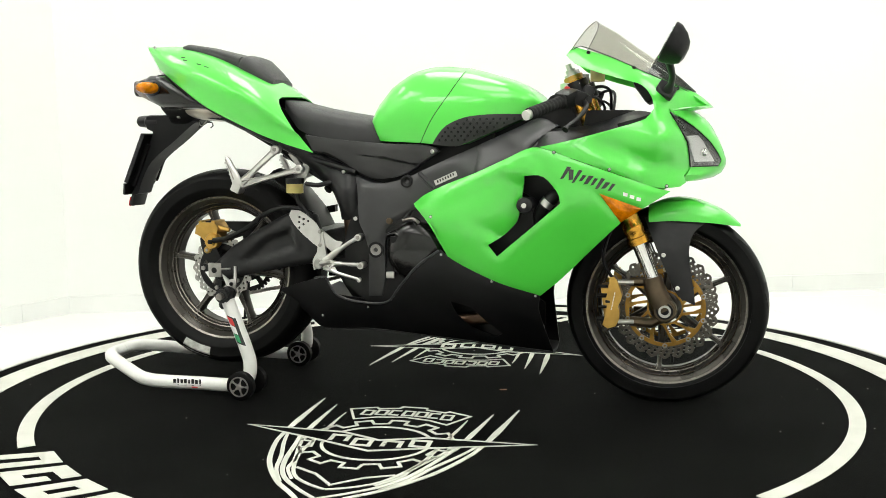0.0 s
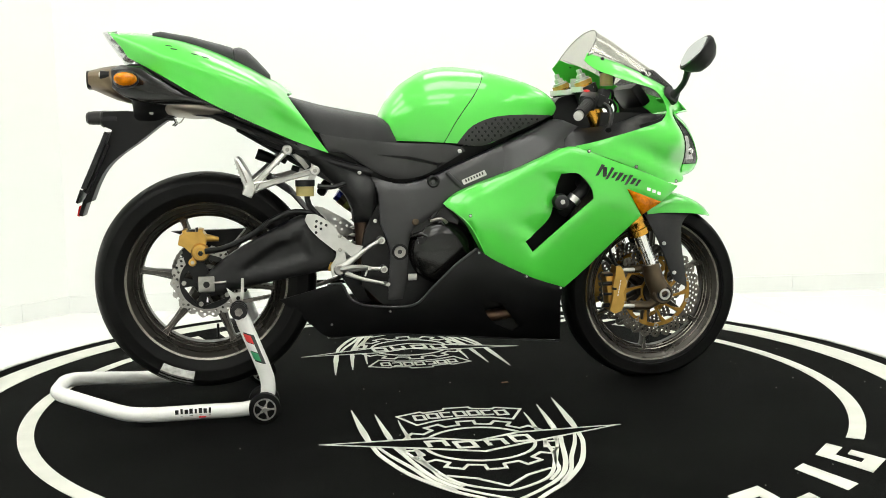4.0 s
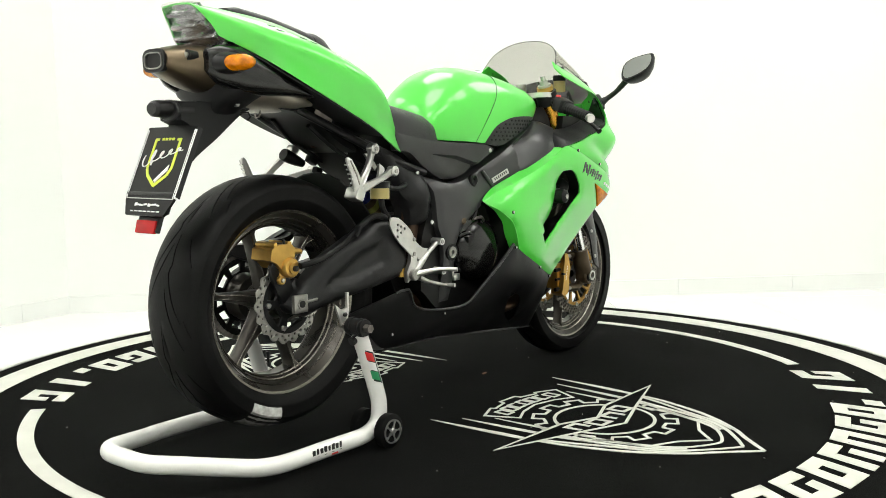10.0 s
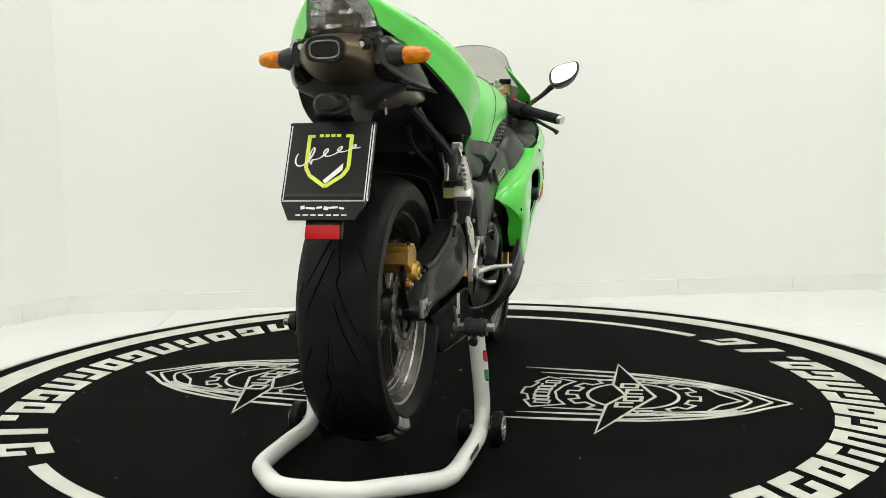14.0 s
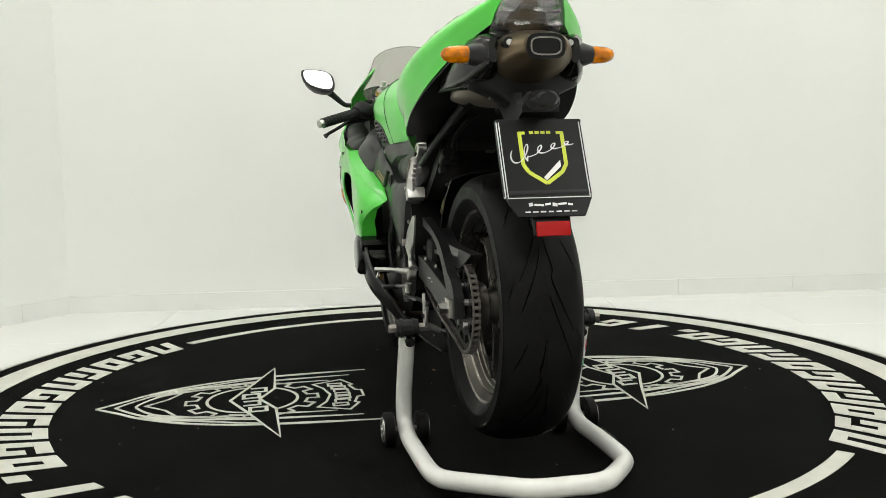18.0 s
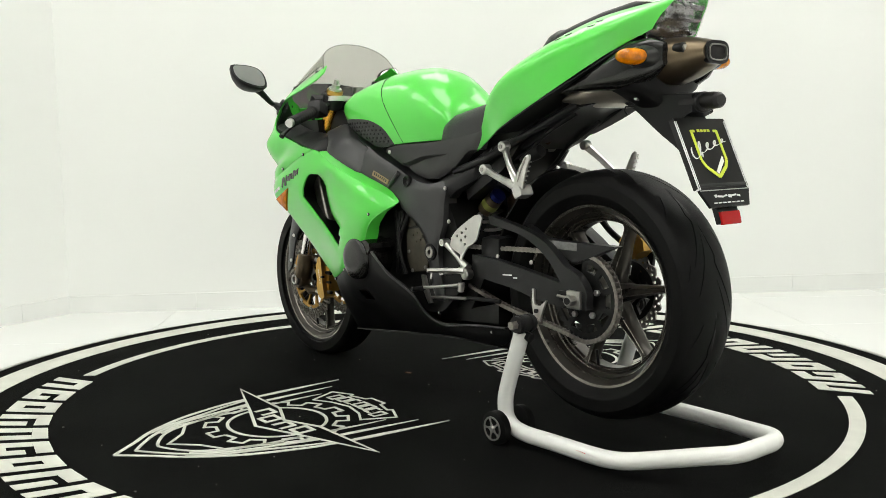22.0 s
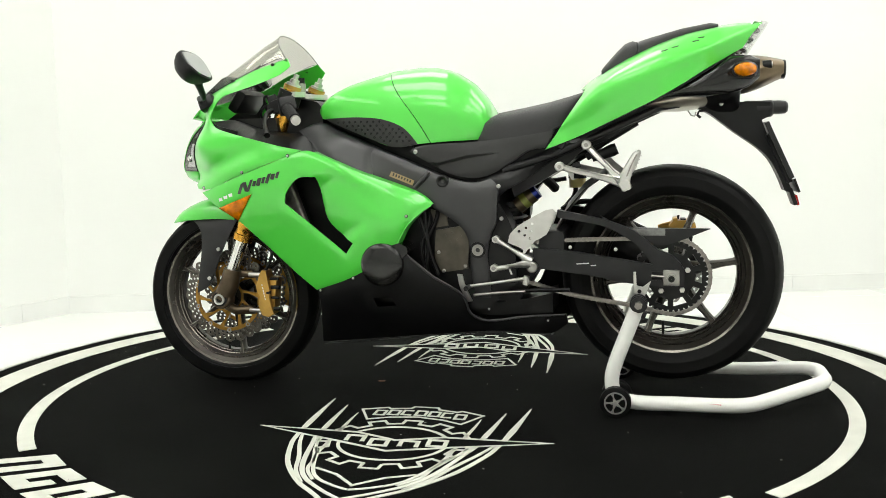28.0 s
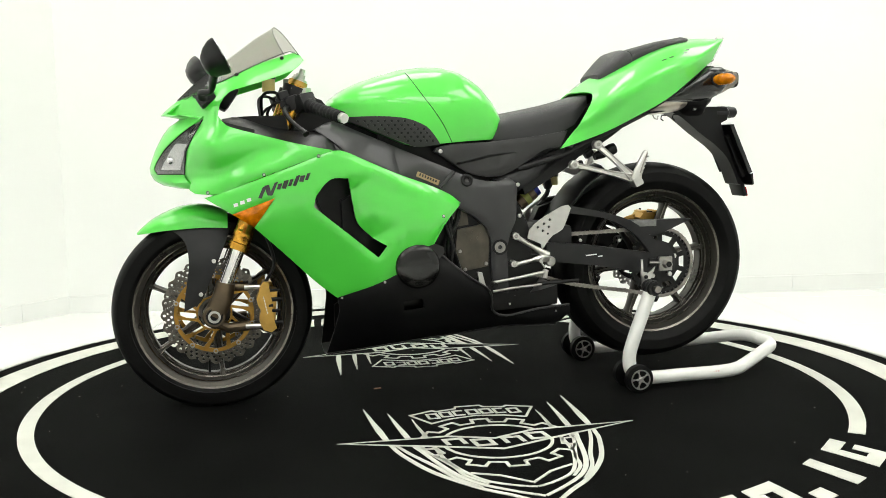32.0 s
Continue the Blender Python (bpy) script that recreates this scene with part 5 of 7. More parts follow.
# ---------------------------------------------------------------- fork, brakes, front fender
for s in (-1, 1):
    y = s * 0.105
    at = lambda z: (0.619 - (z - 0.456) * 0.3956, y, z)
    leg = part("fork_leg", tube([at(0.93), at(0.53)], 0.0255, 20, False), FORK_GOLD, bike, "gold upside-down fork tube")
    part("fork_collar", tube([at(0.545), at(0.52), at(0.518), at(0.505), at(0.503), at(0.488), at(0.486), at(0.468)], [0.028, 0.028, 0.0295, 0.0295, 0.028, 0.028, 0.031, 0.031], 20, False), FORK_GOLD, leg)
    part("slider", tube([at(0.47), at(0.36)], 0.0205, 20, False), CHROME, leg, "chromed slider tube")
    part("fork_bottom", merged(tube([at(0.375), (0.662, y, 0.33), (FRONT.x, y, FRONT.z)], [0.027, 0.03, 0.032], 18, False), disc_of(0.033, y - 0.022, y + 0.022, 24, (FRONT.x, FRONT.z), 0.004)), BRONZE, leg, "dark bronze axle casting")
    part("axle_collar", lathe([(0.016, y + s * 0.02), (0.0235, y + s * 0.02), (0.0235, y + s * 0.027), (0.016, y + s * 0.027)], 24, (FRONT.x, 0, FRONT.z)), DARK, leg)
    part("axle_nut", lathe([(0.0115, y + s * 0.018), (0.0175, y + s * 0.018), (0.0175, y + s * 0.033), (0.0115, y + s * 0.033)], 20, (FRONT.x, 0, FRONT.z)), ALLOY, leg)
    part("axle_bore", disc_of(0.0112, y + s * 0.01, y + s * 0.026, 20, (FRONT.x, FRONT.z)), DARK, leg)
    part("fork_cap", tube([at(0.94), at(0.948), at(0.949), at(0.96), at(0.961), at(0.975)], [0.0225, 0.0225, 0.014, 0.014, 0.008, 0.008], 18, False), ALLOY, leg)
    part("fork_ring", tube([at(0.93), at(0.942)], 0.0275, 20, False), GOLD, leg)
    # caliper behind the leg
    cal = part("front_caliper", slab([(0.533, 0.373), (0.547, 0.374), (0.556, 0.36), (0.562, 0.34), (0.568, 0.322), (0.563, 0.303), (0.556, 0.29), (0.561, 0.272), (0.559, 0.25), (0.55, 0.232), (0.528, 0.225), (0.512, 0.236), (0.52, 0.262), (0.525, 0.29), (0.523, 0.312), (0.53, 0.342)], s * 0.118, s * 0.072, bevel=0.009), GOLD, bike, "gold radial brake caliper")
    part("caliper_bridge", block((0.03, 0.05, 0.1), 0.008, place=pose(0.525, s * 0.075, 0.3, 0, -6, 0)), GOLD, cal)
    for k in range(6):
        part("lettering_bar", block((0.0028, 0.001, 0.0065), 0, place=pose(0.5475 - 0.0018 * k, s * 0.1183, 0.327 - 0.0088 * k, 0, 12, 0)), DECAL_WHITE, cal)
    # dark piece laid on the caliper, coloured like a shaded slot
    part("caliper_slot_shade", slab([(0.521, 0.308), (0.534, 0.306), (0.534, 0.299), (0.521, 0.3)], s * 0.11, s * 0.1187), DARK, cal)
    for k, zz in enumerate((0.345, 0.318, 0.285, 0.25)):
        part("caliper_pin", tube([(0.528, s * 0.1, zz), (0.5 - 0.004 * (k % 2), s * 0.1, zz)], 0.0065 if k % 2 else 0.0045, 10, False), DARK, cal)
    part("caliper_bracket", tube([(0.59, s * 0.085, 0.357), (0.672, s * 0.09, 0.362)], 0.013, 10, False), BRONZE, cal)
    part("caliper_bracket", tube([(0.59, s * 0.085, 0.243), (0.65, s * 0.09, 0.24), (0.7, s * 0.095, 0.268)], 0.015, 10, False), BRONZE, cal)
    for zz in (0.357, 0.243):
        part("caliper_bolt", tube([(0.556, s * 0.1, zz), (0.6, s * 0.095, zz)], 0.0075, 10, False), ALLOY, cal)
    part("brake_hose", tube([(0.54, s * 0.105, 0.37), (0.515, s * 0.11, 0.42), (0.525, s * 0.105, 0.48), (0.56, s * 0.08, 0.56)], 0.005, 8), DARK, bike)
# green fender skin over the tyre
rows = []
for p in along([(0.64, 0.57, 0.53), (0.7, 0.591, 0.533), (0.763, 0.589, 0.53), (0.82, 0.568, 0.525), (0.86, 0.544, 0.518), (0.89, 0.516, 0.512)], 0.02):
    w = float(np.interp(p.x, (0.64, 0.72, 0.8, 0.85, 0.89), (0.102, 0.096, 0.082, 0.062, 0.016)))
    rows.append([(p.x, w * math.sin(t * math.pi / 2), p.y - (p.y - p.z) * abs(t) ** 2.6) for t in (2 * k / 16 - 1 for k in range(17))])
part("front_fender", sheet(rows, -0.004), GREEN, bike, "lime green front fender")

# ---------------------------------------------------------------- handlebars, mirrors, clamp
# mirror outline, outwards and up from its middle
LEAF = [(0.076, 0.046), (0.058, 0.056), (-0.03, 0.05), (-0.068, 0.024), (-0.077, -0.02), (-0.071, -0.056), (-0.04, -0.062), (0.034, -0.04), (0.07, -0.002)]
MIRROR_MID = {-1: Vector((0.69, -0.308, 1.01)), 1: Vector((0.64, 0.31, 0.997))}
part("top_yoke", slab([(0.41, -0.136), (0.45, -0.138), (0.468, -0.105), (0.452, -0.07), (0.44, -0.04), (0.466, -0.018), (0.466, 0.018), (0.44, 0.04), (0.452, 0.07), (0.468, 0.105), (0.45, 0.138), (0.41, 0.136), (0.392, 0.105), (0.402, 0.07), (0.418, 0.04), (0.418, -0.04), (0.402, -0.07), (0.392, -0.105)], -0.922, -0.906, bevel=0.005), ALLOY, bike, "polished alloy top yoke", place=pose(0, 0, 0, -90))
for s in (-1, 1):
    grip_in, grip_out = Vector((0.408, s * 0.205, 0.868)), Vector((0.338, s * 0.325, 0.833))
    bar = part("handlebar", merged(tube([(0.43, s * 0.11, 0.9), (0.425, s * 0.17, 0.882), tuple(grip_in)], 0.011, 12), tube([at(0.925), at(0.885)] if s > 0 else [(0.432, -0.105, 0.925), (0.448, -0.105, 0.885)], 0.036, 20, False)), SATIN, bike)
    part("grip", tube([grip_in, grip_in.lerp(grip_out, 0.03)] + [grip_in.lerp(grip_out, 0.06 + 0.94 * k / 45) for k in range(46)], [0.022, 0.022] + [0.0172 if k % 5 < 3 else 0.0158 for k in range(46)], 18, False), GRIP, bar, "black ribbed rubber grip")
    d = (grip_out - grip_in).normalized()
    part("bar_end", tube([grip_out, grip_out + d * 0.016], 0.0135, 14, False), ALLOY, bar)
    part("switch_box", block((0.05, 0.055, 0.045), 0.01, place=pose(0.42, s * 0.178, 0.878, 20, 10, s * 30)), SATIN, bar)
    part("lever", tube([(0.455, s * 0.165, 0.872), (0.475, s * 0.2, 0.855), (0.462, s * 0.25, 0.825), (0.435, s * 0.3, 0.798), (0.43, s * 0.31, 0.79)], [0.009, 0.008, 0.006, 0.006, 0.009], 10), DARK, bar, "black brake lever" if s < 0 else "black clutch lever")
    part("lever_clamp", block((0.04, 0.05, 0.04), 0.008, place=pose(0.452, s * 0.16, 0.878, 0, 20, 0)), DARK, bar)
    # mirror
    shift = Vector((0, 0, 0)) if s < 0 else Vector((-0.03, -0.01, -0.022))
    flip = lambda p: Vector((p[0], -s * p[1], p[2])) + shift
    stem = part("mirror", tube([(0.69, s * 0.168, 0.893), (0.698, s * 0.187, 0.906), tuple(flip((0.702, -0.222, 0.93))), tuple(flip((0.694, -0.262, 0.962))), tuple(flip((0.69, -0.285, 0.98)))], [0.016, 0.009, 0.0085, 0.011, 0.015], 12), SATIN, bike, "black teardrop mirror on a thin stalk")
    mid = MIRROR_MID[s]
    swing = Matrix.Rotation(radians(-s * 3), 3, "Z")
    across, upward = swing @ Vector((0, s, 0)), swing @ Vector((0.46, 0, 0.888))
    ring = [(0.78 * u, 0.78 * v) for u, v in LEAF] if s > 0 else [(u * 0.74 - v * 0.13, u * 0.13 + v * 0.74) for u, v in LEAF]
    for turn in range(2):
        ring = [q for i in range(len(ring)) for q in (tuple(0.75 * u + 0.25 * v for u, v in zip(ring[i], ring[(i + 1) % len(ring)])), tuple(0.25 * u + 0.75 * v for u, v in zip(ring[i], ring[(i + 1) % len(ring)])))]
    ring = [mid + across * u + upward * v for u, v in ring]
    ahead = swing @ Vector((0.888, 0.0, -0.46))
    ringed = lambda d, k, up=0.0: [tuple(mid + (p - mid) * k + ahead * d + Vector((0, 0, up))) for p in ring]
    part("mirror_shell", loft([ringed(0.0, 1.0), ringed(0.003, 1.03), ringed(0.016, 1.0), ringed(0.034, 0.84, -0.004), ringed(0.048, 0.58, -0.008), ringed(0.053, 0.28, -0.01)]), SATIN, stem)
    part("mirror_glass", loft([ringed(-0.0005, 0.9), ringed(-0.003, 0.88)]), MIRROR, stem)
    part("mirror_base", block((0.052, 0.026, 0.04), 0.008, place=pose(0.684, s * 0.163, 0.893, s * 20, 30, 0)), SATIN, stem)
part("brake_reservoir", tube([(0.498, -0.118, 0.925), (0.498, -0.118, 0.962)], 0.02, 18, False), AMBER_FLUID, bike)
part("reservoir_cap", tube([(0.498, -0.118, 0.962), (0.498, -0.118, 0.98)], 0.0225, 18, False), DARK, bike)
part("dashboard", block((0.035, 0.17, 0.075), 0.012, place=pose(0.625, 0, 0.9, 0, -35, 0)), DARK, bike)
part("cockpit_floor", slab([(0.6, 0.835), (0.715, 0.822), (0.715, 0.79), (0.6, 0.79)], -0.125, 0.125, bevel=0.005), DARK, bike)
part("cockpit_tray", slab([(0.47, 0.845), (0.6, 0.842), (0.62, 0.83), (0.6, 0.8), (0.46, 0.79)], -0.15, 0.15, bevel=0.006), DARK, bike)
for s in (-1, 1):
    part("cable", tube([(0.455, s * 0.15, 0.885), (0.5, s * 0.13, 0.91), (0.53, s * 0.09, 0.9), (0.53, s * 0.05, 0.85)], 0.0045, 8), DARK, bike)
    part("cable", tube([(0.45, s * 0.14, 0.875), (0.495, s * 0.16, 0.88), (0.52, s * 0.14, 0.85), (0.5, s * 0.1, 0.82)], 0.004, 8), DARK, bike)
    part("lever_perch", merged(tube([(0.46, s * 0.13, 0.885), (0.475, s * 0.175, 0.873)], 0.013, 12, False), block((0.03, 0.03, 0.035), 0.006, place=pose(0.475, s * 0.15, 0.895, 0, 20, 15))), SATIN, bike)
part("stem_column", slab([(0.34, 0.86), (0.36, 0.89), (0.4, 0.9), (0.45, 0.903), (0.47, 0.86)], -0.075, 0.075, bevel=0.008), DARK, bike)
part("stem_shroud", slab([(0.33, 0.87), (0.4, 0.875), (0.44, 0.83), (0.45, 0.77), (0.33, 0.77)], -0.115, 0.115, bevel=0.008), DARK, bike)
part("kill_switch", block((0.014, 0.016, 0.012), 0.003, place=pose(0.418, -0.165, 0.905, 0, 10, 20)), DECAL_RED, bike)
part("ignition_lock", tube([(0.445, 0.002, 0.915), (0.445, 0.002, 0.954)], 0.018, 18, False), STEEL, bike)

# ---------------------------------------------------------------- engine, swingarms, exhaust
part("engine_block", slab([(-0.19, 0.62), (-0.02, 0.66), (0.16, 0.68), (0.32, 0.6), (0.3, 0.4), (0.2, 0.3), (-0.15, 0.27), (-0.26, 0.35), (-0.25, 0.5)], -0.135, 0.135, bevel=0.01), DARK, bike, "dark oily engine block")
part("clutch_cover", lathe([(0.0005, -0.19), (0.03, -0.1895), (0.052, -0.187), (0.07, -0.181), (0.084, -0.171), (0.094, -0.157), (0.099, -0.14), (0.1, -0.125), (0.0005, -0.125)], 56, (-0.022, 0, 0.447)), GLOSS, bike, "large domed glossy black clutch cover")
for k in range(5):
    a = math.radians(-60 + 46 * k)
    part("cover_bolt", disc_of(0.0065, -0.12, -0.152, 8, (-0.022 + 0.101 * math.cos(a), 0.447 + 0.101 * math.sin(a)), 0.001), GLOSS, bike)
part("cover_brow", slab([(-0.118, 0.5), (-0.108, 0.545), (-0.06, 0.572), (0.0, 0.575), (0.025, 0.535), (0.012, 0.5), (-0.05, 0.515)], -0.165, -0.12, bevel=0.012), GLOSS, bike)
part("cover_rib", tube([(-0.115, -0.158, 0.492), (-0.085, -0.173, 0.5), (-0.06, -0.178, 0.482), (-0.03, -0.182, 0.487), (-0.012, -0.177, 0.508)], 0.006, 10), GLOSS, bike)
part("cover_rib", tube([(-0.028, -0.172, 0.535), (-0.01, -0.176, 0.5), (-0.006, -0.176, 0.462)], 0.005, 10), GLOSS, bike)
part("cover_recess", slab([(-0.1, 0.49), (-0.06, 0.494), (-0.055, 0.476), (-0.098, 0.473)], -0.182, -0.16, bevel=0.005), DARK, bike)
part("clutch_cable", tube([(-0.02, -0.15, 0.59), (-0.045, -0.168, 0.555), (-0.06, -0.17, 0.54)], 0.006, 8), DARK, bike)
part("clutch_arm", tube([(-0.062, -0.172, 0.538), (-0.03, -0.176, 0.543), (-0.012, -0.172, 0.53)], 0.0045, 8), STEEL_DARK, bike)
part("sight_glass", block((0.026, 0.01, 0.02), 0.003, place=pose(-0.112, -0.145, 0.372)), ALLOY, bike)
part("oil_filler", merged(disc_of(0.011, -0.14, -0.172, 16, (-0.104, 0.536), 0.003)), BRONZE, bike)
part("radiator", block((0.03, 0.34, 0.3), 0.006, place=pose(0.39, 0, 0.53, 0, 20, 0)), DARK, bike)
for s in (-1, 1):
    part("radiator_tank", block((0.045, 0.035, 0.27), 0.012, 3, place=pose(0.392, s * 0.172, 0.535, 0, 20, 0)), CAST if s < 0 else STEEL_DARK, bike, "cast radiator end tank")
part("radiator_hose", tube([(0.42, -0.1, 0.64), (0.4, -0.19, 0.62), (0.365, -0.2, 0.59), (0.34, -0.17, 0.55)], 0.018, 14), SATIN, bike)
part("hose_clip", tube([(0.372, -0.2, 0.597), (0.36, -0.199, 0.583)], 0.0205, 14, False), ALLOY, bike)
part("frame_slider", lathe([(0.0005, -0.262), (0.012, -0.262), (0.021, -0.256), (0.024, -0.24), (0.021, -0.225), (0.018, -0.14), (0.0005, -0.14)], 24, (0.311, 0, 0.587)), SATIN, bike, "black round frame slider")
part("slider_bolt", disc_of(0.007, -0.258, -0.2635, 12, (0.311, 0.587)), ALLOY, bike)
part("alternator_cover", lathe([(0.0005, 0.256), (0.035, 0.2555), (0.052, 0.2535), (0.06, 0.249), (0.0645, 0.241), (0.065, 0.15), (0.0005, 0.15)], 48, (0.118, 0, 0.414)), GLOSS, bike, "round glossy black engine cover")
part("cover_lobe", slab([(0.1, 0.464), (0.066, 0.476), (0.044, 0.466), (0.04, 0.45), (0.056, 0.432), (0.07, 0.415)], 0.15, 0.243, bevel=0.008), GLOSS, bike)
part("sprocket_cover", slab([(-0.022, 0.505), (-0.11, 0.52), (-0.122, 0.498), (-0.117, 0.392), (-0.039, 0.379), (-0.018, 0.423)], 0.146, 0.12, bevel=0.01), CAST, bike, "bronze-brown cast cover")
for x, z in ((-0.05, 0.49), (-0.07, 0.497), (-0.085, 0.478), (-0.065, 0.472), (-0.095, 0.49)):
    part("cover_rivet", disc_of(0.004, 0.145, 0.1485, 8, (x, z)), CAST, bike)
part("cam_cover", slab([(-0.006, 0.566), (-0.053, 0.56), (-0.059, 0.519), (-0.021, 0.513)], 0.142, 0.11, bevel=0.01), CAST, bike)
for dx, bend in ((0.0, 0.0), (0.022, 0.02)):
    part("hose", tube([(0.01 + dx, 0.15, 0.56), (-0.004 + dx - bend, 0.165, 0.46), (-0.03 + dx + bend, 0.16, 0.375)], 0.0055, 8), DARK, bike)
ARM_POCKET = [(-0.624, 0.398), (-0.589, 0.432), (-0.508, 0.489), (-0.42, 0.52), (-0.4, 0.442), (-0.511, 0.408), (-0.591, 0.39)]
POCKET_FAR = rim_distance([ARM_POCKET])


def ARM_Y(x, z):
    return 0.152 - 0.03 * smooth_step(-0.45, -0.62, x) - (0.016 * smooth_step(0.0, 0.022, POCKET_FAR(x, z)) if inside(ARM_POCKET, x, z) else 0.0) - 0.25 * max(0.0, z - 0.5)


part("swingarm", panel(SWING_R, ARM_Y, -1, 0.045, roll=0.01, step=0.012, reach=0.007, lines=[ARM_POCKET + ARM_POCKET[:1], [(-0.59, 0.412), (-0.5, 0.45), (-0.43, 0.48)]]), SATIN, bike, "black braced swingarm", sharp=60)
part("swingarm_side", slab(SWING_L, 0.136, 0.112, bevel=0.005), SATIN, bike)
part("swingarm_bridge", block((0.08, 0.24, 0.11), 0.02, place=pose(-0.36, 0, 0.45)), SATIN, bike)
for s in (-1, 1):
    y = s * (0.14 if s > 0 else 0.118)
    part("chain_adjuster", merged(block((0.045, 0.012, 0.045), 0.003, place=pose(-0.7, y, 0.373)), disc_of(0.014, y, y + s * (0.026 if s > 0 else 0.009), 6, (-0.7, 0.373))), STEEL, bike, "bright chain adjuster block")
    # solid dark pieces give hole and slot their shade by colour
    part("adjuster_hole_shade", disc_of(0.009, y, y + s * (0.028 if s > 0 else 0.0105), 16, (-0.7, 0.373)), DARK, bike)
    part("adjuster_slot_shade", block((0.03, 0.006, 0.026), 0.002, place=pose(-0.66, y - s * 0.002, 0.378)), DARK, bike)
    part("adjuster_bolt", tube([(-0.68, y + s * 0.003, 0.376), (-0.645, y + s * 0.003, 0.378)], 0.004, 8, False), STEEL, bike)
rcal = part("rear_caliper", slab([(-0.775, 0.486), (-0.77, 0.512), (-0.75, 0.522), (-0.705, 0.52), (-0.694, 0.505), (-0.7, 0.48), (-0.72, 0.458), (-0.742, 0.462), (-0.757, 0.478)], -0.102, -0.03, bevel=0.007), GOLD, bike, "gold rear brake caliper")
part("piston_housing", lathe([(0.0005, -0.09), (0.026, -0.09), (0.026, -0.106), (0.022, -0.112), (0.015, -0.113), (0.014, -0.118), (0.0005, -0.118)], 28, (-0.714, 0, 0.463)), GOLD, rcal)
part("banjo", disc_of(0.0075, -0.116, -0.128, 6, (-0.713, 0.462), 0.002), DARK, rcal)
# dark block on top, coloured like a shaded slot
part("caliper_slot_shade", block((0.016, 0.05, 0.01), 0.002, place=pose(-0.735, -0.066, 0.521)), DARK, rcal)
part("caliper_bridge", block((0.012, 0.07, 0.012), 0.003, place=pose(-0.756, -0.066, 0.522, 0, -20, 0)), GOLD, rcal)
part("caliper_bridge", block((0.014, 0.07, 0.012), 0.003, place=pose(-0.712, -0.066, 0.522, 0, 10, 0)), GOLD, rcal)
part("bleed_nipple", tube([(-0.72, -0.09, 0.52), (-0.722, -0.09, 0.533)], 0.004, 8, False), DARK, rcal)
part("caliper_lug", tube([(-0.7, -0.085, 0.503), (-0.678, -0.085, 0.5), (-0.662, -0.085, 0.497)], [0.012, 0.009, 0.0065], 12, False), GOLD, rcal)
part("caliper_lug", merged(disc_of(0.0115, -0.07, -0.1, 16, (-0.737, 0.434), 0.002), tube([(-0.737, -0.085, 0.434), (-0.728, -0.085, 0.458)], 0.009, 10, False)), GOLD, rcal)
part("lug_bolt", disc_of(0.0055, -0.098, -0.104, 6, (-0.737, 0.434), 0.001), STEEL, rcal)
part("caliper_hanger", slab([(-0.765, 0.47), (-0.745, 0.49), (-0.72, 0.46), (-0.7, 0.42), (-0.69, 0.39), (-0.72, 0.37), (-0.745, 0.4), (-0.76, 0.44)], -0.09, -0.079, bevel=0.003), DARK, rcal, "black caliper carrier")
part("rear_brake_hose", tube([(-0.7, -0.123, 0.467), (-0.64, -0.132, 0.478), (-0.566, -0.143, 0.513), (-0.516, -0.148, 0.549), (-0.454, -0.14, 0.572), (-0.399, -0.13, 0.566), (-0.37, -0.11, 0.55)], 0.0085, 10), DARK, bike)
part("hose_clamp", block((0.008, 0.02, 0.03), 0.002, place=pose(-0.53, -0.153, 0.54, 0, 35, 0)), DARK, bike)
def oblong(x, half, top, low, n=36, p=0.65):
    """A ring across the machine: flat on top, rounder and narrower below."""
    pts = []
    for k in range(n):
        a = 2 * math.pi * k / n
        c, v = math.cos(a), math.sin(a)
        w = half * math.copysign(abs(c) ** p, c) * (1.0 if v > 0 else 1 - 0.22 * v * v)
        pts.append((x, w, (top + low) / 2 + (top - low) / 2 * math.copysign(abs(v) ** (p + 0.05), v)))
    return pts


part("silencer", loft([oblong(*q) for q in ((-0.5, 0.06, 0.88, 0.8), (-0.6, 0.085, 0.91, 0.835), (-0.7, 0.1, 0.935, 0.846), (-0.78, 0.1, 0.96, 0.868), (-0.87, 0.085, 0.985, 0.885))]), STEEL, bike, "steel silencer body under the seat")
part("silencer_cap", loft([oblong(*q, p=0.82) for q in ((-0.862, 0.086, 0.992, 0.882), (-0.9, 0.087, 0.994, 0.888), (-0.93, 0.083, 0.993, 0.897), (-0.958, 0.072, 0.989, 0.909), (-0.98, 0.059, 0.984, 0.92), (-0.994, 0.051, 0.981, 0.926), (-1.0, 0.047, 0.979, 0.928))]), TITAN, bike, "bronze silencer end cap with an oblong outlet")


def racetrack(x, h, v):
    return [(x, h * math.copysign(abs(math.cos(a)) ** 0.6, math.cos(a)), 0.953 + v * math.copysign(abs(math.sin(a)) ** 0.6, math.sin(a))) for a in (2 * math.pi * k / 36 for k in range(36))]


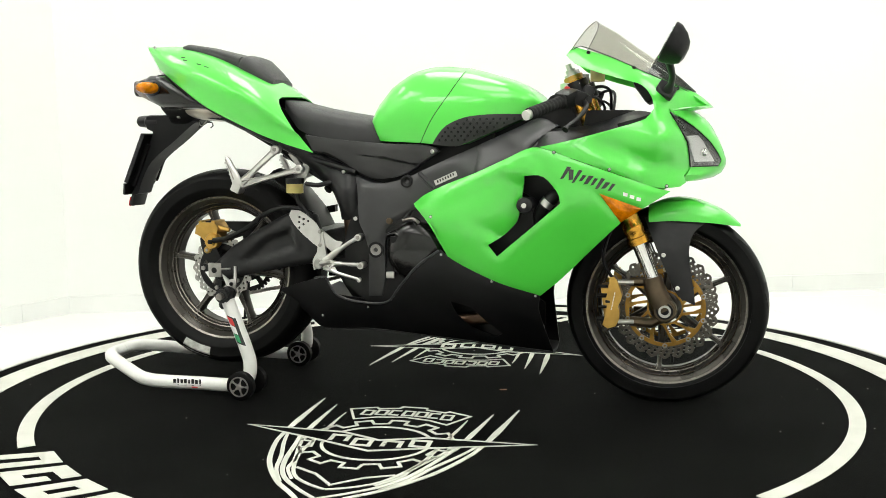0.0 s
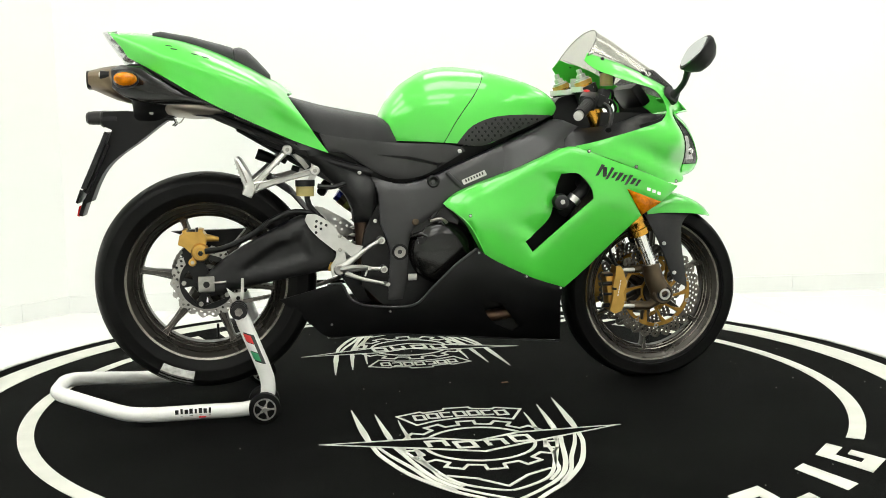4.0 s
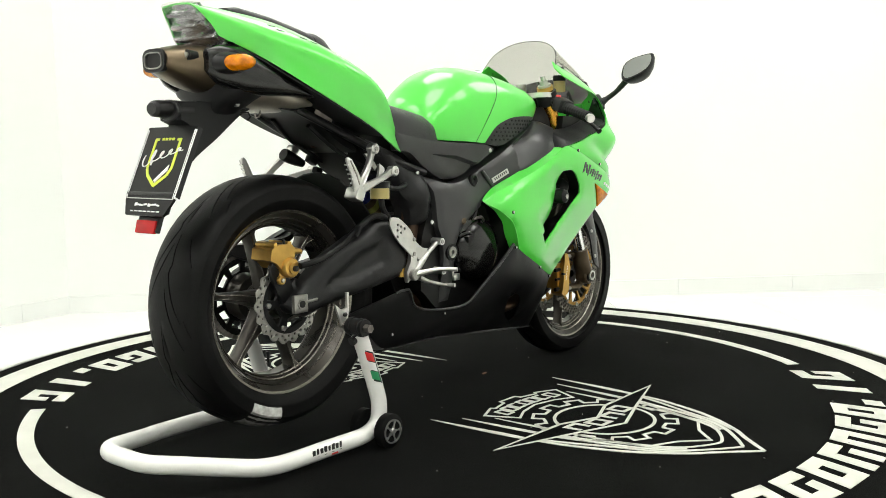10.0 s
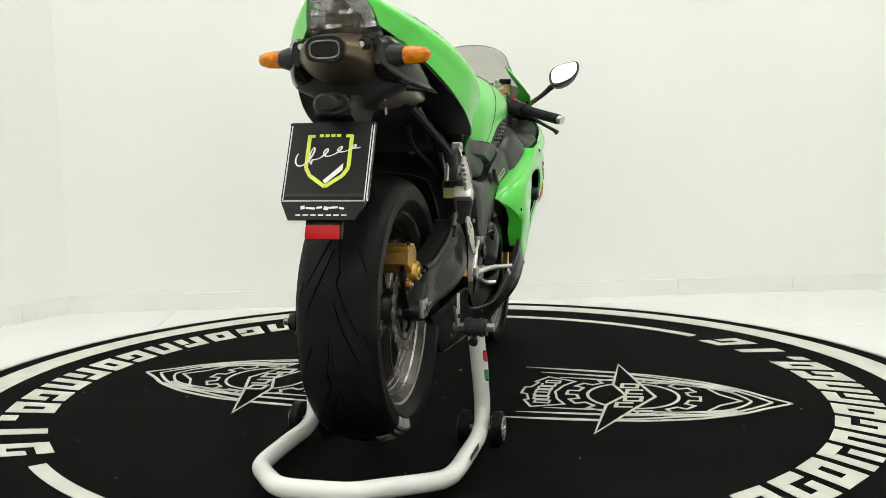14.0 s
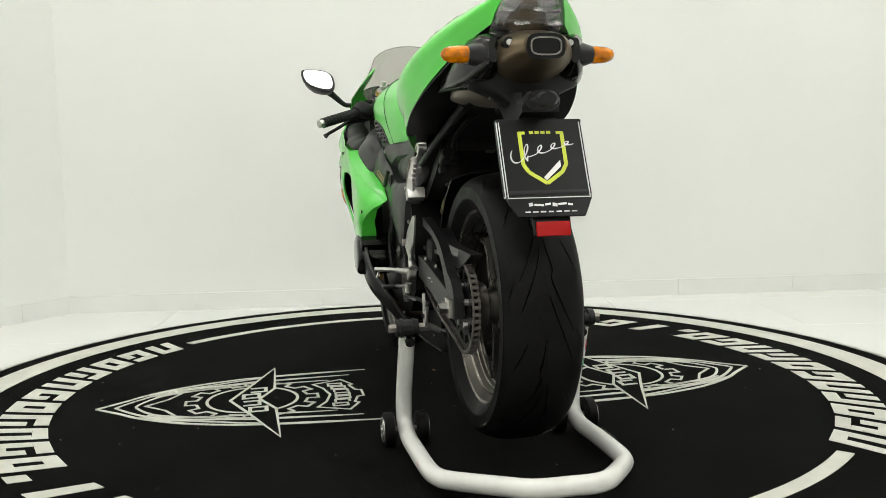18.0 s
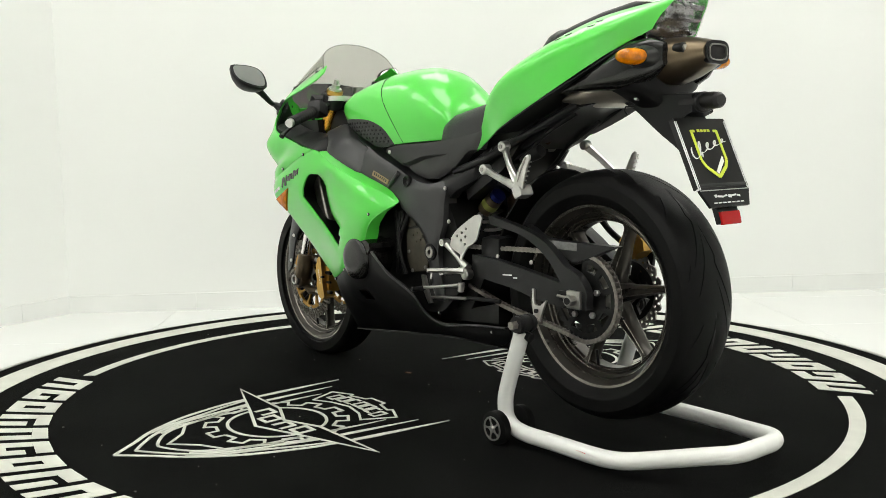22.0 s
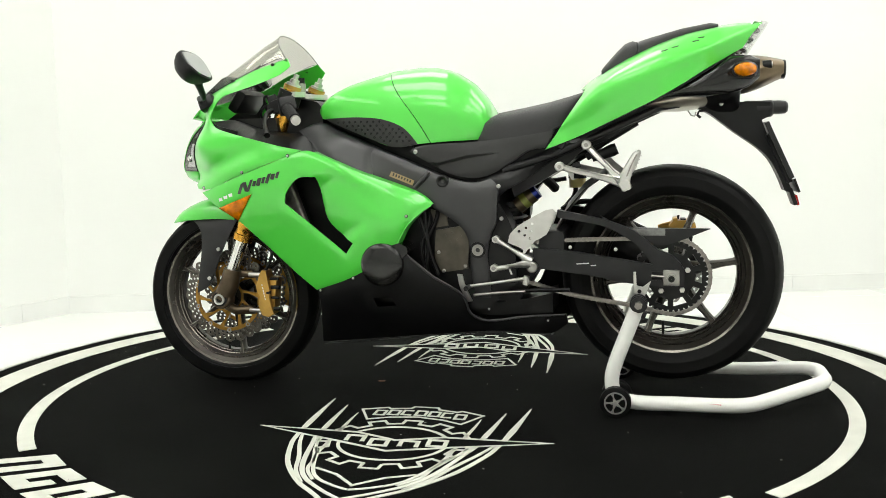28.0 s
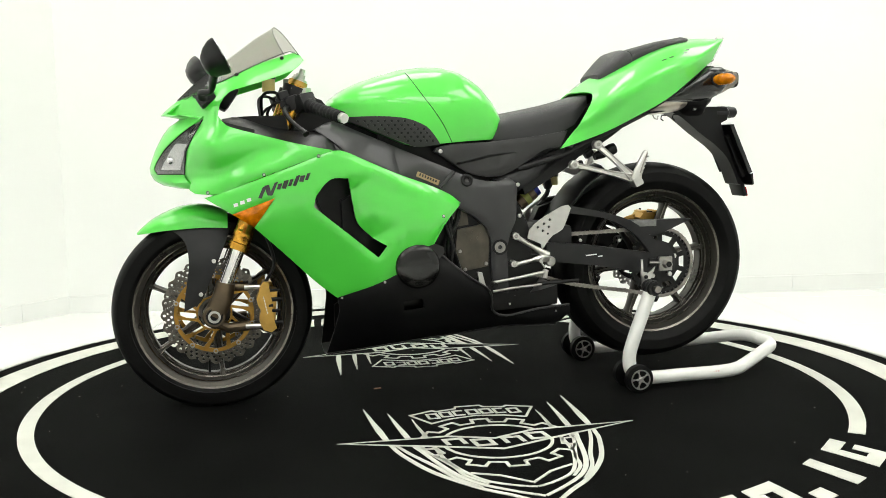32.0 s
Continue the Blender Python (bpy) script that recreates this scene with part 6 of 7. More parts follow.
part("outlet_lip", loft([racetrack(-0.994, 0.041, 0.026), racetrack(-1.005, 0.041, 0.026), racetrack(-1.005, 0.0335, 0.019), racetrack(-0.98, 0.033, 0.0185)], cap=False), DARK, bike)
part("outlet_ring", loft([racetrack(-0.99, 0.033, 0.0185), racetrack(-1.007, 0.033, 0.0185), racetrack(-1.007, 0.0305, 0.016), racetrack(-0.985, 0.0305, 0.016)], cap=False), STEEL, bike, "thin bright ring in the outlet")
# dark plate on the closed cap, in place of the hollow's shade
part("outlet_shade", loft([racetrack(-1.0012, 0.0305, 0.016), racetrack(-1.0018, 0.0305, 0.016)]), DARK, bike, "dark exhaust outlet")
part("tail_bracket", slab([(-0.885, 0.905), (-0.84, 0.9), (-0.77, 0.892), (-0.735, 0.872), (-0.765, 0.85), (-0.875, 0.855), (-0.88, 0.87)], -0.044, 0.044, bevel=0.012), SATIN, bike, "black bracket under the silencer")
part("bracket_bolt", disc_of(0.006, -0.043, -0.048, 10, (-0.8, 0.872), 0.001), STEEL, bike)
part("bracket_bolt", disc_of(0.006, 0.043, 0.048, 10, (-0.8, 0.872), 0.001), STEEL, bike)
for s in (-1, 1):
    part("silencer_bolt", tube([(-0.94, s * 0.066, 0.962), (-0.967, s * 0.066, 0.964)], 0.0065, 10, False), ALLOY, bike)
    # dark cylinder round the bolt draws the shade of a recess
    part("bolt_recess_shade", tube([(-0.94, s * 0.066, 0.962), (-0.9635, s * 0.0665, 0.9638)], 0.012, 14, False), DARK, bike)
    part("signal_stalk", loft([[(xx + 0.01 + hx * math.cos(a), s * y, 0.946 + hz * math.copysign(abs(math.sin(a)) ** 0.8, math.sin(a))) for a in (2 * math.pi * k / 18 for k in range(18))] for y, xx, hx, hz in ((0.08, -0.885, 0.052, 0.033), (0.115, -0.89, 0.045, 0.028), (0.134, -0.897, 0.034, 0.021), (0.138, -0.897, 0.032, 0.02))]), SATIN, bike)
    under = []
    for x, zc, hz, yo, yi in ((-0.93, 0.952, 0.026, 0.1, 0.08), (-0.905, 0.946, 0.042, 0.118, 0.07), (-0.85, 0.932, 0.054, 0.138, 0.055), (-0.78, 0.91, 0.034, 0.15, 0.06), (-0.72, 0.894, 0.018, 0.157, 0.07), (-0.645, 0.8765, 0.004, 0.157, 0.09)):
        under.append([(x, s * (0.5 * (yo + yi) + 0.5 * (yo - yi) * math.copysign(abs(math.cos(a)) ** 0.7, math.cos(a))), zc + hz * math.copysign(abs(math.sin(a)) ** 0.7, math.sin(a))) for a in (2 * math.pi * k / 20 for k in range(20))])
    part("undertail", loft(under), GLOSS, bike, "glossy black undertail pod")
    part("rear_turn_signal", loft([[(-0.888 + hx * math.cos(a), s * y, 0.946 + hz * math.sin(a)) for a in (2 * math.pi * k / 18 for k in range(18))] for y, hx, hz in ((0.138, 0.03, 0.0185), (0.15, 0.031, 0.019), (0.172, 0.028, 0.0175), (0.186, 0.02, 0.013), (0.193, 0.006, 0.004))]), AMBER, bike, "amber rear turn signal")
part("undertail_body", loft([[(xm + xr * math.copysign(abs(math.cos(v)) ** 0.6, math.cos(v)), hy * math.copysign(abs(math.sin(v)) ** 0.6, math.sin(v)), z) for v in (2 * math.pi * k / 32 for k in range(32))] for xm, xr, hy, z in ((-0.845, 0.045, 0.04, 0.835), (-0.84, 0.05, 0.05, 0.846), (-0.829, 0.056, 0.08, 0.862), (-0.823, 0.062, 0.122, 0.88), (-0.823, 0.064, 0.136, 0.9), (-0.825, 0.06, 0.134, 0.93))]), COWL, bike, "matt black undertail moulding")
part("silencer_body", loft([oblong(*q, p=0.8) for q in ((-0.84, 0.09, 0.955, 0.862), (-0.78, 0.118, 0.935, 0.848), (-0.72, 0.126, 0.91, 0.841), (-0.67, 0.124, 0.89, 0.842), (-0.62, 0.105, 0.875, 0.85), (-0.585, 0.07, 0.865, 0.852))]), SILENCER, bike, "pale steel silencer body under the tail")
part("plate_holder", slab([(-0.966, 0.862), (-0.9, 0.864), (-0.8, 0.858), (-0.77, 0.848), (-0.802, 0.832), (-0.871, 0.779), (-0.929, 0.738), (-0.965, 0.703), (-0.99, 0.66), (-1.01, 0.612), (-1.034, 0.604), (-0.99, 0.7), (-0.952, 0.79), (-0.944, 0.812), (-0.966, 0.822)], -0.04, 0.04, bevel=0.01), COWL, bike, "black moulded plate holder")
part("holder_collar", loft([[(x, wy * math.cos(a), 0.844 + wz * math.sin(a)) for a in (2 * math.pi * k / 24 for k in range(24))] for x, wy, wz in ((-0.93, 0.042, 0.022), (-0.972, 0.041, 0.024), (-0.976, 0.038, 0.021))]), SATIN, bike)
part("luggage_hook", tube([(-0.8, 0.04, 0.84), (-0.774, 0.04, 0.841), (-0.77, 0.04, 0.83), (-0.779, 0.04, 0.822)], 0.0022, 8, False), DARK, bike)
part("luggage_hook", tube([(-0.8, -0.04, 0.84), (-0.774, -0.04, 0.841), (-0.77, -0.04, 0.83), (-0.779, -0.04, 0.822)], 0.0022, 8, False), DARK, bike)
part("link_pipe", tube([(-0.61, 0.02, 0.858), (-0.55, 0.025, 0.815), (-0.49, 0.03, 0.765)], 0.017, 14), PIPE, bike, "heat-stained exhaust link pipe")
part("pipe_clamp", tube([(-0.553, 0.025, 0.818), (-0.535, 0.027, 0.803)], 0.0205, 14, False), DARK, bike)
for q in (-1, 1):
    part("holder_bolt", disc_of(0.006, q * 0.05, q * 0.074, 8, (-0.832, 0.858), 0.001), STEEL, bike)
plate = part("plate", moved(slab([(-0.091, 0.1075), (0.091, 0.1075), (0.091, -0.07), (0.072, -0.108), (-0.072, -0.108), (-0.091, -0.07)], 0.003, -0.003, curve=False, bevel=0.0015), pose(-1.0, 0.003, 0.708, 0, 24.5, 0) @ Matrix.Rotation(math.pi / 2, 4, "Z")), PLATE, bike, "black show plate with a shield emblem")
for q in (-1, 1):
    for y in (0.0865, 0.0915):
        part("edge_line", moved(slab([(q * y, 0.1), (q * (y + 0.0018), 0.1), (q * (y + 0.0018), -0.066), (q * y, -0.066)], 0.0045, -0.0045, curve=False), pose(-1.0, 0.003, 0.708, 0, 24.5, 0) @ Matrix.Rotation(math.pi / 2, 4, "Z")), DECAL_WHITE, plate)
rows = []
for x, z, w in ((-0.938, 1.083, 0.058), (-0.925, 1.06, 0.066), (-0.905, 1.03, 0.074), (-0.885, 1.0, 0.082), (-0.876, 0.985, 0.086)):
    rows.append([(x - 0.022 * (1 - abs(t) ** 2), w * t, z) for t in (2 * k / 10 - 1 for k in range(11))])
part("tail_light", sheet(rows, 0.004), LENS, bike, "clear tail light lens")
for k in range(4):
    for q in range(4):
        w = 0.056 + 0.009 * q
        part("tail_lamp_cell", block((0.012, 0.5 * w - 0.002, 0.026), 0.004, place=pose(-0.928 + 0.017 * q + 0.006 * abs(k - 1.5), (k - 1.5) * 0.5 * w, 1.068 - 0.026 * q, 12 * (k % 2) - 6, 32 + (14 if (k + q) % 2 else -8), 10 * ((k + q) % 3 - 1))), TAIL_GLASS, bike)
part("tail_light_backing", sheet([[(x + 0.022, y * 0.97, z) for x, y, z in r] for r in rows], 0.004), TAIL_GLASS, bike)
part("tail_light_rim", slab([(-0.885, 0.99), (-0.84, 0.99), (-0.83, 0.965), (-0.9, 0.97), (-0.905, 0.98)], -0.09, 0.09, bevel=0.004), SATIN, bike)
part("reflector", block((0.008, 0.072, 0.03), 0.003, place=pose(-1.044, 0, 0.585, 0, 14, 0)), REDLENS, bike, "red rear reflector")

part("reflector_back", block((0.012, 0.08, 0.05), 0.003, place=pose(-1.033, 0, 0.595, 0, 20, 0)), DARK, bike)

# ---------------------------------------------------------------- foot controls
built_before = set(bike.children)
GUARD_R = [(-0.408, 0.567), (-0.381, 0.565), (-0.344, 0.54), (-0.319, 0.51), (-0.319, 0.451), (-0.337, 0.464), (-0.377, 0.498), (-0.402, 0.526), (-0.415, 0.551)]
HOLES_R = [(-0.382, 0.546), (-0.369, 0.54), (-0.355, 0.534), (-0.384, 0.531), (-0.37, 0.524), (-0.384, 0.514)]
GUARD_L = [(-0.364, 0.574), (-0.373, 0.564), (-0.346, 0.5), (-0.313, 0.482), (-0.28, 0.44), (-0.277, 0.458), (-0.234, 0.477), (-0.24, 0.501), (-0.268, 0.528), (-0.343, 0.57)]
HOLES_L = [(-0.305, 0.531), (-0.287, 0.519), (-0.302, 0.509), (-0.267, 0.509), (-0.283, 0.498), (-0.299, 0.488)]
part("heel_guard", slab(GUARD_R, -0.195, -0.19, [circle(0.0042, 10, c) for c in HOLES_R]), ALLOY, bike, "brushed alloy heel guard with drilled holes")
part("heel_guard", slab(GUARD_L, 0.195, 0.19, [circle(0.0042, 10, c) for c in HOLES_L]), ALLOY, bike, "brushed alloy heel guard with drilled holes")
rest = part("rearset_bracket", merged(tube([(-0.198, -0.182, 0.485), (-0.24, -0.184, 0.462), (-0.318, -0.186, 0.405)], [0.007, 0.006, 0.014], 12), tube([(-0.192, -0.182, 0.401), (-0.25, -0.184, 0.404), (-0.318, -0.186, 0.405)], [0.007, 0.006, 0.014], 12)), ALLOY, bike, "polished alloy footrest bracket")
part("bracket_web", slab([(-0.319, 0.51), (-0.312, 0.47), (-0.285, 0.44), (-0.262, 0.45), (-0.25, 0.47), (-0.272, 0.474), (-0.3, 0.494)], -0.186, -0.179, bevel=0.002), ALLOY, rest)
part("bracket_web", slab([(-0.325, 0.5), (-0.31, 0.5), (-0.297, 0.41), (-0.342, 0.385), (-0.345, 0.415), (-0.33, 0.44)], -0.192, -0.18, bevel=0.003), ALLOY, rest)
for x, z in ((-0.318, 0.502), (-0.318, 0.462)):
    part("web_bolt", disc_of(0.006, -0.19, -0.198, 10, (x, z), 0.001), STEEL, rest)
part("brake_switch", tube([(-0.342, -0.17, 0.425), (-0.345, -0.17, 0.4)], 0.008, 10, False), GOLD, rest)
for (x, z) in ((-0.198, 0.485), (-0.192, 0.401)):
    for s in (-1, 1):
        part("bracket_boss", lathe([(0.005, s * 0.16), (0.0105, s * 0.16), (0.0105, s * 0.197), (0.005, s * 0.197)], 18, (x, 0, z)), ALLOY, bike)
        part("boss_bolt", disc_of(0.0062, s * 0.17, s * 0.199, 8, (x, z), 0.001), STEEL, bike)
part("bracket_arm", tube([(-0.203, 0.185, 0.481), (-0.25, 0.186, 0.452), (-0.301, 0.187, 0.421)], [0.008, 0.0065, 0.013], 12), ALLOY, bike)
part("bracket_arm", tube([(-0.196, 0.185, 0.398), (-0.25, 0.186, 0.408), (-0.301, 0.187, 0.421)], [0.008, 0.0065, 0.013], 12), ALLOY, bike)
for s in (-1, 1):
    peg = part("footpeg", tube([(-0.3 if s > 0 else -0.32, s * 0.195, 0.412 if s > 0 else 0.405), (-0.27, s * 0.235, 0.416), (-0.245, s * 0.286, 0.418)], [0.009, 0.0068, 0.006], 10), ALLOY, bike, "knurled alloy footpeg")
    part("peg_pivot", disc_of(0.016, s * 0.18, s * 0.205, 16, (-0.305 if s > 0 else -0.322, 0.405), 0.003), STEEL, peg)
    part("feeler", tube([(-0.25, s * 0.275, 0.412), (-0.258, s * 0.283, 0.396)], 0.003, 6, False), STEEL, peg)
part("brake_pedal", tube([(-0.305, -0.2, 0.395), (-0.26, -0.203, 0.378), (-0.193, -0.205, 0.361)], [0.008, 0.0055, 0.0045], 10), ALLOY, bike)
part("pedal_tip", tube([(-0.193, -0.2, 0.361), (-0.186, -0.23, 0.362)], 0.0062, 10, False), ALLOY, bike)
part("shift_lever", tube([(-0.282, 0.2, 0.372), (-0.2, 0.203, 0.36), (-0.123, 0.205, 0.349)], [0.006, 0.0045, 0.005], 10), ALLOY, bike)
part("shift_link", tube([(-0.29, 0.2, 0.38), (-0.285, 0.2, 0.355)], 0.009, 10, False), ALLOY, bike)
part("shift_rod", tube([(-0.129, 0.18, 0.318), (-0.2, 0.18, 0.326), (-0.282, 0.18, 0.332)], 0.0045, 8), STEEL, bike)
part("link_rod", tube([(-0.2, 0.172, 0.322), (-0.282, 0.17, 0.333), (-0.409, 0.165, 0.337)], 0.006, 8), DARK, bike)
part("shift_pedal", tube([(-0.12, 0.2, 0.347), (-0.118, 0.245, 0.347)], 0.007, 10, False), SATIN, bike)
part("shift_arm", slab([(-0.08, 0.38), (-0.095, 0.378), (-0.105, 0.34), (-0.125, 0.3), (-0.112, 0.298), (-0.09, 0.335)], 0.172, 0.182, bevel=0.002), ALLOY, bike)

# the controls sit close against the frame
for o in set(bike.children) - built_before:
    right = o.data.vertices[0].co.y < 0
    o.matrix_basis = Matrix.Translation((-0.006, 0.027, 0) if right else (-0.004, -0.037, -0.005))

# passenger pegs on their brackets
def cast_arm(p, q, w0, w1, side):
    """A cast arm with a waist, flat and tapered, from boss to clevis."""
    p, q = Vector(p), Vector(q)
    d = (q - p).normalized()
    n = d.cross(Vector((0, 1, 0))).normalized()
    rings = []
    for k in range(13):
        t = k / 12
        w = (w0 * (1 - t) + w1 * t) * (1 - 0.42 * math.sin(math.pi * t) ** 0.8)
        c = p.lerp(q, t) + Vector((0, side * 0.008 * math.sin(math.pi * t), 0))
        rings.append([tuple(c + n * (w * u) + Vector((0, side * v, 0))) for u, v in ((-1, -0.004), (-1, 0.005), (-0.72, 0.008), (-0.45, 0.004), (0.45, 0.004), (0.72, 0.008), (1, 0.005), (1, -0.004))])
    return loft(rings)


for s in (-1, 1):
    a, b, c = (-0.463, s * 0.15, 0.749), (-0.388, s * 0.15, 0.689), (-0.566, s * 0.19, 0.645)
    br = part("passenger_bracket", cast_arm(a, c, 0.011, 0.017, s), ALLOY, bike, "polished alloy passenger footrest bracket")
    part("bracket_arm", cast_arm(b, c, 0.01, 0.017, s), ALLOY, br)
    for p in (a, b):
        part("bracket_boss", disc_of(0.014, p[1] - s * 0.01, p[1] + s * 0.016, 18, (p[0], p[2]), 0.003), ALLOY, br)
        part("boss_bolt", disc_of(0.006, p[1], p[1] + s * 0.018, 8, (p[0], p[2])), STEEL, br)
    part("peg_clevis", block((0.03, 0.045, 0.03), 0.006, place=pose(-0.573, s * 0.192, 0.637, 0, 25, 0)), ALLOY, br)
    peg_line = [Vector((-0.568, s * 0.2, 0.632)), Vector((-0.574, s * 0.203, 0.662)), Vector((-0.585, s * 0.203, 0.69)), Vector((-0.6, s * 0.2, 0.722)), Vector((-0.604, s * 0.199, 0.729))]
    pp = part("passenger_peg", loft([[(p.x + w * math.cos(v), p.y + h * math.sin(v), p.z + 0.4 * w * math.cos(v)) for v in (2 * math.pi * k / 16 for k in range(16))] for p, w, h in zip(peg_line, (0.016, 0.014, 0.0115, 0.008, 0.004), (0.013, 0.011, 0.01, 0.008, 0.004))]), ALLOY, br, "folded alloy passenger footpeg")
    # dark line laid on the peg for the shading of its fold
    part("peg_groove_shade", tube([p + Vector((-0.003, s * 0.0098, 0)) for p in peg_line[1:4]], 0.0022, 6), STEEL_DARK, pp)
    for k in range(6):
        part("peg_rib", block((0.004, 0.012, 0.004), 0.001, place=pose(-0.585 - 0.0046 * k, s * 0.2, 0.654 + 0.0115 * k, 0, 22, 0)), ALLOY, pp)
part("seat_lock", tube([(-0.545, 0.1, 0.738), (-0.535, 0.1, 0.734), (-0.5, 0.1, 0.72), (-0.476, 0.1, 0.711)], [0.016, 0.018, 0.015, 0.011], 14, False), DARK, bike)

# brake fluid reservoir, shock absorber
res = part("rear_reservoir", tube([(-0.416, -0.13, 0.617), (-0.415, -0.13, 0.645)], 0.026, 18, False), AMBER_FLUID, bike, "amber plastic brake fluid reservoir")
part("reservoir_lid", tube([(-0.415, -0.13, 0.645), (-0.415, -0.13, 0.662)], 0.028, 18, False), DARK, res)
part("reservoir_hose", tube([(-0.41, -0.13, 0.617), (-0.405, -0.13, 0.59), (-0.376, -0.13, 0.553), (-0.35, -0.14, 0.5)], 0.008, 8), DARK, bike)
part("reservoir_strap", tube([(-0.38, -0.13, 0.645), (-0.34, -0.13, 0.64), (-0.3, -0.12, 0.65)], 0.007, 8), SATIN, bike)
part("shock_canister", tube([(-0.249, 0.035, 0.568), (-0.298, 0.035, 0.606)], 0.024, 18, False), BRONZE, bike, "bronze shock absorber canister")
part("canister_cap", tube([(-0.298, 0.035, 0.606), (-0.31, 0.035, 0.615)], 0.022, 16, False), material("blue_anodised", (0.02, 0.03, 0.2), 0.3, metal=0.8), bike)
part("shock_body", tube([(-0.225, 0.0, 0.58), (-0.24, 0.0, 0.45), (-0.25, 0.0, 0.36)], 0.03, 16, False), DARK, bike)
for k in range(6):
    part("spring_coil", lathe([(0.036, -0.005), (0.046, 0.0), (0.036, 0.005)], 24), ALLOY, bike, place=pose(-0.228 - 0.0028 * k, 0, 0.56 - 0.024 * k, 85))
part("seat_brace", tube([(-0.36, 0.0, 0.62), (-0.32, 0.06, 0.66), (-0.22, 0.1, 0.68)], 0.014, 10), SATIN, bike)
part("inner_fender", sheet([[(x, y, z - 0.02 * (y / 0.09) ** 2) for y in (-0.09, -0.05, 0, 0.05, 0.09)] for x, z in ((-0.36, 0.5), (-0.4, 0.58), (-0.45, 0.64), (-0.52, 0.69))], 0.004), DARK, bike)
part("subframe_core", slab([(-0.2, 0.75), (-0.45, 0.87), (-0.62, 0.95), (-0.62, 0.9), (-0.48, 0.77), (-0.4, 0.69), (-0.25, 0.6)], -0.1, 0.1, bevel=0.01), DARK, bike)
part("rear_tray", slab([(-0.45, 0.78), (-0.6, 0.87), (-0.72, 0.875), (-0.72, 0.85), (-0.62, 0.83), (-0.52, 0.765), (-0.46, 0.74)], -0.09, 0.09, bevel=0.006), DARK, bike)

for s, y in ((-1, -0.12), (1, 0.12)):
    part("subframe_rail", tube([(-0.22, y, 0.68), (-0.36, y, 0.72), (-0.5, y * 0.9, 0.78), (-0.66, y * 0.7, 0.85)], 0.011, 10), SATIN, bike)
part("wiring_loom", tube([(-0.3, 0.07, 0.66), (-0.38, 0.09, 0.7), (-0.46, 0.07, 0.73), (-0.54, 0.08, 0.78), (-0.62, 0.05, 0.83)], 0.007, 8), DARK, bike)
part("wiring_loom", tube([(-0.3, -0.06, 0.65), (-0.4, -0.08, 0.69), (-0.5, -0.05, 0.75), (-0.6, -0.06, 0.81)], 0.006, 8), DARK, bike)
for k in range(3):
    part("heat_shield", sheet([[(-0.40 - 0.075 * k - 0.055 * u, -0.075 - 0.012 * math.sin(math.pi * v) - 0.01 * k * 0.5, 0.735 + 0.034 * k + 0.03 * u + 0.05 * v) for v in (0, 0.25, 0.5, 0.75, 1)] for u in (0, 0.5, 1)], 0.0025), (STEEL, DARK, STEEL_DARK)[k], bike, "small steel heat shield" if k == 0 else "")
    part("shield_bolt", disc_of(0.005, -0.086, -0.093, 8, (-0.425 - 0.075 * k, 0.775 + 0.034 * k), 0.001), ALLOY, bike)
part("hanger_strap", slab([(-0.4, 0.745), (-0.385, 0.75), (-0.375, 0.69), (-0.4, 0.64), (-0.415, 0.645), (-0.395, 0.69)], -0.112, -0.104, bevel=0.002), ALLOY, bike)
part("hanger_strap", slab([(-0.445, 0.735), (-0.43, 0.74), (-0.4, 0.7), (-0.41, 0.69)], -0.108, -0.1, bevel=0.002), STEEL, bike)
part("connector", block((0.03, 0.022, 0.02), 0.004, place=pose(-0.47, 0.07, 0.72, 0, 30, 0)), DARK, bike)
part("connector", block((0.024, 0.02, 0.018), 0.004, place=pose(-0.43, 0.09, 0.69, 0, 20, 0)), SATIN, bike)
part("pipe_clamp", tube([(-0.43, -0.035, 0.757), (-0.445, -0.033, 0.768)], 0.031, 16, False), STEEL, bike)
part("canister_label", tube([(-0.266, 0.035, 0.581), (-0.281, 0.035, 0.593)], 0.0246, 18, False), material("faded_lime_decal", (0.2, 0.22, 0.04), 0.5), bike)
for k in range(2):
    part("coolant_hose", tube([(0.02 - 0.05 * k, 0.13, 0.6), (-0.005 - 0.02 * k, 0.15, 0.54), (0.02 - 0.012 * k, 0.155, 0.46), (0.01 - 0.01 * k, 0.15, 0.37)], 0.0045 + 0.002 * (k % 2), 8), DARK, bike)
for x, z in ((-0.11, 0.4), (-0.045, 0.385), (-0.03, 0.44), (-0.115, 0.51)):
    part("cover_bolt", disc_of(0.0055, 0.144, 0.151, 8, (x, z), 0.001), STEEL, bike)

# chain drive
sp = part("rear_sprocket", slab([((0.098 if q in (0, 3) else 0.106) * math.cos(2 * math.pi * (k + (0.0, 0.3, 0.6, 0.9)[q]) / 42), (0.098 if q in (0, 3) else 0.106) * math.sin(2 * math.pi * (k + (0.0, 0.3, 0.6, 0.9)[q]) / 42)) for k in range(42) for q in range(4)], 0.098, 0.104, [circle(0.03, 24)] + [[(r * math.cos(2 * math.pi * k / 10 + da), r * math.sin(2 * math.pi * k / 10 + da)) for r, da in ((0.068, -0.2), (0.068, 0.2), (0.088, 0.22), (0.088, -0.22))] for k in range(10)], curve=False), DARK, rw, "dark steel rear sprocket")
part("sprocket_carrier", lathe([(0.02, 0.05), (0.055, 0.055), (0.062, 0.075), (0.062, 0.097), (0.02, 0.097)], 28), RIM, rw)
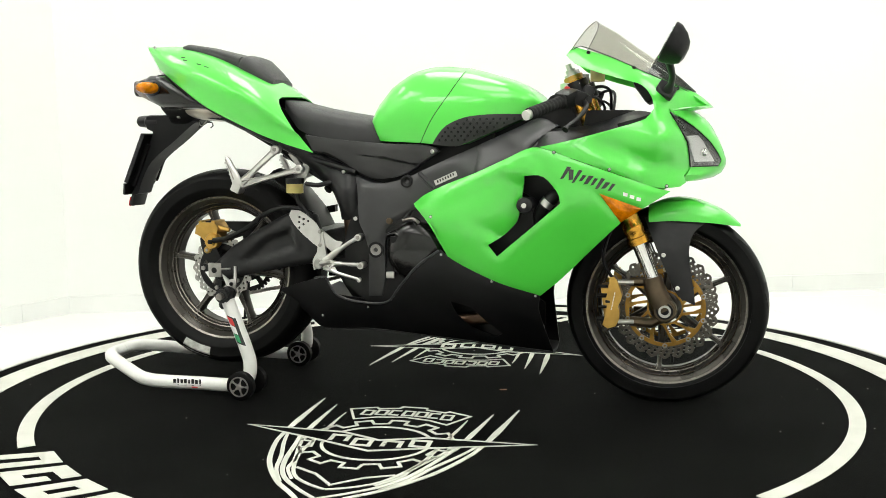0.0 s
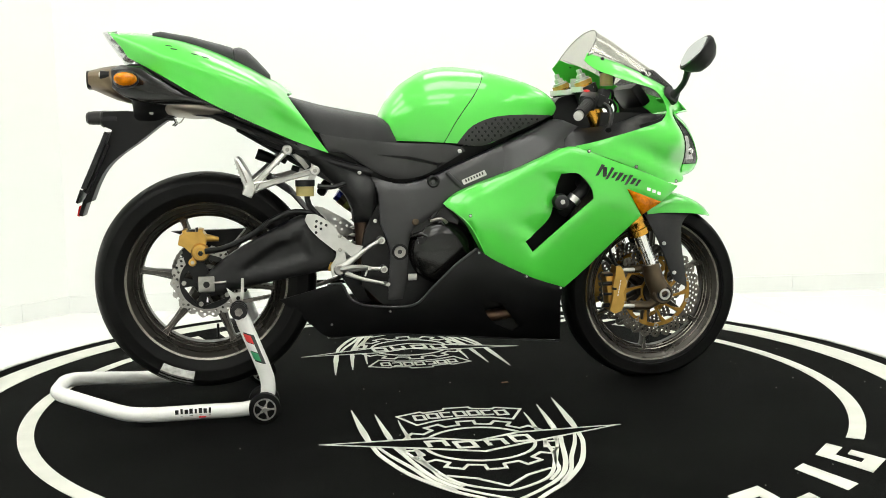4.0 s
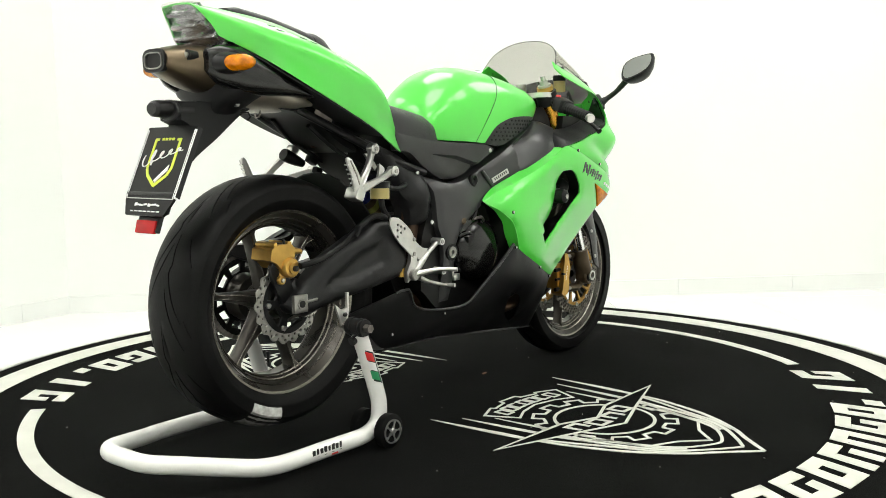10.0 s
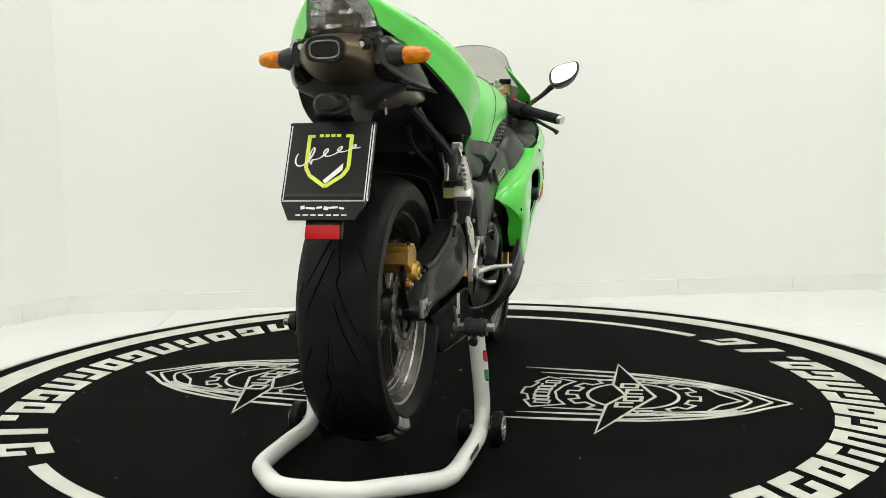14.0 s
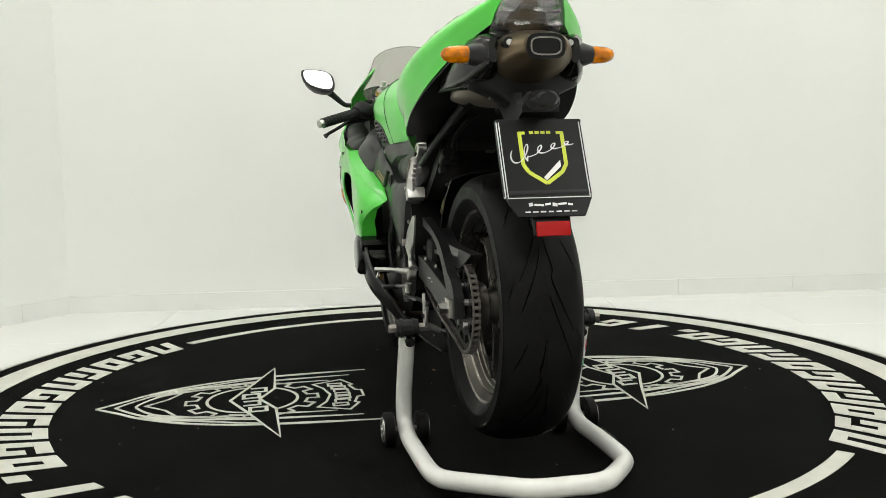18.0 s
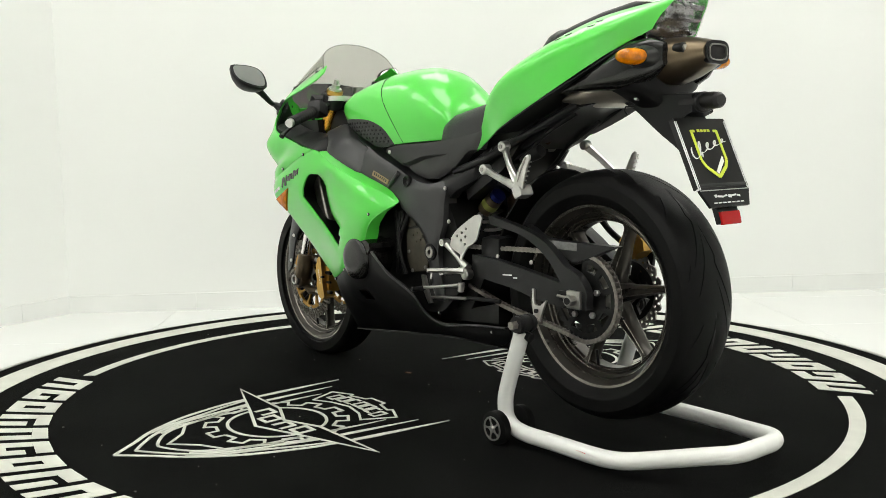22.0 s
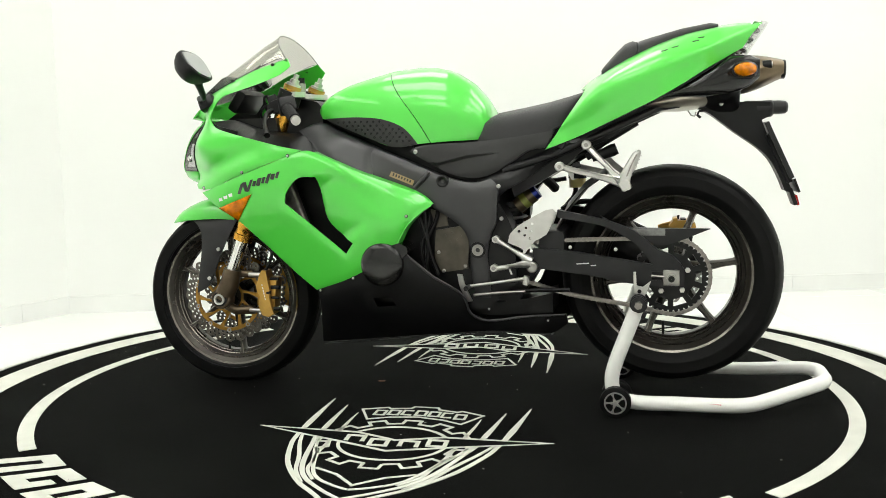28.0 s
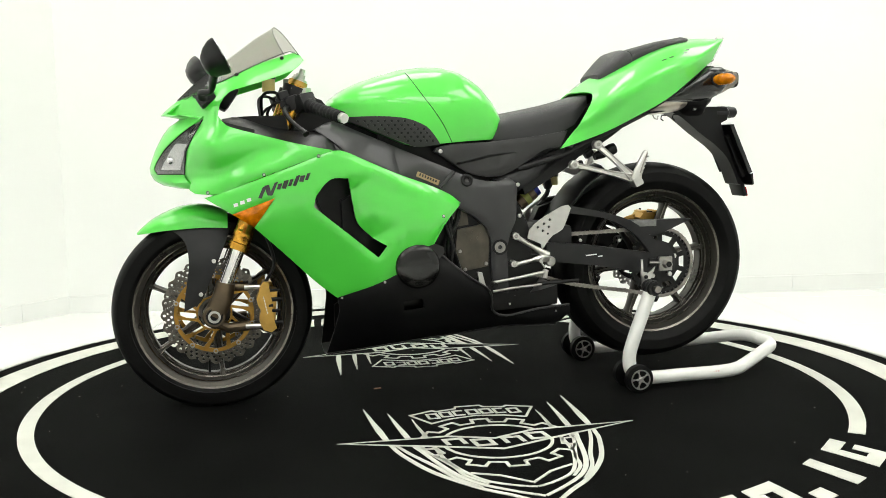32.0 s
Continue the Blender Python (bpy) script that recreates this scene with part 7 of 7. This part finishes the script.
for k in range(5):
    a = 2 * math.pi * (k + 0.2) / 5
    part("sprocket_nut", disc_of(0.008, 0.104, 0.114, 6, (0.05 * math.cos(a), 0.05 * math.sin(a)), 0.001), ALLOY, sp)
CHAIN = []
for k in range(15):
    a = radians(92 + 180 * k / 14)
    CHAIN.append((-0.7 + 0.108 * math.cos(a), 0.373 + 0.108 * math.sin(a)))
CHAIN += [(-0.66, 0.272), (-0.6, 0.284), (-0.5, 0.3), (-0.4, 0.318), (-0.3, 0.347), (-0.22, 0.372)]
CHAIN += [(-0.18, 0.4), (-0.18, 0.44), (-0.21, 0.466)]
line, s_at = along([(x, 0, z) for x, z in CHAIN] + [(-0.3, 0, 0.47), (-0.45, 0, 0.476), (-0.6, 0, 0.48), (-0.7 + 0.108 * math.cos(radians(92)), 0, 0.373 + 0.108 * math.sin(radians(92)))], 0.004), 0.0
chain = part("drive_chain", tube([(-0.45, 0.101, 0.476), (-0.46, 0.101, 0.476)], 0.002, 6, False), DARK, bike, "oily steel drive chain")
walked, target, first = 0.0, 0.0, None
link_mesh = None
count = 0
for p, q in zip(line, line[1:]):
    d = (q - p)
    while target < walked + d.length and count < 150:
        at_p = p + d.normalized() * (target - walked)
        ang = math.degrees(math.atan2(d.z, d.x))
        m = pose(at_p.x, 0.101, at_p.z, 0, -ang, 0)
        if first is None:
            link = [(-0.0115, 0.0), (-0.009, 0.0062), (-0.004, 0.005), (0.004, 0.005), (0.009, 0.0062), (0.0115, 0.0), (0.009, -0.0062), (0.004, -0.005), (-0.004, -0.005), (-0.009, -0.0062)]
            first = part("link", merged(slab(link, 0.006, 0.0085, curve=False), slab(link, -0.006, -0.0085, curve=False), disc_of(0.0042, -0.0095, 0.0095, 8, (-0.007, 0)), disc_of(0.0042, -0.0095, 0.0095, 8, (0.007, 0))), STEEL_DARK, chain, place=m)
        else:
            repeat("link", first, chain, m)
        target += 0.0159
        count += 1
    walked += d.length
part("chain_guard", slab([(-0.5, 0.545), (-0.566, 0.514), (-0.806, 0.509), (-0.681, 0.462), (-0.624, 0.475), (-0.55, 0.5)], 0.112, 0.084, bevel=0.002), SATIN, bike, "black chain guard")

part("guard_label", block((0.1, 0.0012, 0.02), 0.0004, place=pose(-0.632, 0.1128, 0.5)), material("faded_label", (0.16, 0.16, 0.155), 0.5, vary=0.3, vary_scale=90), bike, "faded grey label")
for x, z, w in ((-0.452, 0.41, 0.036), (-0.482, 0.405, 0.015)):
    part("scuff", block((w, 0.0008, 0.0035), 0.0003, place=pose(x, 0.1364, z, 0, 4, 0)), DECAL_WHITE, bike)
for x, z in ((-0.416, 0.457), (-0.545, 0.452)):
    part("swingarm_screw", disc_of(0.0055, 0.135, 0.14, 10, (x, z), 0.001), ALLOY, bike)

# exhaust headers seen through the cowl and under the frame
for y in (-0.11, -0.06, 0.06, 0.11):
    part("header_pipe", tube([(0.3, y, 0.5), (0.3, y * 1.1, 0.32), (0.2, y * 1.2, 0.255), (0.05, y * 0.9, 0.235), (-0.12, y * 0.4, 0.24)], 0.019, 12), PIPE, bike)
part("linkage_housing", slab([(-0.33, 0.41), (-0.22, 0.42), (-0.2, 0.29), (-0.26, 0.29), (-0.29, 0.335)], -0.07, 0.1, bevel=0.008), DARK, bike)
part("mid_pipe", tube([(-0.12, 0.0, 0.24), (-0.2, -0.06, 0.3), (-0.24, -0.088, 0.4), (-0.248, -0.088, 0.53), (-0.272, -0.07, 0.64), (-0.36, -0.04, 0.76), (-0.5, 0.0, 0.84)], 0.026, 16), PIPE, bike, "heat-tinted exhaust pipe")

part("belly_floor", slab([(-0.36, 0.315), (-0.3, 0.3), (-0.2, 0.285), (-0.1, 0.285), (-0.1, 0.24), (-0.36, 0.255)], -0.085, 0.085, bevel=0.006), DARK, bike)

# frame bolts and panel screws
for s in (-1, 1):
    part("frame_plug", lathe([(0.006, s * 0.158), (0.0185, s * 0.158), (0.0185, s * 0.168), (0.014, s * 0.17), (0.006, s * 0.166)], 24, (-0.049, 0, 0.651)), DARK, bike)
    part("pivot_nut", lathe([(0.007, s * 0.155), (0.0165, s * 0.155), (0.0165, s * 0.165), (0.007, s * 0.165)], 24, (-0.15, 0, 0.449)), STEEL, bike)
    part("pivot_collar", lathe([(0.017, s * 0.155), (0.024, s * 0.155), (0.024, s * 0.163), (0.017, s * 0.163)], 24, (-0.15, 0, 0.449)), DARK, bike)
    for x, z, fn in ((0.042, 0.554, FAIR_Y), (0.69, 0.636, UPPER_Y), (0.393, 0.731, FAIR_Y), (0.541, 0.683, FAIR_Y), (0.212, 0.37, BELLY_Y), (0.068, 0.446, BELLY_Y), (0.33, 0.325, BELLY_Y), (-0.348, 0.235, BELLY_Y), (-0.181, 0.275, BELLY_Y)):
        y = fn(x, z)
        part("screw", disc_of(0.0036, s * (y - 0.002), s * (y + 0.0028), 12, (x, z), 0.0012), ALLOY, bike)
        part("screw_cup", disc_of(0.005, s * (y - 0.003), s * (y + 0.0016), 14, (x, z), 0.0008), DARK, bike)
    for x, z, y in ((0.03, 0.737, 0.168), (-0.258, 0.68, 0.127) if s < 0 else (-0.211, 0.634, 0.15), (-0.218, 0.54, 0.144), (0.682, 0.441, 0.135), (0.721, 0.347, 0.127)):
        part("screw", disc_of(0.0062, s * (y - 0.002), s * (y + 0.0035), 12, (x, z), 0.0015), ALLOY, bike)
    for x, z in ((0.475, 1.003), (0.6, 0.957), (0.715, 0.9)):
        part("screw", disc_of(0.0055, s * (UPPER_Y(x, z) - 0.004), s * (UPPER_Y(x, z) + 0.004), 10, (x, z), 0.001), DARK, bike)
    # lettering as plain slanted brush marks
    for k in range(9):
        t = k / 8
        t = t if s < 0 else 1 - t
        x, z = 0.425 + 0.122 * t, 0.676 - 0.04 * t
        h = (0.034, 0.03, 0.036, 0.017, 0.024, 0.02, 0.03, 0.018, 0.02)[k]
        w = (0.0066, 0.0082, 0.0058)[k % 3]
        lean = -s * (0.5 if k != 1 else -0.1)
        mark = [(x - w - lean * h / 2, z - h * 0.5), (x + 0.4 * w - lean * h / 2, z - h * 0.45), (x + w + lean * h / 2, z + h * 0.42), (x - 0.6 * w + lean * h / 2, z + h * 0.5)]
        part("lettering_bar", panel(mark, FAIR_Y, s, 0.002, lift=0.0015, curve=False, step=0.01), DECAL_BLACK, bike)
    for k in range(3):
        x, z = 0.583 + 0.0175 * k, 0.616 - 0.0065 * k
        part("lettering_bar", panel([(x - 0.0065, z - 0.003), (x + 0.005, z - 0.006), (x + 0.0065, z + 0.003), (x - 0.005, z + 0.006)], FAIR_Y, s, 0.002, lift=0.0015, curve=False, step=0.01), DECAL_WHITE, bike)
    # warning plate on the frame
    part("warning_label", panel([(0.034, 0.653), (0.101, 0.681), (0.107, 0.667), (0.04, 0.639)], FRAME_Y, s, 0.002, lift=0.0025, curve=False, step=0.02), ALLOY if s < 0 else DECAL_GOLD, bike, "small metal label")
    for k in range(7):
        x, z = 0.046 + 0.008 * k, 0.651 + 0.0034 * k
        part("lettering_bar", panel([(x - 0.003, z + 0.0028), (x + 0.001, z + 0.0045), (x + 0.0035, z - 0.0025), (x - 0.0005, z - 0.0042)], FRAME_Y, s, 0.001, lift=0.0032, curve=False, step=0.02), DECAL_BLACK, bike)
    # flat dark discs on the knee pads: the dimples' shade put in as colour
    dots = []
    for i in range(16):
        for j in range(8):
            x, z = 0.04 + 0.019 * i + (0.0095 if j % 2 else 0), 0.757 + 0.0115 * j
            if inside(KNEE_OUT, x, z) and inside(KNEE_OUT, x + 0.012, z) and inside(KNEE_OUT, x - 0.012, z) and inside(KNEE_OUT, x, z + 0.007) and inside(KNEE_OUT, x, z - 0.007):
                dots.append(disc_of(0.0038, s * (KNEE_Y(x, z) + 0.002), s * (KNEE_Y(x, z) + 0.0052), 8, (x, z), 0.0006))
    tagged(part("dimple_shade", merged(*dots), DARK, bike), kind="stuff")

# plate emblem: a shield with a diagonal flash, and bars for the writing
PM = pose(-1.0, 0.003, 0.708, 0, 24.5, 0)


def on_plate(pts, name, mat, h=0.0012):
    vs, fs = triangulated(pts, (), 0)
    bm = shell(vs, fs, lambda y, z: (-0.0032 - h, y, z), lambda y, z: (-0.0028, y, z))
    return part(name, moved(bm, PM), mat, plate)


def band(a, b, w):
    a, b = Vector(a), Vector(b)
    n = Vector((-(b - a).y, (b - a).x)).normalized() * w / 2
    return [tuple(a + n), tuple(b + n), tuple(b - n), tuple(a - n)]


# the plate is seen from behind, so +y lies to its left
shield = [(-0.046, 0.078), (-0.046, 0.005), (-0.036, -0.012), (0.0, -0.037), (0.036, -0.012), (0.046, 0.005), (0.046, 0.078)]
for a, b in zip(shield, shield[1:]):
    on_plate(band(a, b, 0.008), "shield_edge", DECAL_LIME)
for q in (-1, 1):
    on_plate(band((q * 0.048, 0.076), (q * 0.034, 0.076), 0.006), "shield_edge", DECAL_LIME)
on_plate([(-0.034, 0.0), (-0.034, 0.014), (0.006, -0.024), (0.0, -0.03)], "flash", DECAL_WHITE)
for k in range(4):
    on_plate(band((-0.022 + 0.0125 * k, 0.077), (-0.013 + 0.0125 * k, 0.077), 0.006), "lettering_bar", DECAL_LIME, 0.0008)
# a looping white flourish across the shield
flour = []
for k in range(160):
    t = k / 159
    swing = 2 * math.pi * 4.5 * t
    big = 0.021 if t < 0.3 else 0.0105
    flour.append((0.066 - 0.134 * t + 0.011 * math.sin(swing), 0.024 + 0.03 * t + big * math.cos(swing + 0.6) * (0.5 + 0.5 * math.sin(math.pi * min(1.0, 0.15 + t)))))
ribbon = stroke(flour, [0.0011 + 0.0017 * abs(math.sin(9 * math.pi * k / 159)) for k in range(160)])
part("flourish", moved(ribbon, PM @ Matrix(((0, 0, -1, -0.0035), (1, 0, 0, 0), (0, 1, 0, 0), (0, 0, 0, 1)))), DECAL_WHITE, plate)
for k, (y, w) in enumerate(((0.046, 0.008), (0.035, 0.02), (0.012, 0.012), (-0.004, 0.01), (-0.016, 0.018), (-0.037, 0.01))):
    on_plate(band((y, -0.083), (y - w, -0.0815 - 0.003 * (k % 2)), 0.004 if k % 3 else 0.007), "lettering_bar", DECAL_WHITE)
for k in range(7):
    on_plate(band((0.056 - 0.0165 * k, -0.0985), (0.045 - 0.0165 * k, -0.0985), 0.0026), "lettering_bar", DECAL_WHITE)
# bright line drawn on the flat plate as the glint of its bend
on_plate(band((0.089, -0.068), (-0.089, -0.068), 0.0018), "crease_glint", ALLOY)
part("plate_strap", moved(block((0.0085, 0.186, 0.009), 0.002, place=pose(0, 0, -0.056)), PM), SATIN, plate, "black strap round the plate")
for q in (-1, 1):
    part("plate_lip", moved(block((0.014, 0.004, 0.17), 0.0015, place=pose(0.004, q * 0.0915, 0.022)), PM), SATIN, plate)
part("plate_lamp", loft([[(x, wy * math.cos(a), 0.847 + wz * math.sin(a)) for a in (2 * math.pi * k / 24 for k in range(24))] for x, wy, wz in ((-0.9, 0.03, 0.02), (-0.995, 0.028, 0.0195), (-1.01, 0.025, 0.018), (-1.016, 0.018, 0.013))]), SATIN, bike)
part("plate_back", moved(block((0.014, 0.11, 0.15), 0.004, place=pose(0.01, 0, 0.0)), PM), DARK, plate)
part("luggage_hook", tube([(-0.745, -0.05, 0.845), (-0.755, -0.055, 0.83), (-0.765, -0.055, 0.828), (-0.768, -0.055, 0.84)], 0.0022, 6), STEEL, bike)
# shiny tape on the rear tyre
rows = []
for k in range(7):
    a = radians(240 + 20 * k / 6)
    rows.append([(REAR.x + r * math.cos(a), y, REAR.z + r * math.sin(a)) for r, y in ((0.256, -0.088), (0.27, -0.0915), (0.282, -0.0925), (0.296, -0.083), (0.308, -0.066), (0.315, -0.042))])
part("tape", sheet(rows, 0.001), TAPE, bike, "crinkled clear tape on the rear tyre")


def motions():
    for thing in (table, stand, bike):
        turn = [(t, pose(0, 0, 0, 0, 0, a) @ (YAW if thing is not table else Matrix())) for t, a in enumerate(TURN)]
        walk(thing, turn)


motions()
